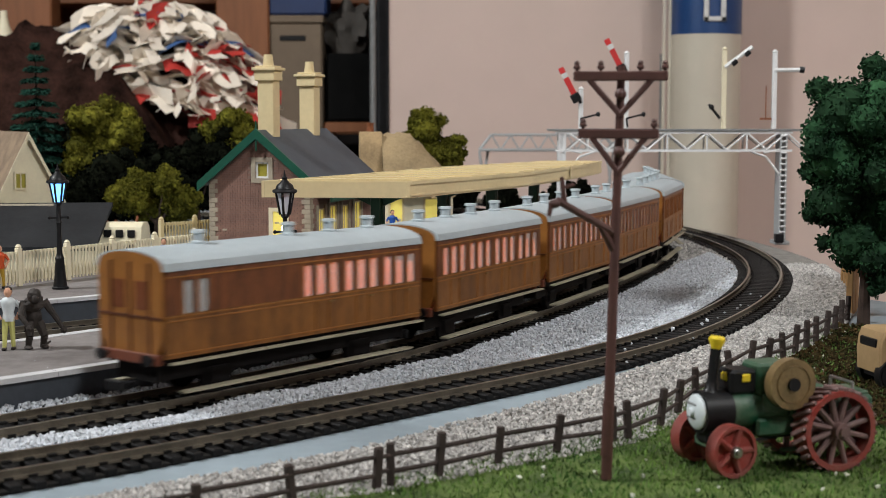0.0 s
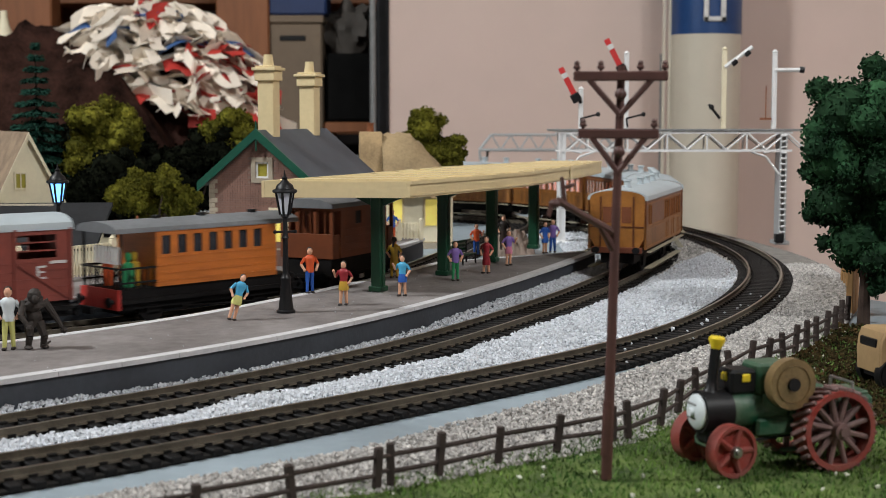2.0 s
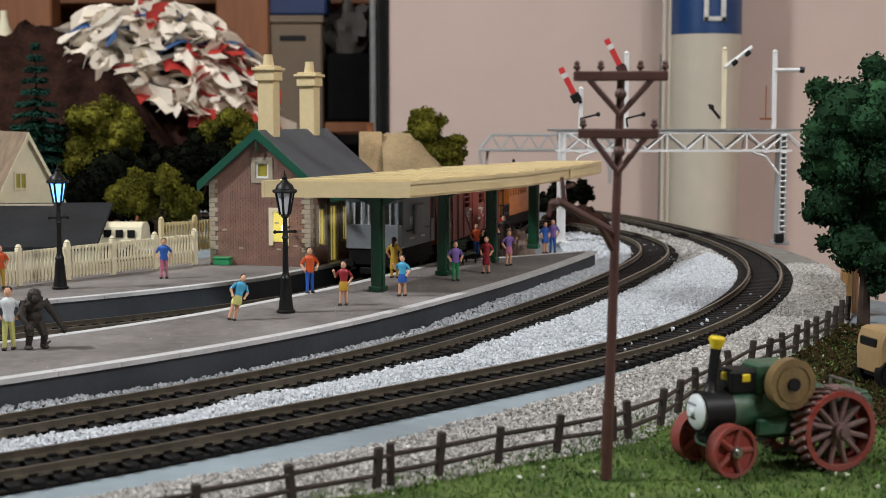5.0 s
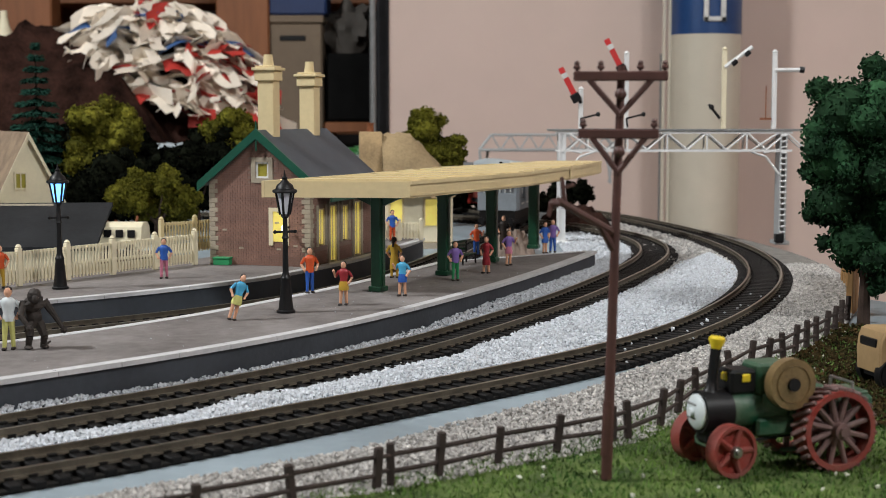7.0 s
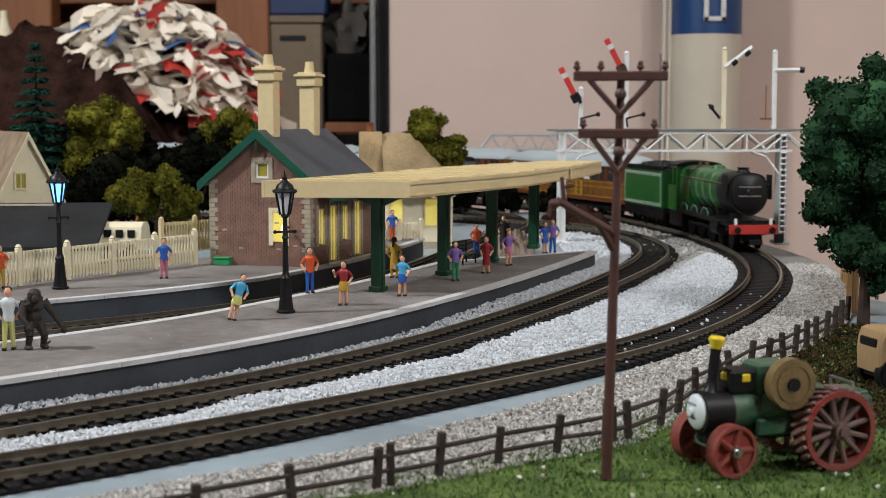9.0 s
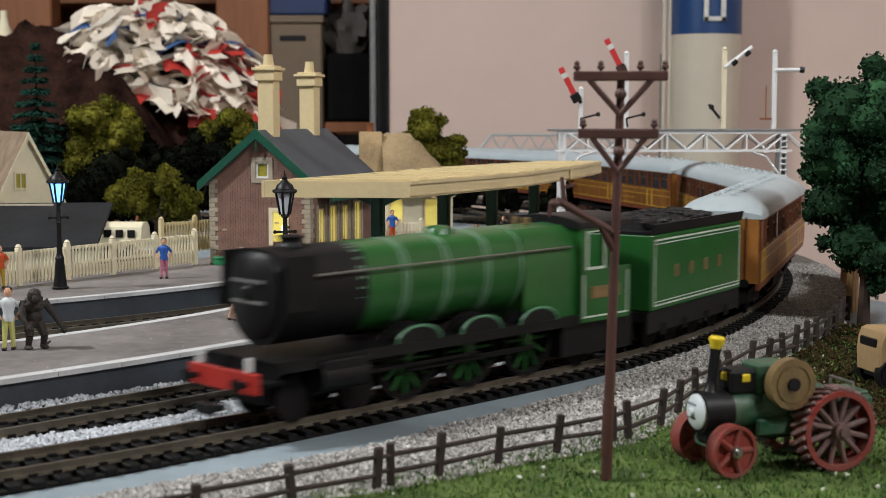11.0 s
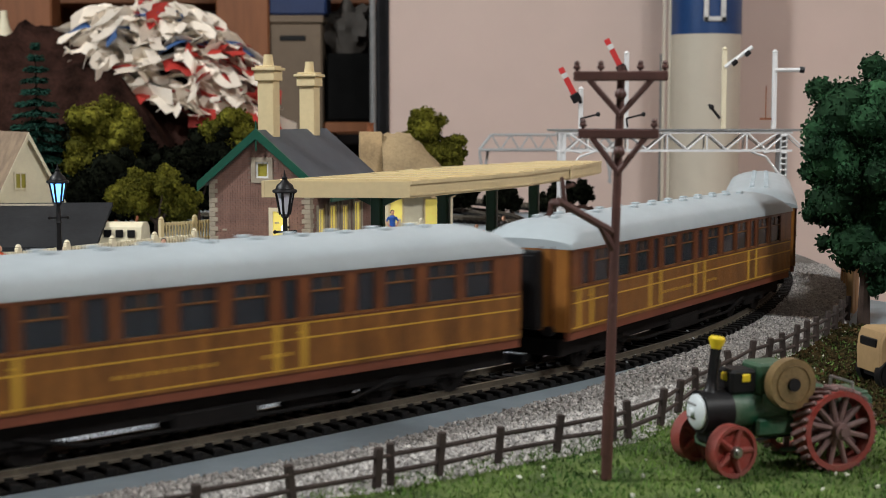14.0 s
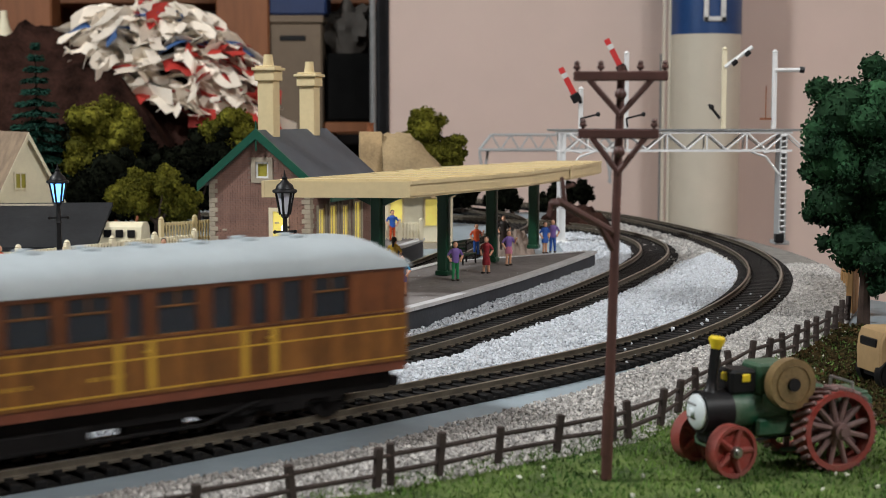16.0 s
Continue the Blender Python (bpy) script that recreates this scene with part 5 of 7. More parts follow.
    part("print_mark", Shape().box(-14, -6, -57.5, -55, 226, 262, 1).box(-14, 20, -57.5, -55, 226, 233, 1).box(12, 20, -57.5, -55, 226, 270, 1).box(-14, 0, -57.5, -55, 285, 330, 1), WHITE_MARK, r, "white print on the label")
    place(r, 408, 2215)
    r = thing("hanging_cable", "thin grey cable hanging along the wall", "cable")
    part("cable", Shape().rod((0, 0, -300), (0, 0, 180), 2.4, n=8), GREY_METAL, r)
    place(r, 342, 2230)


clutter()


# ---- lineside ----
def bank_white(u, s):
    return 1.1 * math.sin(math.pi * min(1, max(0, u)))


def bed(name, label, line, s0, s1, lo, hi, z, m):
    n = int((s1 - s0) / 8)
    st = np.linspace(s0, s1, n)
    g = lambda o, s: o(s) if callable(o) else o
    sh = Shape().strip([line.at(s, g(hi, s)) for s in st], [line.at(s, g(lo, s)) for s in st], GROUND, z)
    tagged(part(name, sh, m, soft=False), label, "ground", kind="structure")


six_lo = lambda s: float(np.interp(s, (0, 560, 620, 690), (15.5, 15.5, 14.5, 20)))
six_hi = lambda s: float(np.interp(s, (-100, 0, 50, 80, 105, 128, 142, 156, 175, 210, 240, 275, 340, 420, 540, 636, 692), (40, 38, 36, 31, 32, 41, 45, 39, 41, 48, 46, 58, 66, 67, 62, 48, 26)))
bed("ballast_bed", "bed of fine white ballast between the tracks", OUTER, -100, 690, six_lo, lambda s: six_hi(s) - 1.5, GROUND + 0.7, BED_WHITE)
stones("white_ballast", "loose white ballast stones between the two tracks", OUTER, -100, 690, six_lo, six_hi, 30000, 0.85, STONE_WHITE, GROUND + 1.0, bank_white, 1)
bed("platform_ballast_bed", "bed of white ballast along the platform foot", INNER, -200, 640, 14.5, 24.4, GROUND + 1.0, BED_WHITE)
stones("platform_ballast", "white ballast stones heaped along the platform foot", INNER, -200, 660, 13.8, lambda s: float(np.interp(s, (0, 480, 500, 660), (24, 24, 30, 30))), 12000, 0.85, STONE_WHITE, GROUND + 0.8, lambda u, s: u * float(np.interp(s, (0, 20, 60, 230, 285, 430, 520), (2.6, 2.4, 1.2, 1.2, 3.6, 3.8, 1.5))), 2)
stones("inner_ballast", "white ballast inside the far curve", INNER, 480, 760, 14, 60, 3000, 1.4, STONE_WHITE, GROUND + 0.6, None, 6)
grav_lo = lambda s: -float(np.interp(s, (-100, 60, 120, 155, 220, 255, 300, 480), (29, 31, 36, 32, 28, 19.5, 16.5, 15)))
grav_hi = lambda s: -float(np.interp(s, (-100, 60, 90, 178, 236, 300, 460, 564, 694, 790, 1000), (58, 62, 74, 86, 68, 59, 50, 43, 38, 32, 26)))
bed("gravel_bed", "bed of grey granite gravel beside the outer track", OUTER, -160, 1050, grav_hi, lambda s: grav_lo(s) - 1.5, GROUND + 0.5, BED_GREY)
stones("grey_gravel", "loose grey granite gravel beside the outer track", OUTER, -150, 640, grav_hi, grav_lo, 46000, 0.82, STONE_GREY, GROUND + 0.5, lambda u, s: 0.5 * math.sin(math.pi * u), 3)
stones("far_gravel", "grey gravel on the far side of the curve", OUTER, 520, 1000, 14, 60, 5000, 1.5, STONE_GREY, GROUND, None, 4)
stones("stray_stones", "stray white stones fallen between the rails", OUTER, 250, 480, -14, 7, 26, 1.0, STONE_WHITE, GROUND + 2.4, None, 9)

stones("platform_specks", "tiny pale grit specks on the platform surface", INNER, -60, 440, 32, 84, 60, 0.32, STONE_WHITE, PLAT_Z, None, 14)

# grass outside the gravel
g_lo = lambda s: -float(np.interp(s, (-250, 20, 70, 93, 178, 236, 290, 400), (60, 61, 63, 65, 73, 55, 47, 46)))
g_hi = lambda s: g_lo(s) - float(np.interp(s, (-250, -40, 120, 260, 400), (170, 160, 130, 120, 110)))
bed("turf", "green turf mat at the front of the layout", OUTER, -240, 400, g_hi, g_lo, GROUND + 1.0, TURF)


def grass(name, label, count, seed, dry):
    rng = np.random.default_rng(seed)
    v, f = [], []
    for i in range(count):
        s = -240 + 640 * rng.random()
        a, b = g_lo(s), g_hi(s)
        u = rng.random()
        x, y = OUTER.at(s, a + (b - a) * u)
        h = 0.7 + 1.3 * rng.random()
        t = rng.uniform(0, 6.283)
        dx, dy = 0.28 * math.cos(t), 0.28 * math.sin(t)
        lx, ly = rng.normal(0, 0.7, 2)
        z = GROUND + 0.9
        v += [(x - dx, y - dy, z), (x + dx, y + dy, z), (x + lx, y + ly, z + h)]
        f.append((3 * i, 3 * i + 1, 3 * i + 2))
    sh = Shape()
    sh.v, sh.f, sh.m = v, f, [0] * len(f)
    tagged(part(name, sh, dry, soft=False), label, "grass", kind="stuff")


grass("grass_tufts", "short green static grass fibres", 60000, 21, BLADE)
stones("white_flowers", "tiny white flower specks scattered in the grass", OUTER, -200, 380, g_hi, g_lo, 300, 0.75, DAISY, GROUND + 1.6, None, 5)


# dark flakes make the turf darker towards the tree
stones("leaf_litter", "dark brown and green flakes strewn under the tree", OUTER, 235, 400, lambda s: g_hi(s) + 10, lambda s: g_lo(s) - float(np.interp(s, (235, 290, 400), (34, 10, 4))), 9000, 0.9, DARK_FLAKE, GROUND + 1.5, None, 12)


def wooden_fence():
    r = root("rustic_fence", "dark brown rustic post and rail fence", "fence")
    rng = random.Random(4)
    st = [20, 46, 70, 93, 97, 111, 130, 150, 171, 177, 196, 214, 234, 250, 264, 284, 298, 312, 324, 337, 350, 366, 382, 398, 414]
    prev = None
    for k, s in enumerate(st):
        o = -float(np.interp(s, (20, 70, 93, 130, 178, 195, 236, 284, 420), (70, 71, 72, 76, 82, 79, 63, 54, 52)))
        x, y = OUTER.at(s, o)
        h = rng.uniform(9.6, 11.4)
        p = part("post", Shape().box(-1.05, 1.05, -0.9, 0.9, 0, h, 0.3), FENCE_WOOD, r)
        p.matrix_basis = pose(x / 1000, y / 1000, GROUND / 1000 + 0.0015, rng.uniform(-5, 5), rng.uniform(-7, 7), rng.uniform(0, 40))
        if prev:
            for z in (3.4, 7.6):
                part("rail", Shape().rod((*prev, GROUND + 1.5 + z + rng.uniform(-0.5, 0.5)), (x, y, GROUND + 1.5 + z + rng.uniform(-0.5, 0.5)), 0.75, 0.6, 6), FENCE_WOOD, r)
        prev = (x, y)


wooden_fence()


def telegraph_pole():
    r = root("telegraph_pole", "brown plastic telegraph pole with two crossarms and insulators", "pole")
    H = 103.0
    part("shaft", Shape().rod((0, 0, 0), (2.6, 0, H), 1.4, 0.95, 12).rod((0.0, 0, 6), (0.4, 0, 20), 1.6, 1.45, 10), POLE_BROWN, r)
    for z, w, a0 in ((100.5, 11.4, 6), (86.5, 9.8, 4)):
        x = 2.5 * z / H
        arm = part("crossarm", Shape().box(x - w, x + w, -2.4, -1.0, z - 1.3, z + 1.1, 0.3), POLE_BROWN, r)
        arm.matrix_basis = Matrix.Rotation(radians(-10), 4, "Z")
        br = Shape()
        for d in (-1, 1):
            br.rod((x, -1.6, z - 9.5), (x + d * w * 0.66, -1.6, z - 1), 0.75, n=7)
        part("brace", br, POLE_BROWN, r).matrix_basis = Matrix.Rotation(radians(-10), 4, "Z")
        ins = (-0.93, -0.42, 0.42, 0.93) if z > 90 else (-0.88, 0.88)
        for q in ins:
            i_ = part("insulator", Shape().lathe([(0.35, 0.8), (0.35, 1.4), (0.9, 1.7), (0.95, 2.2), (0.55, 2.6), (0.75, 3.0), (0.4, 3.6)], 9, Matrix.Translation((x + q * w, -1.7, z))), POLE_BROWN, arm)
    part("boss", Shape().ball((2.2, -2.0, 96), 1.5, 9).ball((2.0, -2.0, 82), 1.5, 9), POLE_BROWN, r)
    part("stay_arm", Shape().rod((1.2, 0, 62), (-13.5, -6, 70.5), 1.0, 0.9, 8).rod((1.2, 0, 58), (-2.5, -1.5, 64), 1.2, 0.7, 8).ball((-14.0, -6.2, 69.6), 1.3, 10, 0, (1.2, 1, 0.9)).rod((-14.6, -6.4, 70.2), (-15.4, -6.6, 66.6), 0.7, 0.5, 7).rod((-11.5, -5, 69.4), (-12.2, -5, 76), 0.75, 0.5, 7).rod((-11.8, -5, 73.4), (-9.0, -5, 74.2), 0.6, 0.4, 7), POLE_BROWN, r, "bracket arm with a lamp knob")
    place(r, 41, 347.6, GROUND + 1.5)


telegraph_pole()


# ---- traction engine ----
def spoked(radius, width, spokes, hub):
    n, ri, w = 32, radius * 0.86, width / 2
    ring = [(radius, -w), (radius, w), (ri, w), (ri, -w)]
    v = [(q * math.cos(2 * math.pi * i / n), y, q * math.sin(2 * math.pi * i / n)) for i in range(n) for q, y in ring]
    f = [(4 * i + k, 4 * i + (k + 1) % 4, 4 * ((i + 1) % n) + (k + 1) % 4, 4 * ((i + 1) % n) + k) for i in range(n) for k in range(4)]
    rim = Shape().add(v, f)
    bars = []
    for i in range(spokes):
        t = 2 * math.pi * i / spokes
        y = width * (0.30 if i % 2 else -0.30)
        bars.append(Shape().rod((0, y * 0.6, 0), (radius * 0.88 * math.cos(t), y, radius * 0.88 * math.sin(t)), 0.95 if radius > 8 else 1.15, 0.7, 7))
    hb = Shape().rod((0, -w - 0.9, 0), (0, w + 0.9, 0), hub, n=14).rod((0, -w - 1.7, 0), (0, w + 1.7, 0), hub * 0.55, n=10)
    return rim, bars, hb


def traction_engine():
    r = root("traction_engine", "worn green toy traction engine with red wheels on the grass", "toy vehicle")
    # local x forwards, y to its left
    def wheel(x, y, rad, w, n, cleats, hub, turn=0):
        rim, bars, hb = spoked(rad, w, n, hub)
        wh = part("wheel", rim, ENGINE_RED, r, "worn red wheel rim")
        for b in bars:
            part("spoke", b, SPOKE if cleats else ENGINE_RED, wh)
        part("hub", hb, SPOKE if hub > 1.6 else STEEL, wh)
        if cleats:
            bar = mesh_of("cleat", Shape().box(-0.1, 0.8, -w / 2, w / 2, -0.5, 0.5, 0.1), SPOKE)
            for i in range(cleats):
                c = new("cleat", bar)
                c.parent = wh
                c.matrix_basis = Matrix.Rotation(-2 * math.pi * i / cleats, 4, "Y") @ Matrix.Translation((rad / 1000, 0, 0)) @ Matrix.Rotation(0.45, 4, "X")
        wh.matrix_basis = pose(x / 1000, y / 1000, rad / 1000, 0, 0, turn)
    for sd in (-1, 1):
        wheel(-1, sd * 10.2, 10.4, 6.4, 24, 28, 2.2)
        wheel(28.5, sd * 9.2, 6.7, 3.8, 10, 0, 1.5, 8)
        part("wheel_disc", Shape().rod((28.5, sd * 9.2 - 0.5, 6.7), (28.5, sd * 9.2 + 0.5, 6.7), 6.0, n=24), ENGINE_RED, r, "worn red inner disc of the wheel")
    part("front_axle", Shape().rod((28.5, -7, 6.4), (28.5, 7, 6.4), 1.0).box(26, 31, -5.5, 5.5, 5.4, 8.6, 0.6), ENGINE_GREEN, r)
    part("boiler", Shape().rod((7, 0, 15.2), (28, 0, 15.2), 5.3, n=20), ENGINE_GREEN, r)
    part("smokebox", Shape().rod((25, 0, 15.2), (33, 0, 15.2), 5.5, n=20).box(25.5, 32, -3, 3, 7, 11, 0.6), BLACK, r)
    d = part("smokebox_door", Shape().lathe([(4.6, 0), (4.6, 0.6), (3.9, 1.2), (1.2, 1.7), (1.0, 2.6)], 18, Matrix.Translation((33, 0, 15.2)) @ Matrix.Rotation(math.pi / 2, 4, "Y")), SHIRT_WHITE, r, "worn silver-white smokebox door")
    for z in (16.9, 13.4):
        part("hinge", Shape().box(34.0, 34.7, -3.2, 1.6, z, z + 0.6, 0.15), GREY_METAL, d)
    ch = part("chimney", Shape().lathe([(2.3, 0), (1.6, 1.0), (1.25, 3.4), (1.35, 10.6), (1.45, 11.4)], 14, Matrix.Translation((29.5, 0, 20)) @ Matrix.Rotation(radians(-7), 4, "Y")), BLACK, r)
    part("chimney_cap", Shape().lathe([(1.3, 11.2), (1.5, 12.0), (2.1, 13.4), (2.2, 14.0), (1.7, 14.6), (0.8, 14.7)], 14, Matrix.Translation((29.5, 0, 20)) @ Matrix.Rotation(radians(-7), 4, "Y")), YELLOW, ch, "bright yellow chimney cap")
    part("cylinder_block", Shape().box(18, 25.5, -3.8, 3.8, 19.6, 26, 0.8), BLACK, r)
    part("maker_plate", Shape().box(20.2, 22.6, 3.7, 4.3, 22.8, 25.0, 0.5).box(24.9, 25.9, -1.4, 1.4, 22.8, 25.2, 0.5), YELLOW, r, "yellow plate")
    part("motion_cover", Shape().box(8.5, 18.2, -4.2, 4.2, 19, 27.4, 0.8), ENGINE_GREEN, r)
    part("firebox", Shape().box(-3, 9.5, -5.6, 5.6, 8.4, 20.6, 1.0), ENGINE_GREEN, r)
    part("tender", Shape().box(-16, -3, -6.2, 6.2, 6.6, 17.6, 1.0).box(-15, -4, -5.2, 5.2, 17.4, 18.6, 0.4), ENGINE_GREEN, r)
    fw = part("flywheel", Shape().rod((11, 9.6, 22.6), (11, 6.4, 22.6), 6.6, n=36).rod((11, 7.0, 22.6), (11, 0, 22.6), 0.8), BRASS, r, "dull brass flywheel")
    part("flywheel_hub", Shape().rod((11, 10.3, 22.6), (11, 9.3, 22.6), 1.7, n=14), BLACK, fw)
    part("flywheel_ring", Shape().lathe([(4.6, 0), (4.8, 0.5), (5.0, 0)], 24, Matrix.Translation((11, 9.4, 22.6)) @ Matrix.Rotation(-math.pi / 2, 4, "X")), BRASS, fw)
    part("belly_tank", Shape().box(7, 19, -6.0, 6.0, 8.6, 13.4, 0.7), ENGINE_GREEN, r)
    part("cylinder_cover", Shape().box(9.5, 17.2, 4.1, 5.4, 14.5, 19.6, 0.5), ENGINE_GREEN, r)
    part("ladder_step", Shape().box(4, 12, 5.2, 7.4, 4.6, 5.4, 0.2).box(4, 7, 5.4, 6.4, 4, 9), ENGINE_GREEN, r)
    part("steering_chain", Shape().rod((27, -5, 7.5), (3, -4, 8.5), 0.4).rod((27, 5, 7.5), (3, 4, 8.5), 0.4), BLACK, r)
    part("fire_door_rail", Shape().rod((-10, -5, 18.6), (-10, -5, 21), 0.4).rod((-10, 5, 18.6), (-10, 5, 21), 0.4).rod((-10, -5, 21), (-10, 5, 21), 0.4), STEEL, r)
    place(r, 96.7, 368, GROUND + 1.4, 199)


traction_engine()


def lorry():
    r = root("tan_lorry", "small tan toy lorry parked on the grass", "toy vehicle")
    side = [(0.4, 5), (12.6, 5), (13, 6), (13, 18.2), (12.2, 19.4), (3.4, 19.6), (1.6, 18.8), (0.6, 16.4), (0, 12.0)]
    n = len(side)
    rows = ((-8.0, 0.9), (-7.4, 1.0), (7.4, 1.0), (8.0, 0.9))
    v = [(6.5 + (x - 6.5) * k, y, 12 + (z - 12) * k) for y, k in rows for x, z in side]
    f = [(k * n + i, k * n + (i + 1) % n, (k + 1) * n + (i + 1) % n, (k + 1) * n + i) for k in range(3) for i in range(n)]
    part("cab", Shape().add(v, f + [tuple(range(n)), tuple(range(3 * n, 4 * n))[::-1]]), TAN, r)
    part("window", Shape().prism([(-8.15, 13.6), (-7.0, 13.6), (-7.0, 16.6), (-8.15, 16.6)], 4.6, 10.4), BLACK, r, "dark side window", soft=False)
    part("windscreen", Shape().box(-0.1, 1.2, -5.4, 5.4, 13.4, 16.4, 0.3), BLACK, r, "dark windscreen", soft=False)
    part("mudguard", Shape().lathe([(5.4, -1.8), (5.6, 0), (5.4, 1.8), (4.7, 1.8), (4.7, -1.8)], 20, Matrix.Translation((5, -7.0, 4.4)) @ Matrix.Rotation(math.pi / 2, 4, "X")), BLACK, r)
    part("body", Shape().box(13.8, 44, -8.5, 8.5, 6, 18, 1.2), TAN, r)
    part("chassis", Shape().box(1, 43, -4, 4, 3.4, 6), BLACK, r)
    for x in (5, 34):
        for y in (-7.4, 7.4):
            w = part("wheel", Shape().rod((x, y - 1.6, 4.4), (x, y + 1.6, 4.4), 4.4, n=18), BLACK, r)
            part("hub", Shape().rod((x, y - 1.9, 4.4), (x, y + 1.9, 4.4), 1.2, n=10), STEEL, w)
    place(r, 143.5, 472, GROUND + 1.2, 12)


lorry()


# ---- plank fence at the board's edge ----
r_ = root("plank_screen", "upright sawn timber planks at the edge of the baseboard", "plank fence")
for k in range(12):
    s = 440 + k * 11
    x, y = OUTER.at(s, -float(np.interp(s, (455, 564, 600), (50, 42, 41))))
    p = part("plank", Shape().box(-5, 5, -1.5, 1.5, 0, 34 + 5 * math.sin(k * 2.1), 0.4), PLANK, r_)
    p.matrix_basis = pose(x / 1000, y / 1000, GROUND / 1000, 0, 0, math.degrees(OUTER.heading(s)))


# ---- signal gantry ----
def gantry():
    r = root("signal_gantry", "white lattice signal gantry across the tracks", "gantry")
    x0, x1, y = 74.0, 252.0, 0.0
    part("walkway", Shape().box(x0, x1, -8, 8, 80.2, 81.6, 0.2), GREY_METAL, r, "grey walkway deck")
    lat = Shape()
    for yy in (-6.5, 6.5):
        lat.box(x0 + 6, x1 - 6, yy - 0.6, yy + 0.6, 78.4, 80.2).box(x0 + 6, x1 - 6, yy - 0.6, yy + 0.6, 65.6, 67.2)
    part("chord", lat, WHITE, r, soft=False)
    k = 0
    x = x0 + 14
    while x < x1 - 20:
        b = Shape()
        for yy in (-6.5, 6.5):
            b.rod((x, yy, 67), (x + 14, yy, 79), 0.7, n=6).rod((x + 28, yy, 67), (x + 14, yy, 79), 0.7, n=6).rod((x + 14, yy, 67), (x + 14, yy, 79), 0.6, n=6)
        part("lattice_brace", b, WHITE, r)
        x += 28
    for px, full in ((84.0, True), (240.0, True)):
        leg = part("leg", Shape().box(px - 2.6, px - 1.4, -7, 7, 0, 80).box(px + 1.4, px + 2.6, -7, 7, 0, 80).box(px - 5, px + 5, -9, 9, 0, 2.6, 0.4), WHITE if px < 100 else STRUT_GREY, r, soft=False)
        if px < 100:
            part("web", Shape().box(px - 1.4, px + 1.4, -6.2, 6.2, 2.6, 78.3), WHITE, leg, soft=False)
        else:
            for z in range(5, 79, 4):
                part("ladder_rung", Shape().rod((px - 2, -7.2, z), (px + 2, -7.2, z), 0.6, n=6), WHITE, leg)
        sgn = 1 if px < 100 else -1
        part("knee_brace", Shape().rod((px + sgn * 3, -6.5, 50), (px + sgn * 12, -6.5, 62), 0.8).rod((px + sgn * 12, -6.5, 62), (px + sgn * 26, -6.5, 67), 0.8).rod((px + sgn * 3, -6.5, 67), (px + sgn * 14, -6.5, 65), 0.8).rod((px + sgn * 4, -6.5, 79), (px + sgn * 22, -6.5, 67), 0.7), WHITE, r)
    # posts, arms, weights
    for px, top, m, arm in ((97.5, 109, WHITE, 1), (129.5, 134, WHITE, 1), (198.5, 137, CREAM_PALE, 2), (234, 135, WHITE, 3)):
        p = part("signal_post", Shape().box(px - 1.6, px + 1.6, -1.6, 1.6, 81.6, top, 0.3).lathe([(1.8, top), (2.2, top + 0.8), (0.5, top + 2.5)], 8, Matrix.Translation((px, 0, 0))), m, r)
        if arm == 1:
            c = Vector((px - 5, -2.6, top - 8 if top > 120 else top - 3))
            rot = Matrix.Translation(c) @ Matrix.Rotation(radians(-28), 4, "Y")
            a = part("signal_arm", Shape().box(-2.0, 2.0, -0.4, 0.4, 0, 21, 0.2, at=rot), BRIGHT_RED, p, "raised red signal arm")
            part("arm_stripe", Shape().box(-2.1, 2.1, -0.7, -0.41, 13, 16.6, at=rot), WHITE_MARK, a, "white stripe", soft=False)
            part("spectacle", Shape().box(-3.4, 3.2, -0.9, 0.9, -6, 0.5, 0.5, at=rot).rod(tuple(c), (px, -1, c.z - 6), 1.2), BLACK, a)
            part("counterweight", Shape().rod((px, -2, 89), (px + 12, -2, 92), 0.7, n=6).ball((px + 12, -2, 92), 1.7, 8).rod((px, -2, 89), (px + 1, -2, 83), 0.6, n=6), BLACK, p)
        else:
            z = top - 8
            e = (px + 19, -2, z + 10) if arm == 2 else (px + 20, -2, z - 4)
            a = part("signal_arm", Shape().rod((px, -2, z - 4), e, 1.3, 1.6, 8), WHITE, p, "white back of a signal arm")
            if arm == 2:
                part("arm_band", Shape().rod((px + 14, -2, z + 4.4), (px + 17, -2, z + 7), 2.1, n=8).rod((px + 5, -2, z - 2), (px + 8, -2, z + 0.6), 2.2, n=8), BLACK, a)
                part("counterweight", Shape().rod((px - 3, -2, 89), (px - 11, -2, 99), 1.0, n=6).ball((px - 9, -2, 97), 2.0, 8), BLACK, p)
            else:
                part("arm_band", Shape().rod((px + 17, -2.4, z - 3.6), (px + 20.2, -2.4, z - 4.1), 2.2, n=8), BLACK, a)
                part("counterweight", Shape().rod((px - 6, -1, 89), (px - 6, -1, 112), 0.4, n=6).box(px - 10, px - 2, -2, 0, 88, 89.5), BROWN_MESS, p)
    b = part("relay_box", Shape().box(234, 240, -14, -8, 2, 8, 0.5), BLACK, r)
    place(r, 0, 1004, GROUND)
    r.matrix_basis = pose(0, 1.004, GROUND / 1000, 0, 0, 0)


gantry()


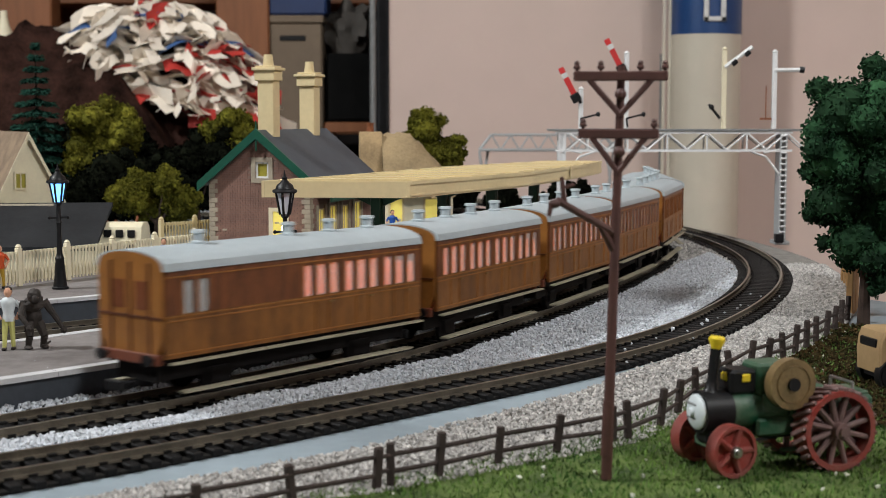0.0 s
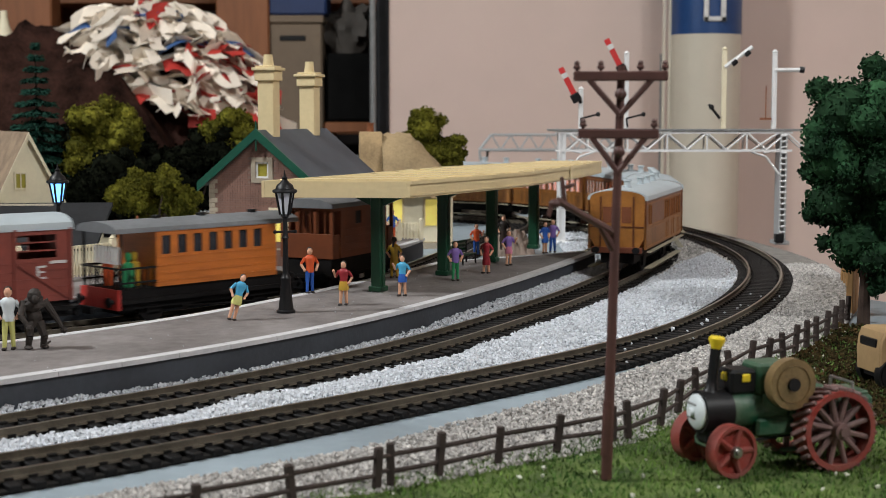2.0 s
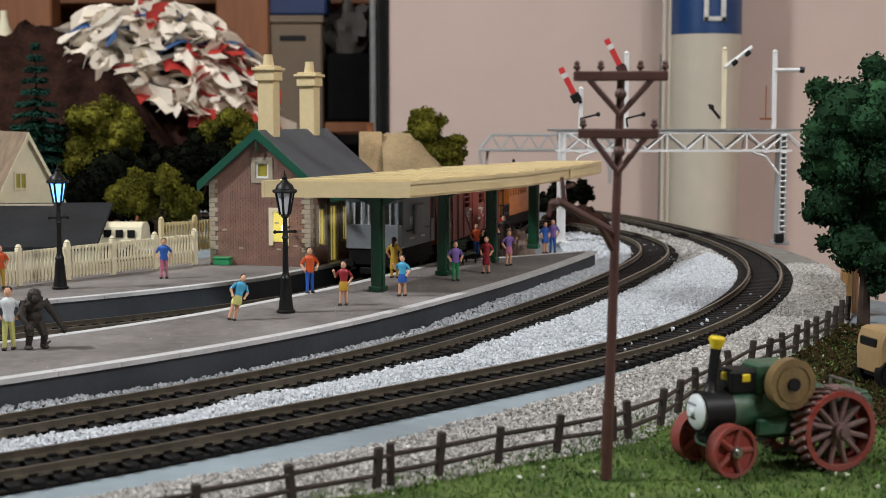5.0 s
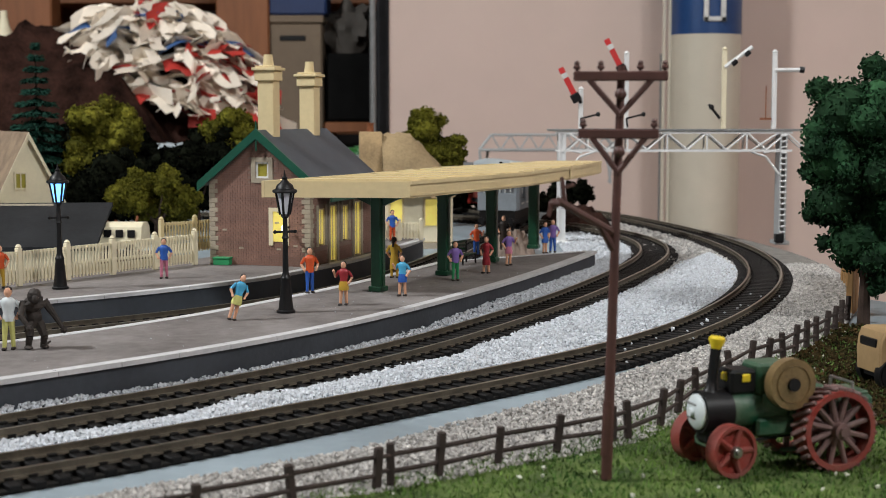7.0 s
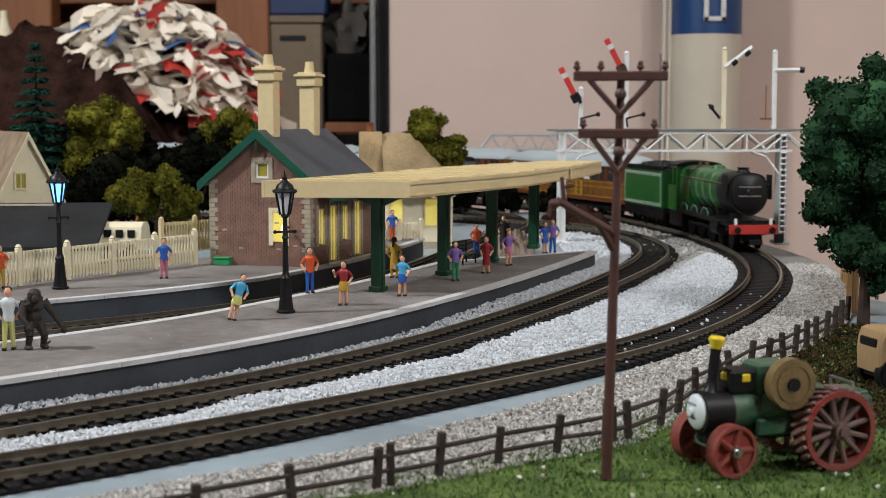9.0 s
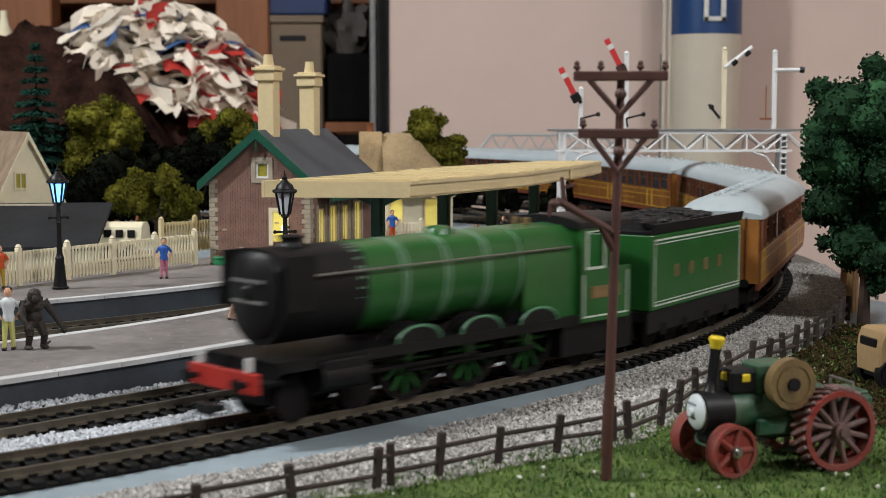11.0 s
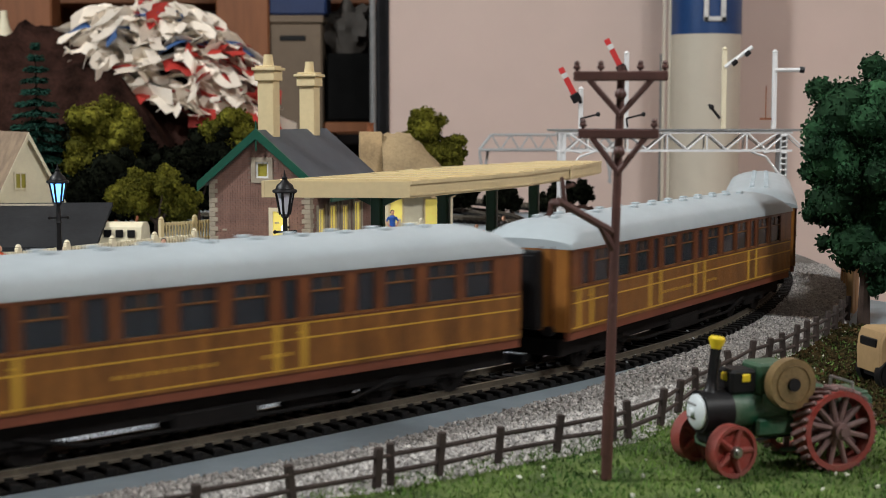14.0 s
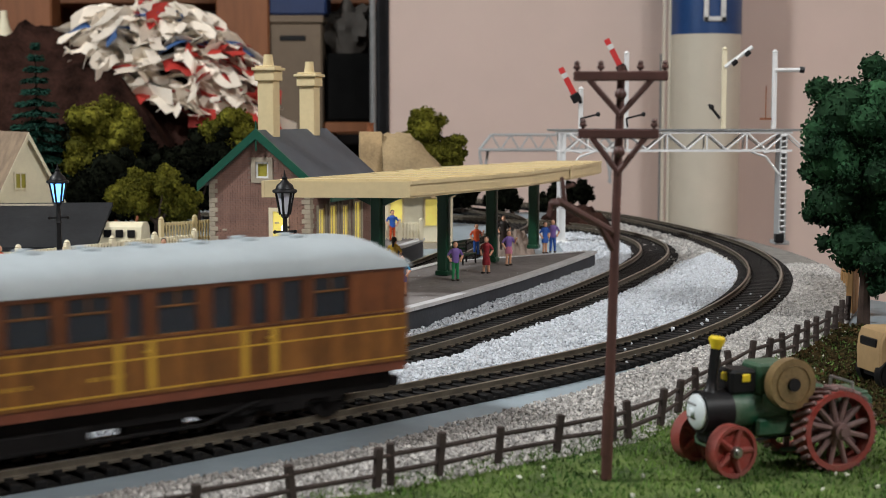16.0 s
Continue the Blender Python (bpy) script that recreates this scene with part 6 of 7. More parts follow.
def truss_bridge():
    r = root("girder_bridge", "pale grey girder footbridge far behind the canopy", "bridge")
    for yy in (-12, 12):
        part("girder", Shape().rod((0, yy, 64), (150, yy, 64), 1.6, n=6).rod((-16, yy, 44), (0, yy, 64), 1.6, n=6).rod((-16, yy, 44), (166, yy, 44), 1.6, n=6).rod((150, yy, 64), (166, yy, 44), 1.6, n=6), STRUT_GREY, r)
    for k in range(6):
        part("brace", Shape().rod((k * 25, -12, 64), (k * 25 + 12, -12, 44), 1.1, n=6).rod((k * 25 + 25, -12, 64), (k * 25 + 12, -12, 44), 1.1, n=6), STRUT_GREY, r)
    part("deck", Shape().box(-16, 166, -11, 11, 42, 44), STRUT_GREY, r)
    for x in (-10, 158):
        part("leg", Shape().rod((x, -10, 0), (x - 6, -10, 43), 1.8, n=6).rod((x, 10, 0), (x + 6, 10, 43), 1.8, n=6), STRUT_GREY, r)
    place(r, 64, 1880, GROUND + 0, 0)


truss_bridge()


# ---- rolling stock (local x forwards along the line, y to the left, z from the rail head) ----
def wheelset(r, x, rad, parent=None, m=None):
    for y in (-8.2, 8.2):
        part("wheel", Shape().rod((x, y - 1.2, rad), (x, y + 1.2, rad), rad, n=18).rod((x, y - math.copysign(1.0, -y), rad), (x, y + math.copysign(1.0, -y), rad), rad + 0.7, n=18), m or UNDER, parent or r)
    part("axle", Shape().rod((x, -8, rad), (x, 8, rad), 0.9, n=8), UNDER, parent or r)


def coupling(r, x, sd):
    part("coupling", Shape().box(min(x, x + sd * 7), max(x, x + sd * 7), -1.6, 1.6, 4.5, 6.2, 0.2).box(min(x + sd * 5.5, x + sd * 7.5), max(x + sd * 5.5, x + sd * 7.5), -4, 4, 4.2, 7.4, 0.2), BLACK, r)


def buffers(r, x, sd, z=9.5, w=11.0, m=None):
    for y in (-w, w):
        part("buffer", Shape().rod((x, y, z), (x + sd * 3.2, y, z), 0.9, n=8).rod((x + sd * 3.2, y, z), (x + sd * 4.0, y, z), 2.2, n=12), m or BLACK, r)


def roof_arc(half, eave, crown, n=9, lip=0.6):
    top = [(-(half + lip) * math.cos(math.pi * i / (n - 1)), eave + (crown - eave) * math.sin(math.pi * i / (n - 1)) ** 0.8) for i in range(n)]
    return [(half + lip, eave - 0.7), (-(half + lip), eave - 0.7)] + top


def panelled_side(L, half, z0, zw0, zw1, z1, openings, out, t=1.2):
    """A side wall along x with window openings cut through it."""
    y0, y1 = (half - t, half) if out > 0 else (-half, -half + t)
    s = Shape().box(0, L, y0, y1, z0, zw0).box(0, L, y0, y1, zw1, z1, mi=1)
    x = 0
    for a, b in openings:
        s.box(x, a, y0, y1, zw0, zw1, mi=1)
        x = b
    s.box(x, L, y0, y1, zw0, zw1, mi=1)
    return s


def bogie(r, x, wheel_r=6.2):
    b = part("bogie", Shape().box(x - 21, x + 21, 9.6, 11.4, 4.6, 8.6, 0.4).box(x - 21, x + 21, -11.4, -9.6, 4.6, 8.6, 0.4).box(x - 5, x + 5, -10, 10, 5, 8, 0.3).box(x - 6, x + 6, -12.4, 12.4, 3.4, 6.6, 0.5), UNDER, r)
    for d in (-15, 15):
        wheelset(r, x + d, wheel_r, b)
        part("axlebox", Shape().box(x + d - 2.2, x + d + 2.2, -12.6, -11, 4.2, 8.4, 0.4).box(x + d - 2.2, x + d + 2.2, 11, 12.6, 4.2, 8.4, 0.4), UNDER, b)


def domed_roof(L, half, eave, crown):
    """Curved roof that slopes down to the eaves at both ends."""
    st = [(-0.8, 0.30), (2.5, 0.58), (6, 0.80), (10, 0.94), (15, 1.0)]
    st = st + [(L - x, f) for x, f in reversed(st)]
    rings = [[(x, y, z) for y, z in roof_arc(half, eave, eave + (crown - eave) * f, 13)] for x, f in st]
    n = len(rings[0])
    faces = [(i * n + k, i * n + (k + 1) % n, (i + 1) * n + (k + 1) % n, (i + 1) * n + k) for i in range(len(rings) - 1) for k in range(n)]
    faces += [tuple(range(n)), tuple(range((len(rings) - 1) * n, len(rings) * n))[::-1]]
    return Shape().add([p for g in rings for p in g], faces)


def teak_coach(L, plan, label):
    """A long bogie coach. plan: (start, width, kind) of its windows along one side."""
    r = root("teak_coach", label, "railway coach", "coaches of the express train")
    half, z0, zw0, zw1, ze = 17.6, 9.0, 27.8, 41.2, 43.4
    op = [(a, a + w) for a, w, k in plan]
    for sd in (-1, 1):
        part("side_panel", panelled_side(L, half, z0, zw0, zw1, ze, op, sd), [TEAK, TEAK_UPPER], r, soft=False)
        yo = sd * half
        lin = Shape()
        for z in (20.4, 25.6):
            lin.box(1, L - 1, min(yo, yo + sd * 0.14), max(yo, yo + sd * 0.14), z, z + 0.55)
        lin.box(1, L - 1, min(yo, yo + sd * 0.12), max(yo, yo + sd * 0.12), 10.2, 10.75)
        for a, w, k in plan:
            if k == "door":
                for dx in (-3.2, w + 1.2):
                    lin.box(a + dx, a + dx + 2.0, min(yo, yo + sd * 0.12), max(yo, yo + sd * 0.12), 10.6, 25.6)
                lin.box(a + w + 0.2, a + w + 1.3, min(yo, yo + sd * 0.5), max(yo, yo + sd * 0.5), 22.4, 23.2)
        bars = Shape()
        for k, wd in enumerate((1.3, 0.9, 1.1, 0.8, 1.2, 1.0, 0.9, 1.3, 0.8, 1.1, 1.0, 0.9, 1.2, 0.8, 1.1, 1.3)):
            q = L * 0.33 + k * 2.7 + (14 if k > 11 else 0)
            bars.box(q, q + wd, min(yo, yo + sd * 0.14), max(yo, yo + sd * 0.14), 15.2, 16.5)
        part("lettering", bars, LINING, r, "small pale lettering, unreadable", soft=False)
        part("gold_lining", lin, LINING, r, "yellow lining", soft=False)
        bead = Shape().box(0.5, L - 0.5, min(yo, yo + sd * 0.35), max(yo, yo + sd * 0.35), 26.4, 27.1).box(0.5, L - 0.5, min(yo, yo + sd * 0.35), max(yo, yo + sd * 0.35), 41.9, 42.4)
        for a, w, k in plan:
            bead.box(a - 1.0, a - 0.5, min(yo, yo + sd * 0.3), max(yo, yo + sd * 0.3), 27.1, 41.9).box(a + w + 0.5, a + w + 1.0, min(yo, yo + sd * 0.3), max(yo, yo + sd * 0.3), 27.1, 41.9)
        part("beading", bead, TEAK_DARK, r, soft=False)
        for a, w, k in plan:
            if k == "door":
                part("door_hood", Shape().box(a - 1.6, a + w + 1.6, min(yo - sd * 0.8, yo + sd * 0.5), max(yo - sd * 0.8, yo + sd * 0.5), 41.9, 43.2, 0.2), DOOR_RED, r, "reddish door ventilator hood")
                part("door_panel", Shape().box(a - 1.2, a, min(yo, yo + sd * 0.2), max(yo, yo + sd * 0.2), 27.2, 41.8).box(a + w, a + w + 1.2, min(yo, yo + sd * 0.2), max(yo, yo + sd * 0.2), 27.2, 41.8), DOOR_RED, r, "reddish-brown door frame", soft=False)
        for a, w, k in plan:
            yi = sd * (half - 0.75)
            m = BLIND if k == "blind" else GLASS_DARK
            g = part("window", Shape().box(a, a + w, min(yi, yi + sd * 0.3), max(yi, yi + sd * 0.3), zw0, zw1), m, r, "white blind" if k == "blind" else "", soft=False)
            g.visible_shadow = k == "blind"
            if k == "wide":
                part("ventilator_bar", Shape().box(a, a + w, min(yi, yi + sd * 0.6), max(yi, yi + sd * 0.6), 36.2, 36.8).box(a + w / 2 - 0.25, a + w / 2 + 0.25, min(yi, yi + sd * 0.6), max(yi, yi + sd * 0.6), 36.8, zw1), TEAK, g, soft=False)
    for x, sx in ((0, 1), (L, -1)):
        a, b = (0, 1.4) if sx > 0 else (L - 1.4, L)
        e = part("end_panel", Shape().prism([(y, z) for y, z in roof_arc(half - 0.9, ze, 45.6, 13, 0)][2:] + [(half - 1.25, z0), (-half + 1.25, z0)], a - 0.7 if sx > 0 else a + 0.02, b - 0.02 if sx > 0 else b + 0.7), TEAK_END, r, "varnished teak end", soft=False)
        ln = Shape()
        for q in (-11, -6.5, 6.5, 11):
            ln.box(min(x, x - sx * 1.0), max(x, x - sx * 1.0), q - 0.3, q + 0.3, z0, 43.6)
        part("end_batten", ln, TEAK_DARK, e, soft=False)
        part("gangway", Shape().box(min(x, x - sx * 4.2), max(x, x - sx * 4.2), -7.2, 7.2, 9.5, 42, 0.6).box(min(x - sx * 4.2, x - sx * 4.8), max(x - sx * 4.2, x - sx * 4.8), -5.4, 5.4, 11, 40, 0.2), BLACK, r, "black corridor gangway")
        coupling(r, x, -sx)
        buffers(r, x, -sx)
    part("roof", domed_roof(L, half, ze, 52.2), ROOF_WHITE, r, "white curved roof")
    for k in range(int(L / 16) - 1):
        x = 15 + k * 16
        part("roof_vent", Shape().box(x - 1.8, x + 1.8, -4.6, -2.2, 51.2, 53.0, 0.3).box(x - 1.8, x + 1.8, 2.2, 4.6, 51.2, 53.0, 0.3), ROOF_WHITE, r)
    inside = Shape().box(3, L - 3, -5, -4.4, 11, 40)
    for k in range(int(L / 26)):
        inside.box(10 + k * 26, 11 + k * 26, -15.5, 14, 11, 40)
    part("partition", inside, TEAK_DARK, r, soft=False)
    st = Shape()
    for k in range(int(L / 26)):
        x = 11 + k * 26
        st.box(x + 0.4, x + 7, -15.5, 14, 11, 21, 0.8).box(x + 0.4, x + 2.4, -15.5, 14, 21, 30, 0.6).box(x + 16, x + 24, -15.5, 14, 11, 21, 0.8)
    part("seat", st, SEAT, r)
    part("floor_pan", Shape().box(1.4, L - 1.4, -half + 1.3, half - 1.3, z0, z0 + 1.5), UNDER, r, soft=False)
    part("solebar", Shape().box(0, L, -half + 0.6, -half + 2.2, 5.5, z0).box(0, L, half - 2.2, half - 0.6, 5.5, z0), SOLEBAR, r, "reddish-brown solebar", soft=False)
    part("truss_rod", Shape().rod((L * 0.3, -13, 3.6), (L * 0.7, -13, 3.6), 0.6).rod((L * 0.3, -13, 3.6), (L * 0.22, -13, 8), 0.6).rod((L * 0.7, -13, 3.6), (L * 0.78, -13, 8), 0.6).rod((L * 0.3, 13, 3.6), (L * 0.7, 13, 3.6), 0.6), UNDER, r)
    part("battery_box", Shape().box(L * 0.42, L * 0.55, -13.5, -4, 2.6, 8, 0.5).rod((L * 0.6, -8, 5), (L * 0.68, -8, 5), 2.6), UNDER, r)
    set_sill(r, 5.5, 12.2, 43.4)
    part("chassis", Shape().box(2, L - 2, -12.5, 12.5, 6.2, 12.0), UNDER, r, soft=False)
    bogie(r, 38)
    bogie(r, L - 38)
    return r


def set_sill(r, low, sill, eave):
    """Set the body's sill higher over the wheels; the eaves stay where they are."""
    for ob in [c for p in r.children for c in (p, *p.children)]:
        if ob.name.split(".")[0] in ("wheel", "axle", "coupling", "bogie_frame", "axlebox", "truss_rod", "battery_box"):
            continue
        for v in ob.data.vertices:
            z = v.co.z * 1000
            if low - 0.01 <= z < eave:
                v.co.z = (sill + (z - low) * (eave - sill) / (eave - low)) / 1000


def short_coach(L, n, label, brake=0.0, tail=False):
    """A four-wheeled teak coach with lit compartments."""
    r = root("short_teak_coach", label, "railway coach", "four-wheeled coaches on the inner track")
    half, z0, zw0, zw1, ze = 16.0, 8.6, 24.6, 37.0, 41.4
    op, kinds = [], []
    if brake:
        op += [(7, 11), (13, 17)]
        kinds += [0, 0]
    c = (L - brake - 4) / n
    for i in range(n):
        x = brake + 3 + i * c
        for f, w in ((0.08, 0.20), (0.38, 0.22), (0.70, 0.20)):
            op.append((x + c * f, x + c * (f + w)))
            kinds.append(1 if f == 0.38 else 2)
    for sd in (-1, 1):
        part("side_panel", panelled_side(L, half, z0, zw0, zw1, ze, op, sd), [TEAK, TEAK_UPPER], r, soft=False)
        yo = sd * half
        bd = Shape()
        for z in (22.0, 23.6, 38.2, 10.0):
            bd.box(0.3, L - 0.3, min(yo, yo + sd * 0.3), max(yo, yo + sd * 0.3), z, z + 0.5)
        for (a, b), k in zip(op, kinds):
            bd.box(a - 0.8, a - 0.4, min(yo, yo + sd * 0.3), max(yo, yo + sd * 0.3), 24.1, 38.2)
            if k == 1:
                bd.box(a - 1.2, a - 0.8, min(yo, yo + sd * 0.3), max(yo, yo + sd * 0.3), 10.5, 23).box(b + 0.8, b + 1.2, min(yo, yo + sd * 0.3), max(yo, yo + sd * 0.3), 10.5, 23)
        part("beading", bd, TEAK_END, r, "pale beading strips", soft=False)
        for a, b in op:
            yi = sd * (half - 0.7)
            g = part("window", Shape().box(a, b, min(yi, yi + sd * 0.25), max(yi, yi + sd * 0.25), zw0, zw1), GLASS_CLEAR, r, soft=False)
            g.visible_shadow = False
        hs = Shape()
        for (a, b), k in zip(op, kinds):
            if k == 1:
                hs.box(b + 1.6, b + 2.8, min(yo, yo + sd * 0.6), max(yo, yo + sd * 0.6), 21.0, 21.7)
        part("door_handle", hs, BRASS, r, soft=False)
        part("step_board", Shape().box(1, L - 1, min(yo, yo + sd * 2.2), max(yo, yo + sd * 2.2), 6.6, 7.3).box(6, L - 6, min(yo - sd * 2, yo + sd * 1.4), max(yo - sd * 2, yo + sd * 1.4), 3.4, 4.0), STEP, r, "pale wooden step board", soft=False)
    lit = Shape()
    for i in range(n):
        x = brake + 3 + i * c
        lit.box(x + 0.4, x + 2.0, -14.6, 14.6, 17.5, 33, 0.5).box(x + c - 2.4, x + c - 0.4, -14.6, 14.6, 17.5, 33, 0.5)
    part("compartment_back", lit, GLOW_RED, r, "warm glowing compartment wall")
    part("interior", Shape().box(brake + 3, L - 2, -2.0, 2.0, 17, 34), GLOW_RED, r, "warm glowing compartment wall", soft=False)
    for x, sx in ((0, 1), (L, -1)):
        a, b = (0, 1.3) if sx > 0 else (L - 1.3, L)
        prof = [(y, z) for y, z in roof_arc(half - 0.9, ze, 46.1, 13, 0)][2:] + [(half - 1.25, z0 + 7), (half - 4.5, z0), (-half + 4.5, z0), (-half + 1.25, z0 + 7)]
        e = part("end_panel", Shape().prism(prof, a - 0.6 if sx > 0 else a + 0.02, b - 0.02 if sx > 0 else b + 0.6), TEAK_END, r, "varnished teak end", soft=False)
        f = Shape()
        for q in (-9.0, 0.0, 9.0):
            f.box(min(x, x - sx * 0.95), max(x, x - sx * 0.95), q - 0.4, q + 0.4, z0 + 1, 43)
        f.box(min(x, x - sx * 0.95), max(x, x - sx * 0.95), -14.6, 14.6, 23, 23.8)
        part("end_beading", f, TEAK_DARK, e, soft=False)
        if tail and sx > 0:
            for q in (-5.2, 5.2):
                part("end_window", Shape().box(-0.8, 0.0, q - 2.6, q + 2.6, 26, 36.5), GLOW_DIM, e, "dim reddish end window", soft=False)
        part("headstock", Shape().box(min(x, x - sx * 1.4), max(x, x - sx * 1.4), -14, 14, 6, 10, 0.3), SOLEBAR, r)
        coupling(r, x, -sx)
        buffers(r, x, -sx, 8.2)
    part("roof", Shape().prism(roof_arc(half, ze, 46.6, 13), -0.4, L + 0.4), ROOF_WHITE, r, "white curved roof")
    for i in range(n):
        x = brake + 3 + (i + 0.5) * c
        part("roof_lamp", Shape().lathe([(2.6, 45.6), (2.6, 47.2), (1.9, 47.6), (1.9, 49.8), (2.6, 50.2), (2.3, 51.0)], 12, Matrix.Translation((x, 0, 0))), ROOF_WHITE, r)
    if brake:
        part("roof_lamp", Shape().lathe([(2.6, 45.6), (2.6, 47.2), (1.9, 47.6), (1.9, 49.8), (2.6, 50.2), (2.3, 51.0)], 12, Matrix.Translation((brake * 0.5, 0, 0))), ROOF_WHITE, r)
    part("underframe", Shape().box(1.4, L - 1.4, -half + 1.3, half - 1.3, z0, z0 + 1.4).box(0.5, L - 0.5, 9.6, 12, 5, z0).box(0.5, L - 0.5, -12, -9.6, 5, z0), UNDER, r, soft=False)
    set_sill(r, 5.0, 11.4, 41.4)
    part("chassis", Shape().box(1.5, L - 1.5, -9.2, 9.2, 6.5, 12.5), UNDER, r, soft=False)
    for x in (L * 0.22, L * 0.78):
        wheelset(r, x, 6.2)
        part("axle_guard", Shape().prism([(9.2, 3.6), (9.2, 8.6), (10.4, 8.6), (10.4, 3.6)], x - 4, x + 4).prism([(-10.4, 3.6), (-10.4, 8.6), (-9.2, 8.6), (-9.2, 3.6)], x - 4, x + 4), UNDER, r, soft=False)
    return r


def wagon_base(r, L, half=14.5, top=40.0, sill=16.0):
    """Set the body between its sill and its eaves, then add frame, wheels and buffers."""
    for ob in r.children:
        for v in ob.data.vertices:
            z = v.co.z * 1000
            if z > 10.1:
                v.co.z = (sill + (z - 10.2) * (top - sill) / 29.8 if z < 40 else z + top - 40) / 1000
    part("chassis", Shape().box(0.6, L - 0.6, -half + 1.2, half - 1.2, 8.0, sill - 0.1).box(4, L - 4, -7, 7, 3.5, 8.0), UNDER, r, soft=False)
    part("underframe", Shape().box(0, L, -half, half, 8.4, 10.2).box(1, L - 1, 9.4, 12, 5.6, 8.4).box(1, L - 1, -12, -9.4, 5.6, 8.4), UNDER, r, soft=False)
    for x in (L * 0.2, L * 0.8):
        wheelset(r, x, 6.2)
        part("axle_guard", Shape().box(x - 3.6, x + 3.6, -10.6, -9.3, 3.4, 8.6).box(x - 3.6, x + 3.6, 9.3, 10.6, 3.4, 8.6), UNDER, r, soft=False)
    part("brake_lever", Shape().rod((L * 0.35, -12.4, 5), (L * 0.75, -12.8, 3.4), 0.5), UNDER, r)
    for x, sd in ((0, -1), (L, 1)):
        coupling(r, x, sd)
        buffers(r, x, sd)


def cattle_van(L, label):
    r = root("cattle_van", label, "railway wagon", "red cattle vans of the goods train")
    half, z0, zo0, zo1, ze = 15.0, 10.2, 28.0, 37.5, 40.0
    openings = [(6.5, 23), (L - 23, L - 6.5)]
    for sd in (-1, 1):
        part("side_panel", panelled_side(L, half, z0, zo0, zo1, ze, openings, sd), [BAUXITE, BAUXITE], r, soft=False)
        yo = sd * half
        fr = Shape()
        for x in (0.2, 23.2, L / 2 - 0.6, L - 24.4, L - 1.4):
            fr.box(x, x + 1.2, min(yo, yo + sd * 0.8), max(yo, yo + sd * 0.8), z0, ze)
        for z in (12.6, 16.0, 19.4, 22.8, 26.2):
            fr.box(0.4, L - 0.4, min(yo, yo + sd * 0.25), max(yo, yo + sd * 0.25), z, z + 0.35)
        for a, b in ((2, 23), (L - 2, L - 23)):
            fr.rod((a, yo + sd * 0.3, 11), (b, yo + sd * 0.3, 26), 0.6, n=6)
        part("framing", fr, BAUXITE, r, soft=False)
        for a, b in openings:
            for z in (30.8, 34.2):
                part("opening_bar", Shape().box(a, b, min(yo - sd * 1.0, yo - sd * 0.4), max(yo - sd * 1.0, yo - sd * 0.4), z, z + 0.6), BAUXITE, r, soft=False)
        mk = Shape()
        y0, y1 = min(yo, yo + sd * 0.36), max(yo, yo + sd * 0.36)
        e = L - 15
        mk.box(e, e + 0.9, y0, y1, 19.6, 25).box(e + 0.9, e + 3.8, y0, y1, 24.2, 25).box(e + 0.9, e + 3.2, y0, y1, 22, 22.7).box(e + 0.9, e + 3.8, y0, y1, 19.6, 20.4)
        mk.box(3.5, 11, y0, y1, 18, 19).box(6, 13, y0, y1, 24.4, 25.6).box(14.5, 15.5, y0, y1, 19, 25).box(18.6, 19.6, y0, y1, 19, 25).rod((15, yo + sd * 0.15, 24.6), (19, yo + sd * 0.15, 19.4), 0.5, n=5).box(e + 5.5, e + 12.5, y0, y1, 25.6, 26.8)
        part("white_lettering", mk, WHITE_MARK, r, "white painted markings", soft=False)
    for x, sx in ((0, 1), (L, -1)):
        a, b = (0, 1.3) if sx > 0 else (L - 1.3, L)
        part("end_panel", Shape().prism([(y, z) for y, z in roof_arc(half - 1.25, ze, 44.5, 9, 0)][2:] + [(half - 1.25, z0), (-half + 1.25, z0)], a + 0.02, b - 0.02), BAUXITE, r, soft=False)
        for q in (-9.5, 9.5):
            part("end_post", Shape().box(min(x, x - sx * 0.9), max(x, x - sx * 0.9), q - 0.9, q + 0.9, z0, 42), BAUXITE, r, soft=False)
        for z in range(13, 40, 4):
            part("end_plank", Shape().box(min(x, x - sx * 0.25), max(x, x - sx * 0.25), -13.4, 13.4, z, z + 0.35), BAUXITE, r, soft=False)
    part("roof", Shape().prism(roof_arc(half, ze, 45.4, 11), -0.8, L + 0.8), ROOF_WHITE, r, "off-white curved roof")
    wagon_base(r, L, 14.5, 42.0, 12.6)
    return r


def van_body(L, x0, x1, half, z0, ze, windows, material, r, extra=None):
    for sd in (-1, 1):
        s = panelled_side(x1 - x0, half, z0, 29, 36.5, ze, [(a - x0, b - x0) for a, b in windows], sd)
        s.v = [(x + x0, y, z) for x, y, z in s.v]
        part("side_panel", s, [material, material], r, soft=False)
        for a, b in windows:
            yi = sd * (half - 0.7)
            part("window", Shape().box(a, b, min(yi, yi + sd * 0.3), max(yi, yi + sd * 0.3), 29, 36.5), BLACK, r, soft=False)
    for x in (x0, x1 - 1.2):
        part("cross_wall", Shape().box(x + 0.01, x + 1.19, -half + 1.25, half - 1.25, z0, ze), material, r, soft=False)


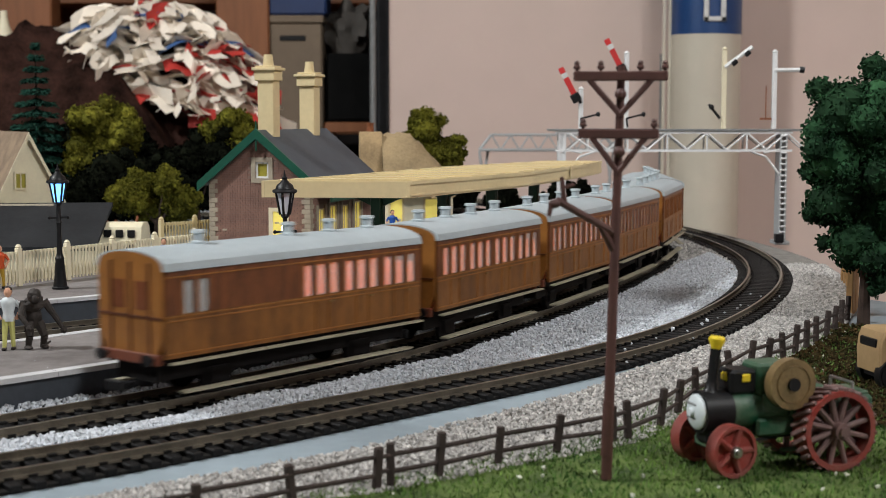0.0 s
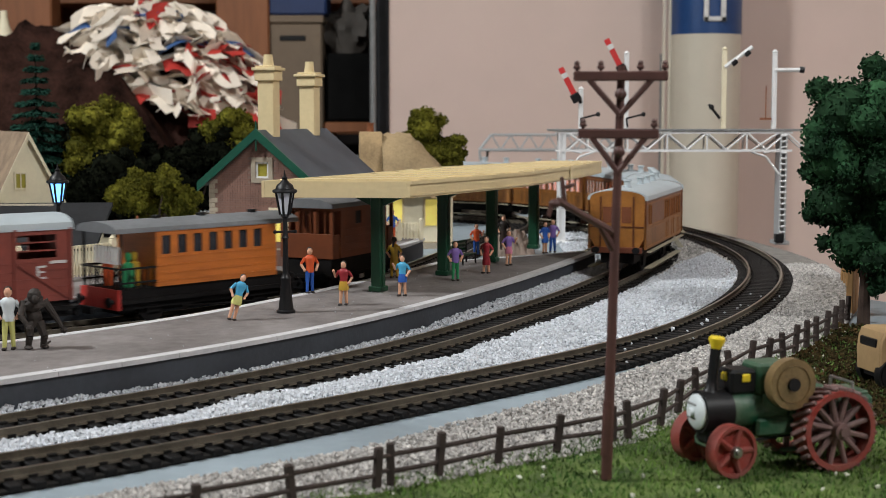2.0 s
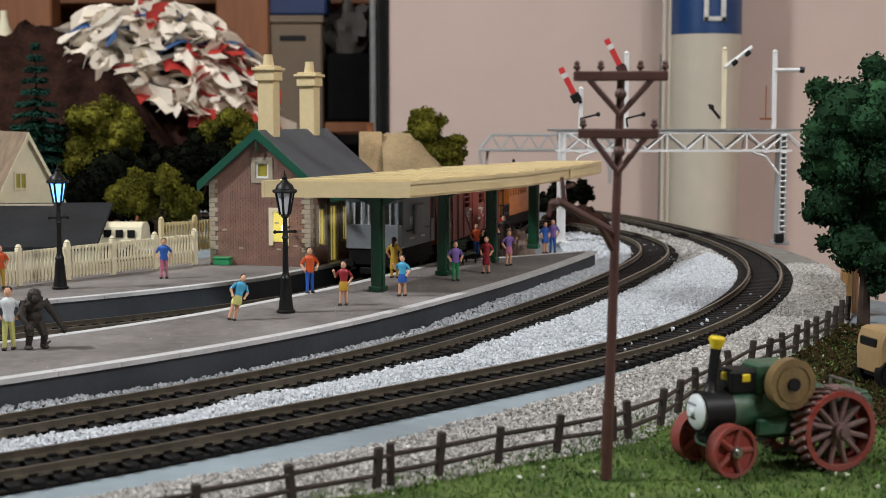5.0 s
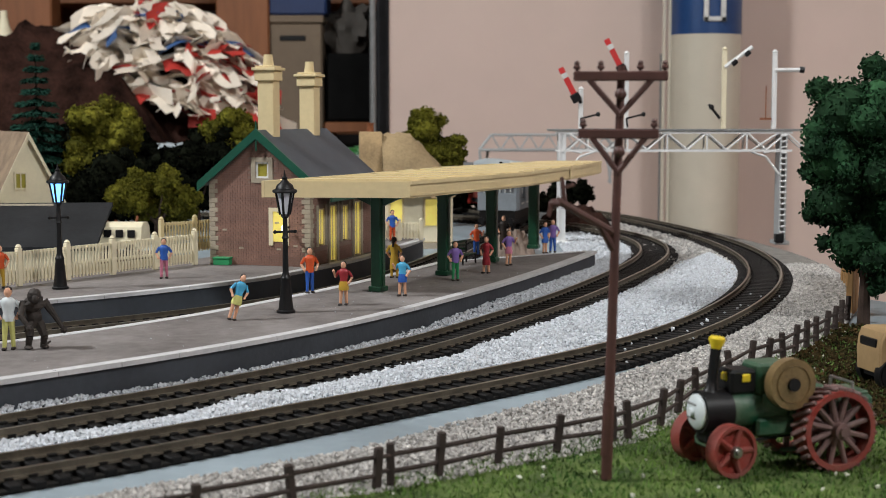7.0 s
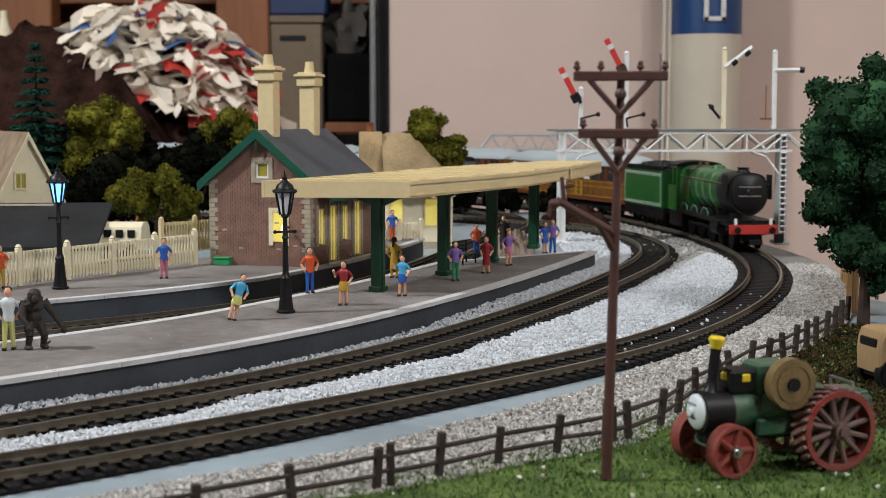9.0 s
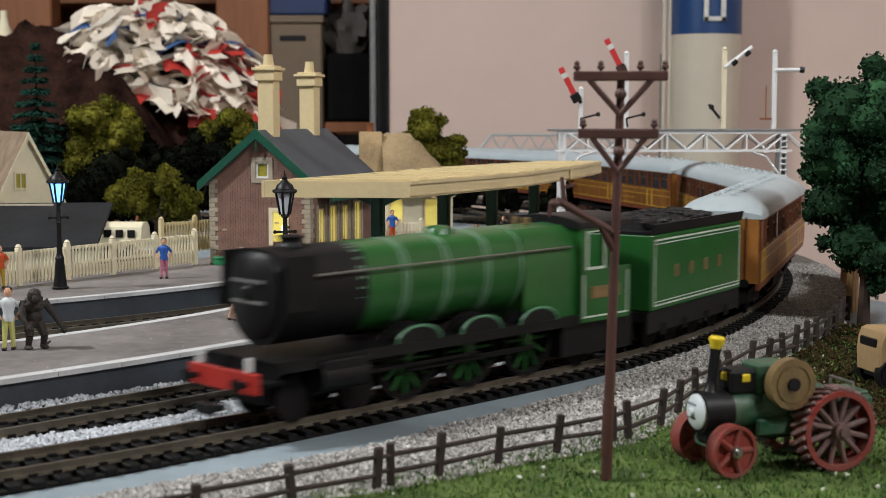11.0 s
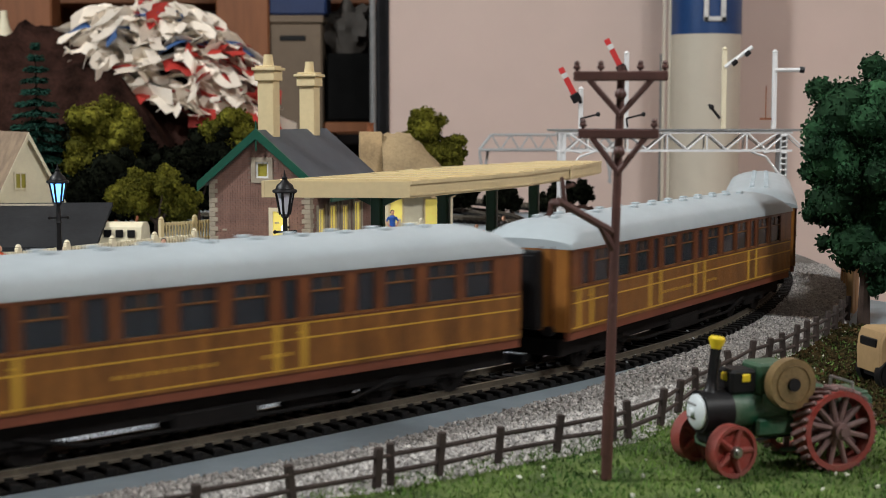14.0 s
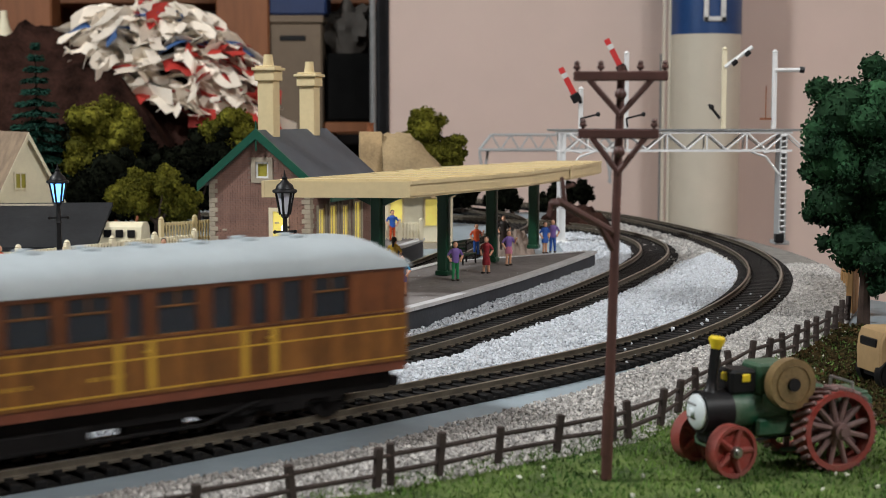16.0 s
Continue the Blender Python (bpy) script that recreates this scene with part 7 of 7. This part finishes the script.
def brake_van(L, label, material, roof_m, marks, name, top, sill):
    """A guard's van with a veranda at each end."""
    r = root(name, label, "railway wagon")
    half, z0, ze = 14.6, 10.2, 40.0
    v = 12.0
    win = [(L * 0.36, L * 0.36 + 6), (L * 0.60, L * 0.60 + 6)] if not marks else []
    van_body(L, v, L - v, half, z0, ze, win, material, r)
    for x, sx in ((0, 1), (L, -1)):
        a, b = (0, 1.2) if sx > 0 else (L - 1.2, L)
        part("veranda_end", Shape().box(a, b, -half, half, z0, 24.5, 0.2).box(a, b, -half, -half + 1.8, 24.5, ze).box(a, b, half - 1.8, half, 24.5, ze).box(a, b, -5.5, -4, 24.5, ze).box(a, b, 4, 5.5, 24.5, ze).box(a, b, -half + 1.8, half - 1.8, 37.5, ze), material, r, soft=False)
        c, d = (1.2, v) if sx > 0 else (L - v, L - 1.2)
        for sd in (-1, 1):
            y0, y1 = (half - 1.0, half) if sd > 0 else (-half, -half + 1.0)
            q0, q1 = (c, c + 5) if sx > 0 else (d - 5, d)
            part("veranda_side", Shape().box(q0, q1, y0, y1, z0, 24.0).box(c, d, y0, y1, 37.6, ze).box(c if sx < 0 else d - 4, c + 4 if sx < 0 else d, y0, y1, z0, 37.6), material, r, soft=False)
        bars = Shape()
        for q in range(-10, 11, 4):
            bars.rod(((a + b) / 2, q, 24.5), ((a + b) / 2, q, 37.5), 0.35, n=6)
        part("veranda_bar", bars, WHITE if marks else material, r)
    for sd in (-1, 1):
        yo = sd * half
        y0, y1 = min(yo, yo + sd * 0.35), max(yo, yo + sd * 0.35)
        if marks:
            mk = Shape()
            m0 = v + 6
            mk.box(m0, m0 + 0.9, y0, y1, 23, 28).box(m0 + 3.2, m0 + 4.1, y0, y1, 23, 28).rod((m0 + 0.5, yo + sd * 0.1, 27.6), (m0 + 3.6, yo + sd * 0.1, 23.4), 0.45, n=5)
            e = L - v - 10
            mk.box(e, e + 0.9, y0, y1, 23, 28).box(e + 0.9, e + 3.8, y0, y1, 27.2, 28).box(e + 0.9, e + 3.2, y0, y1, 25.1, 25.8).box(e + 0.9, e + 3.8, y0, y1, 23, 23.8)
            mk.box(m0, m0 + 7, y0, y1, 14.5, 15.6).box(e - 2, e + 4, y0, y1, 14.5, 15.6)
            part("white_lettering", mk, WHITE_MARK, r, "white painted letters", soft=False)
            part("ducket", Shape().box(L / 2 - 7, L / 2 + 7, min(yo, yo + sd * 2.2), max(yo, yo + sd * 2.2), 17, 35, 0.6), material, r)
            part("handrail", Shape().rod((v, yo + sd * 0.8, 20), (L - v, yo + sd * 0.8, 20), 0.4, n=6), BLACK, r)
        else:
            pl = Shape()
            for z in (14, 18, 22, 26):
                pl.box(v, L - v, y0, y1, z, z + 0.3)
            part("plank_joint", pl, material, r, soft=False)
            for k in range(3):
                part("axle_plate", Shape().box(9 + k * 20, 12 + k * 20, min(yo * 0.9, yo * 0.9 + sd), max(yo * 0.9, yo * 0.9 + sd), 6.2, 8.6), YELLOW if k == 2 else WHITE_MARK, r, soft=False)
    part("roof", Shape().prism(roof_arc(half, ze, 44.0, 11), -1.2, L + 1.2), roof_m, r)
    part("stove_pipe", Shape().rod((L * 0.42, 3, 43), (L * 0.42, 3, 48), 1.1, n=10), BLACK, r)
    part("footboard", Shape().box(4, L - 4, -half - 1.5, -half + 0.5, 3.6, 4.3).box(4, L - 4, half - 0.5, half + 1.5, 3.6, 4.3), UNDER, r, soft=False)
    wagon_base(r, L, 14.5, top, sill)
    return r


def veranda_coach(L, label):
    r = root("veranda_coach", label, "railway coach")
    half, z0, ze = 14.6, 10.2, 39.0
    v0, v1 = 18.0, 12.0
    op = [(v0 + 3 + i * 8.2, v0 + 3 + i * 8.2 + 4.6) for i in range(int((L - v0 - v1 - 4) / 8.2))]
    for sd in (-1, 1):
        s = panelled_side(L - v0 - v1, half, z0, 26.5, 36, ze, [(a - v0, b - v0) for a, b in op], sd)
        s.v = [(x + v0, y, z) for x, y, z in s.v]
        part("side_panel", s, [ORANGE, ORANGE], r, soft=False)
        yo = sd * half
        bd = Shape()
        for z in (12.5, 16.5, 20.5, 24.8, 36.6):
            bd.box(v0, L - v1, min(yo, yo + sd * 0.3), max(yo, yo + sd * 0.3), z, z + 0.6)
        part("planking", bd, ORANGE, r, soft=False)
        for a, b in op:
            g = part("window", Shape().box(a, b, sd * (half - 0.8) - 0.12, sd * (half - 0.8) + 0.12, 26.5, 36), GLASS_DARK, r, soft=False)
            g.visible_shadow = False
    for x in (v0, L - v1 - 1.1):
        part("cross_wall", Shape().box(x, x + 1.1, -half + 1.25, half - 1.25, z0, ze), ORANGE, r, soft=False)
    part("bench_seat", Shape().box(v0 + 3, L - v1 - 3, -12, -5, z0, 18).box(v0 + 3, L - v1 - 3, 5, 12, z0, 18), CREAM, r, soft=False)
    rl = Shape()
    for y in (-half, half):
        rl.box(0, v0, y - 0.4, y + 0.4, 20, 21).box(0, v0, y - 0.4, y + 0.4, 13, 13.8)
        for k in range(6):
            rl.rod((1 + k * 3.1, y, z0), (1 + k * 3.2, y, 20.5), 0.4, n=6)
    rl.box(0, 0.8, -half, half, 20, 21)
    for k in range(8):
        rl.rod((0.4, -half + 2 + k * 3.6, z0), (0.4, -half + 2 + k * 3.6, 20.5), 0.4, n=6)
    part("veranda_rail", rl, BLACK, r, "black iron veranda railing")
    part("roof_post", Shape().rod((1, -half + 0.5, z0), (1, -half + 0.5, ze), 0.6).rod((1, half - 0.5, z0), (1, half - 0.5, ze), 0.6), BLACK, r)
    gate = Shape()
    for k in range(9):
        gate.rod((3.5, -10 + k * 2.4, 22), (3.5, -10 + k * 2.4, 31), 0.6, n=6)
    part("white_gate", gate, WHITE, r)
    part("headstock", Shape().box(-1.2, 0.4, -half, half, 6, 10.2, 0.3), RED, r, "red headstock")
    part("roof", Shape().prism(roof_arc(half, ze, 43.0, 11), -2, L + 1), ROOF_GREY, r, "dark grey curved roof")
    for x in (L * 0.3, L * 0.55, L * 0.85):
        part("roof_vent", Shape().box(x - 1.6, x + 1.6, -1.6, 1.6, 42.4, 44.4, 0.3), BLACK, r)
    for k, (x, y, m) in enumerate(((9, -7, PAINT_GREEN), (14, -4, PAINT_YELLOW), (7, 5, SHIRT_RED))):
        part("toy_passenger", Shape().lathe([(2.2, z0), (2.6, 16), (2.2, 22), (0.8, 23), (1.5, 24.5), (1.4, 27), (0.4, 28)], 9, Matrix.Translation((x, y, 0))), m, r, "moulded plastic passenger")
    wagon_base(r, L, 14.5, 39.5, 14.6)
    return r


# ---- express locomotive and tender ----
def driver(r, x, rad):
    for y in (-9.4, 9.4):
        w = part("driving_wheel", Shape().lathe([(rad, -1.2), (rad, 1.2), (rad * 0.88, 1.2), (rad * 0.88, -1.2), (rad, -1.2)], 28, Matrix.Translation((x, y, rad)) @ Matrix.Rotation(math.pi / 2, 4, "X")), UNDER, r)
        sp = Shape().rod((x, y - 1, rad), (x, y + 1, rad), 2.4, n=12)
        for i in range(12):
            t = 2 * math.pi * i / 12
            sp.rod((x, y, rad), (x + rad * 0.9 * math.cos(t), y, rad + rad * 0.9 * math.sin(t)), 0.6, n=5)
        part("spokes", sp, LOCO_GREEN, w)


def locomotive():
    # local x runs towards the train, so the front of the engine is at x = 0
    r = root("steam_locomotive", "apple green express steam locomotive with black smokebox", "locomotive")
    L = 172.0
    part("smokebox", Shape().rod((12, 0, 33), (44, 0, 33), 12.6, n=30), BLACK, r)
    part("smokebox_door", Shape().lathe([(11.2, 0), (11.0, 0.8), (8, 2.6), (2, 3.4), (1.2, 4.4)], 26, Matrix.Translation((12, 0, 33)) @ Matrix.Rotation(-math.pi / 2, 4, "Y")), BLACK, r)
    part("door_strap", Shape().box(8.6, 9.6, -7, 7, 35.4, 36.2).box(8.6, 9.6, -7, 7, 30.6, 31.4), STEEL, r, soft=False)
    part("boiler", Shape().rod((38, 0, 33), (112, 0, 33.6), 12.4, 13.2, n=32), LOCO_GREEN, r)
    part("firebox", Shape().prism([(-13.4, 18), (13.4, 18), (13.8, 33), (12.2, 41), (8, 45.4), (0, 47.0), (-8, 45.4), (-12.2, 41), (-13.8, 33)], 112, 139), LOCO_GREEN, r)
    bands = Shape()
    for x in (40, 58, 76, 94, 111):
        for q in (0.0, 2.0):
            bands.rod((x + q, 0, 33 + (x - 38) * 0.008), (x + q + 0.7, 0, 33 + (x - 38) * 0.008), 12.55 + (x - 38) * 0.0108, n=32)
    part("boiler_band", bands, BAND, r, "pale lined boiler band")
    part("chimney", Shape().lathe([(4.6, 0), (3.6, 1.8), (3.3, 3.8), (4.0, 5.4), (3.7, 5.8)], 18, Matrix.Translation((25, 0, 45))), BLACK, r)
    part("dome", Shape().lathe([(5.2, 0), (4.7, 2), (4.2, 3.6), (2.4, 4.8), (0.4, 5.2)], 18, Matrix.Translation((86, 0, 45))), LOCO_GREEN, r)
    part("safety_valve", Shape().lathe([(1.2, 0), (1.2, 4), (0.6, 4.6)], 10, Matrix.Translation((126, -2.4, 46.5))).lathe([(1.2, 0), (1.2, 4), (0.6, 4.6)], 10, Matrix.Translation((126, 2.4, 46.5))), BRASS, r)
    part("smoke_deflector", Shape().box(11, 22, -14.6, -14.0, 29, 43, 0.2), BLACK, r)
    part("smoke_deflector", Shape().box(11, 22, 14.0, 14.6, 29, 43, 0.2), BLACK, r)
    cab = Shape()
    for y0, y1 in ((-15.8, -14.8), (14.8, 15.8)):
        cab.box(139, 166, y0, y1, 16, 31).box(139, 142, y0, y1, 31, 42).box(151, 153.5, y0, y1, 31, 42).box(139, 160, y0, y1, 42, 45)
    cab.box(139, 140.2, -14.8, 14.8, 17, 45)
    part("cab", cab, LOCO_GREEN, r, soft=False)
    part("cab_window_frame", Shape().box(141.6, 151.4, -16.1, -15.8, 41.4, 42.2).box(141.6, 151.4, -16.1, -15.8, 30.8, 31.6).box(141.4, 142.2, -16.1, -15.8, 31, 42).box(151, 151.6, -16.1, -15.8, 31, 42), LOCO_WHITE, r, soft=False)
    part("cab_roof", Shape().prism(roof_arc(15.8, 44.8, 51.5, 11), 138, 168), BLACK, r)
    part("cab_lining", Shape().box(140, 165, -16.0, -15.8, 17.4, 17.9).box(140, 140.5, -16.0, -15.8, 17.9, 29.6).box(164.5, 165, -16.0, -15.8, 17.9, 29.6), LOCO_WHITE, r, soft=False)
    part("number_plate", Shape().box(144, 160, -16.1, -15.8, 22.6, 26, 0.1), BRASS, r, "brass plate, unreadable")
    part("running_plate", Shape().box(6, 140, -15.4, 15.4, 17.4, 18.4).box(0.6, 8, -15.4, 15.4, 12.4, 13.4).prism([(-15.4, 12.4), (15.4, 12.4), (15.4, 13.4), (-15.4, 13.4)], 0.6, 9).box(6, 7, -15.4, 15.4, 12.4, 18.4), BLACK, r, soft=False)
    part("valance", Shape().box(8, 140, -15.2, -14.4, 15.4, 17.4).box(8, 140, 14.4, 15.2, 15.4, 17.4), BLACK, r, soft=False)
    for x in (62, 90, 118):
        for y0, y1 in ((-15.2, -11.6), (11.6, 15.2)):
            sp = Shape()
            for i in range(9):
                a = math.pi * i / 9
                b = math.pi * (i + 1) / 9
                q = 9.4
                sp.add([(x + q * math.cos(a), y0, 18.3 + q * 0.42 * math.sin(a)), (x + q * math.cos(b), y0, 18.3 + q * 0.42 * math.sin(b)), (x + q * math.cos(b), y1, 18.3 + q * 0.42 * math.sin(b)), (x + q * math.cos(a), y1, 18.3 + q * 0.42 * math.sin(a)), (x, y0, 18.3), (x, y1, 18.3)], [(0, 1, 2, 3), (0, 4, 1), (3, 2, 5)])
            # green splashers coloured black: the shade low on the engine is painted in
            part("splasher", sp, BLACK, r, soft=False)
            ed = Shape()
            for i in range(9):
                a, b = math.pi * i / 9, math.pi * (i + 1) / 9
                yy = y0 if y0 < 0 else y1
                ed.rod((x + 9.4 * math.cos(a), yy, 18.3 + 3.95 * math.sin(a)), (x + 9.4 * math.cos(b), yy, 18.3 + 3.95 * math.sin(b)), 0.4, n=6)
            part("splasher_rim", ed, SPLASH_RIM, r, "pale green lined splasher edge")
        driver(r, x, 12.2)
    for y in (-11.4, 11.4):
        part("coupling_rod", Shape().box(60, 120, y - 0.5, y + 0.5, 8.6, 10.4, 0.2).box(34, 92, y + math.copysign(1.2, y) - 0.4, y + math.copysign(1.2, y) + 0.4, 10.4, 11.6, 0.2), UNDER, r)
        part("cylinder", Shape().rod((22, y * 1.12, 12.4), (40, y * 1.12, 12.4), 4.6, n=16).box(22, 40, y * 1.12 - 4, y * 1.12 + 4, 12, 17.4, 0.4), BLACK, r)
        part("slide_bar", Shape().box(40, 60, y - 0.5, y + 0.5, 13.4, 14.2).rod((40, y, 12), (60, y, 12), 0.6), UNDER, r)
    fr = Shape().box(8, 166, -6.5, 6.5, 5, 17.4, 0.5).box(132, 171, -13.4, 13.4, 4.2, 17.2, 0.5)
    part("frame", fr, BLACK, r)
    for x in (18, 42):
        wheelset(r, x, 6.2)
    wheelset(r, 146, 7.2)
    part("buffer_beam", Shape().box(-0.6, 0.9, -15.6, 15.6, 10.4, 16.4, 0.2), RED, r, "red buffer beam")
    buffers(r, -0.6, -1, 13.2, 11.4, UNDER)
    for x, y, z in ((0, -11, 13.4), (0, 11, 13.4), (0, 0, 13.4)):
        part("lamp_iron", Shape().box(x - 0.4, x + 1.0, y - 0.8, y + 0.8, z + 3, z + 6.4, 0.2), WHITE if y else BLACK, r)
    part("handrail", Shape().rod((14, -13.4, 37), (136, -14.2, 37.6), 0.35, n=6).rod((14, 13.4, 37), (136, 14.2, 37.6), 0.35, n=6), STEEL, r)
    coupling(r, 0, -1)
    coupling(r, L - 4, 1)
    return r


def tender():
    r = root("locomotive_tender", "apple green eight-wheeled tender heaped with coal", "tender")
    L = 90.0
    part("tank", Shape().box(2, L, -15.2, 15.2, 14.6, 38.5, 0.8), LOCO_GREEN, r)
    part("flared_top", Shape().prism([(-15.2, 38.4), (15.2, 38.4), (16.2, 41.6), (15.2, 41.6), (14, 39), (-14, 39), (-15.2, 41.6), (-16.2, 41.6)], 2, L), BLACK, r, soft=False)
    rng = random.Random(3)
    c = Shape()
    for i in range(150):
        x, y = rng.uniform(8, L - 20), rng.uniform(-12, 12)
        c.ball((x, y, 39.5 + 6.5 * (1 - (y / 13) ** 2) * (1 - ((x - 38) / 46) ** 2)), rng.uniform(1.2, 2.4), 6, 0, (1, 1, 0.9), 0.5, rng)
    c.prism([(-13, 39), (13, 39), (7, 44), (-7, 44)], 10, L - 22)
    part("coal", c, COAL, r, "heaped black coal", soft=False)
    ln = Shape()
    for y in (-15.2, 15.2):
        y0, y1 = min(y, y + math.copysign(0.15, y)), max(y, y + math.copysign(0.15, y))
        for z in (16.6, 36.2):
            ln.box(4, L - 2, y0, y1, z, z + 0.55).box(5, L - 3, y0, y1, z + (1.2 if z < 20 else -1.0), z + (1.5 if z < 20 else -0.7))
        ln.box(4, 4.6, y0, y1, 17.1, 36.2).box(L - 2.6, L - 2, y0, y1, 17.1, 36.2)
    part("white_lining", ln, LOCO_WHITE, r, "white lining", soft=False)
    mk = Shape()
    for k in range(4):
        mk.box(22 + k * 14, 26 + k * 14, -15.45, -15.2, 24.4, 28.2, 0.1)
    part("gold_mark", mk, BRASS, r, "gold lettering too worn to read")
    part("frame", Shape().box(0, L, -14.6, -13, 6.8, 14.6).box(0, L, 13, 14.6, 6.8, 14.6).box(0, L, -13, 13, 11, 14.6).box(1, L - 1, -6.8, 6.8, 3.5, 11), BLACK, r, soft=False)
    for x in (14, 34, 55, 76):
        wheelset(r, x, 6.6)
        part("axlebox", Shape().box(x - 2.2, x + 2.2, -15.6, -14.4, 5, 9.6, 0.4), UNDER, r)
        part("axlebox", Shape().box(x - 2.2, x + 2.2, 14.4, 15.6, 5, 9.6, 0.4), UNDER, r)
    coupling(r, L, 1)
    buffers(r, L, 1)
    return r


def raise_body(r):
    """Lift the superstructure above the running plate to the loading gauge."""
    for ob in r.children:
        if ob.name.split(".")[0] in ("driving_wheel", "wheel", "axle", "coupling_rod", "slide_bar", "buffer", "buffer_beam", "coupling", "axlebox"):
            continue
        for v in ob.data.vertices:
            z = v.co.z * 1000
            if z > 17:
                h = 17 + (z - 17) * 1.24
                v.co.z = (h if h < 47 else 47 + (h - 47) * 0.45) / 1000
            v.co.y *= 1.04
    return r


# ---- trains ----
def pattern(L, seed, kinds):
    rng = random.Random(seed)
    out, x = [], 8.0
    i = 0
    while x < L - 14:
        k = kinds[i % len(kinds)]
        w = {"wide": 11.5, "door": 5.0, "blind": 10.5, "small": 6.5}[k]
        if x + w > L - 6:
            break
        out.append((x, w, k))
        x += w + rng.choice((4.2, 4.8, 5.4))
        i += 1
    return out


CL = 220.0
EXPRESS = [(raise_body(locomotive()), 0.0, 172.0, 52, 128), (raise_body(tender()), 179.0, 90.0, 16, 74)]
for i, kinds in enumerate((("door", "wide", "small", "blind", "wide", "door", "wide", "small"), ("wide", "door", "wide", "wide", "small", "door"), ("wide", "wide", "door", "wide", "small", "wide"), ("door", "wide", "wide", "blind", "door", "wide", "wide"), ("wide", "wide", "door", "wide", "small", "door", "small"))):
    label = ("varnished teak bogie coach with white roof and a white blind", "varnished teak bogie coach with white roof and yellow lining", "varnished teak coach with wide windows and white roof", "varnished teak coach with paired doors and white roof", "varnished teak brake coach at the end of the train")[i]
    win = pattern(CL, i, kinds)
    if i == 0:
        second = min(range(len(win)), key=lambda j: abs(win[j][0] - 53))
        win = [(a, w, "blind" if j == second else "wide" if k == "blind" else k) for j, (a, w, k) in enumerate(win[:-1])] + [(CL - 15.5, 10.5, "blind")]
    if i == 3:
        win = [(a, w, "wide" if k == "blind" else k) for a, w, k in win]
    EXPRESS.append((teak_coach(CL, win, label), 279.0 + 235.3 * i, CL, 38, CL - 38))

LOCAL = []
offset = 0.0
for i in range(6):
    L = 118.0 if i == 0 else 92.0
    label = "lit four-wheeled teak brake coach with white roof at the train's tail" if i == 0 else "lit four-wheeled teak coach with white roof"
    LOCAL.append((short_coach(L, 3 if i == 0 else 4, label, 54.0 if i == 0 else 0.0, i == 0), offset, L, L * 0.22, L * 0.78))
    offset += L + 10

GOODS = [(brake_van(64, "plain brown guard's van with grey roof", VAN_BROWN, ROOF_GREY, False, "brown_guard_van", 43.0, 18.0), 0.0, 64, 13, 51),
         (veranda_coach(95, "orange varnished coach with an open veranda and grey roof"), -117.5, 95, 19, 76),
         (cattle_van(76, "red-brown cattle van with off-white roof"), -215.0, 76, 15, 61),
         (cattle_van(77, "red-brown cattle van with off-white roof"), -307.5, 77, 15, 62),
         (brake_van(61, "grey brake van with dark roof and white letters", WAGON_GREY, ROOF_DARK, True, "grey_brake_van", 43.5, 16.6), -380.5, 61, 12, 49)]

# railway lines last: many small pieces
railway(OUTER, -1600, 4000, -30, 900, 6.24, "outer curved model railway track with black sleepers")
railway(INNER, -600, 1500, -30, 900, 6.24, "inner curved model railway track beside the platform")
railway(LOOP_TRACK, -800, 1000, 0, 0, 6.24, "platform loop track between the two platforms")


# ---- what moves ----
def along(line, s, L, a, b):
    """Pose of a vehicle whose end lies at s, carried at a and b along its length."""
    p, q = Vector(line.at(s + a)), Vector(line.at(s + b))
    u = (q - p).normalized()
    o = p - u * a
    return pose(o.x / 1000, o.y / 1000, 0, 0, 0, math.degrees(math.atan2(u.y, u.x)))


def run_train(line, train, table, step=0.25):
    ts, ss = zip(*table)
    # smooth cubic through the table
    m = [0.0] * len(ts)
    for i in range(len(ts)):
        j, k = max(0, i - 1), min(len(ts) - 1, i + 1)
        m[i] = (ss[k] - ss[j]) / (ts[k] - ts[j])

    def s_at(t):
        i = max(0, min(len(ts) - 2, int(np.searchsorted(ts, t, side="right")) - 1))
        h = ts[i + 1] - ts[i]
        u = (t - ts[i]) / h
        return (2 * u ** 3 - 3 * u ** 2 + 1) * ss[i] + (u ** 3 - 2 * u ** 2 + u) * h * m[i] + (-2 * u ** 3 + 3 * u ** 2) * ss[i + 1] + (u ** 3 - u ** 2) * h * m[i + 1]

    n = int(round(16.0 / step))
    for ob, off, L, a, b in train:
        walk(ob, [(i * step, along(line, s_at(i * step) + off, L, a, b)) for i in range(n + 1)])


def motions():
    run_train(OUTER, EXPRESS, [(0, 3630), (4, 2330), (8.0, 1020), (8.6, 817), (9.2, 622), (11.3, 9), (12.0, -201), (12.5, -342), (13.0, -490), (13.5, -635), (14.0, -768), (14.5, -904), (15.0, -1032), (15.5, -1164), (16.0, -1290)])
    run_train(INNER, LOCAL, [(0, 38), (0.5, 145), (1.0, 239), (1.5, 329), (2.0, 426), (2.7, 585), (3.5, 722), (4.0, 800), (8, 1600), (16, 3200)])
    run_train(LOOP_TRACK, GOODS, [(0, -107), (1.0, 47), (1.5, 122), (2.0, 197), (2.5, 275), (3.0, 350), (3.5, 425), (4.0, 496), (6.3, 842), (7.0, 950), (8.0, 1102), (9, 1250), (16, 2290)])


motions()
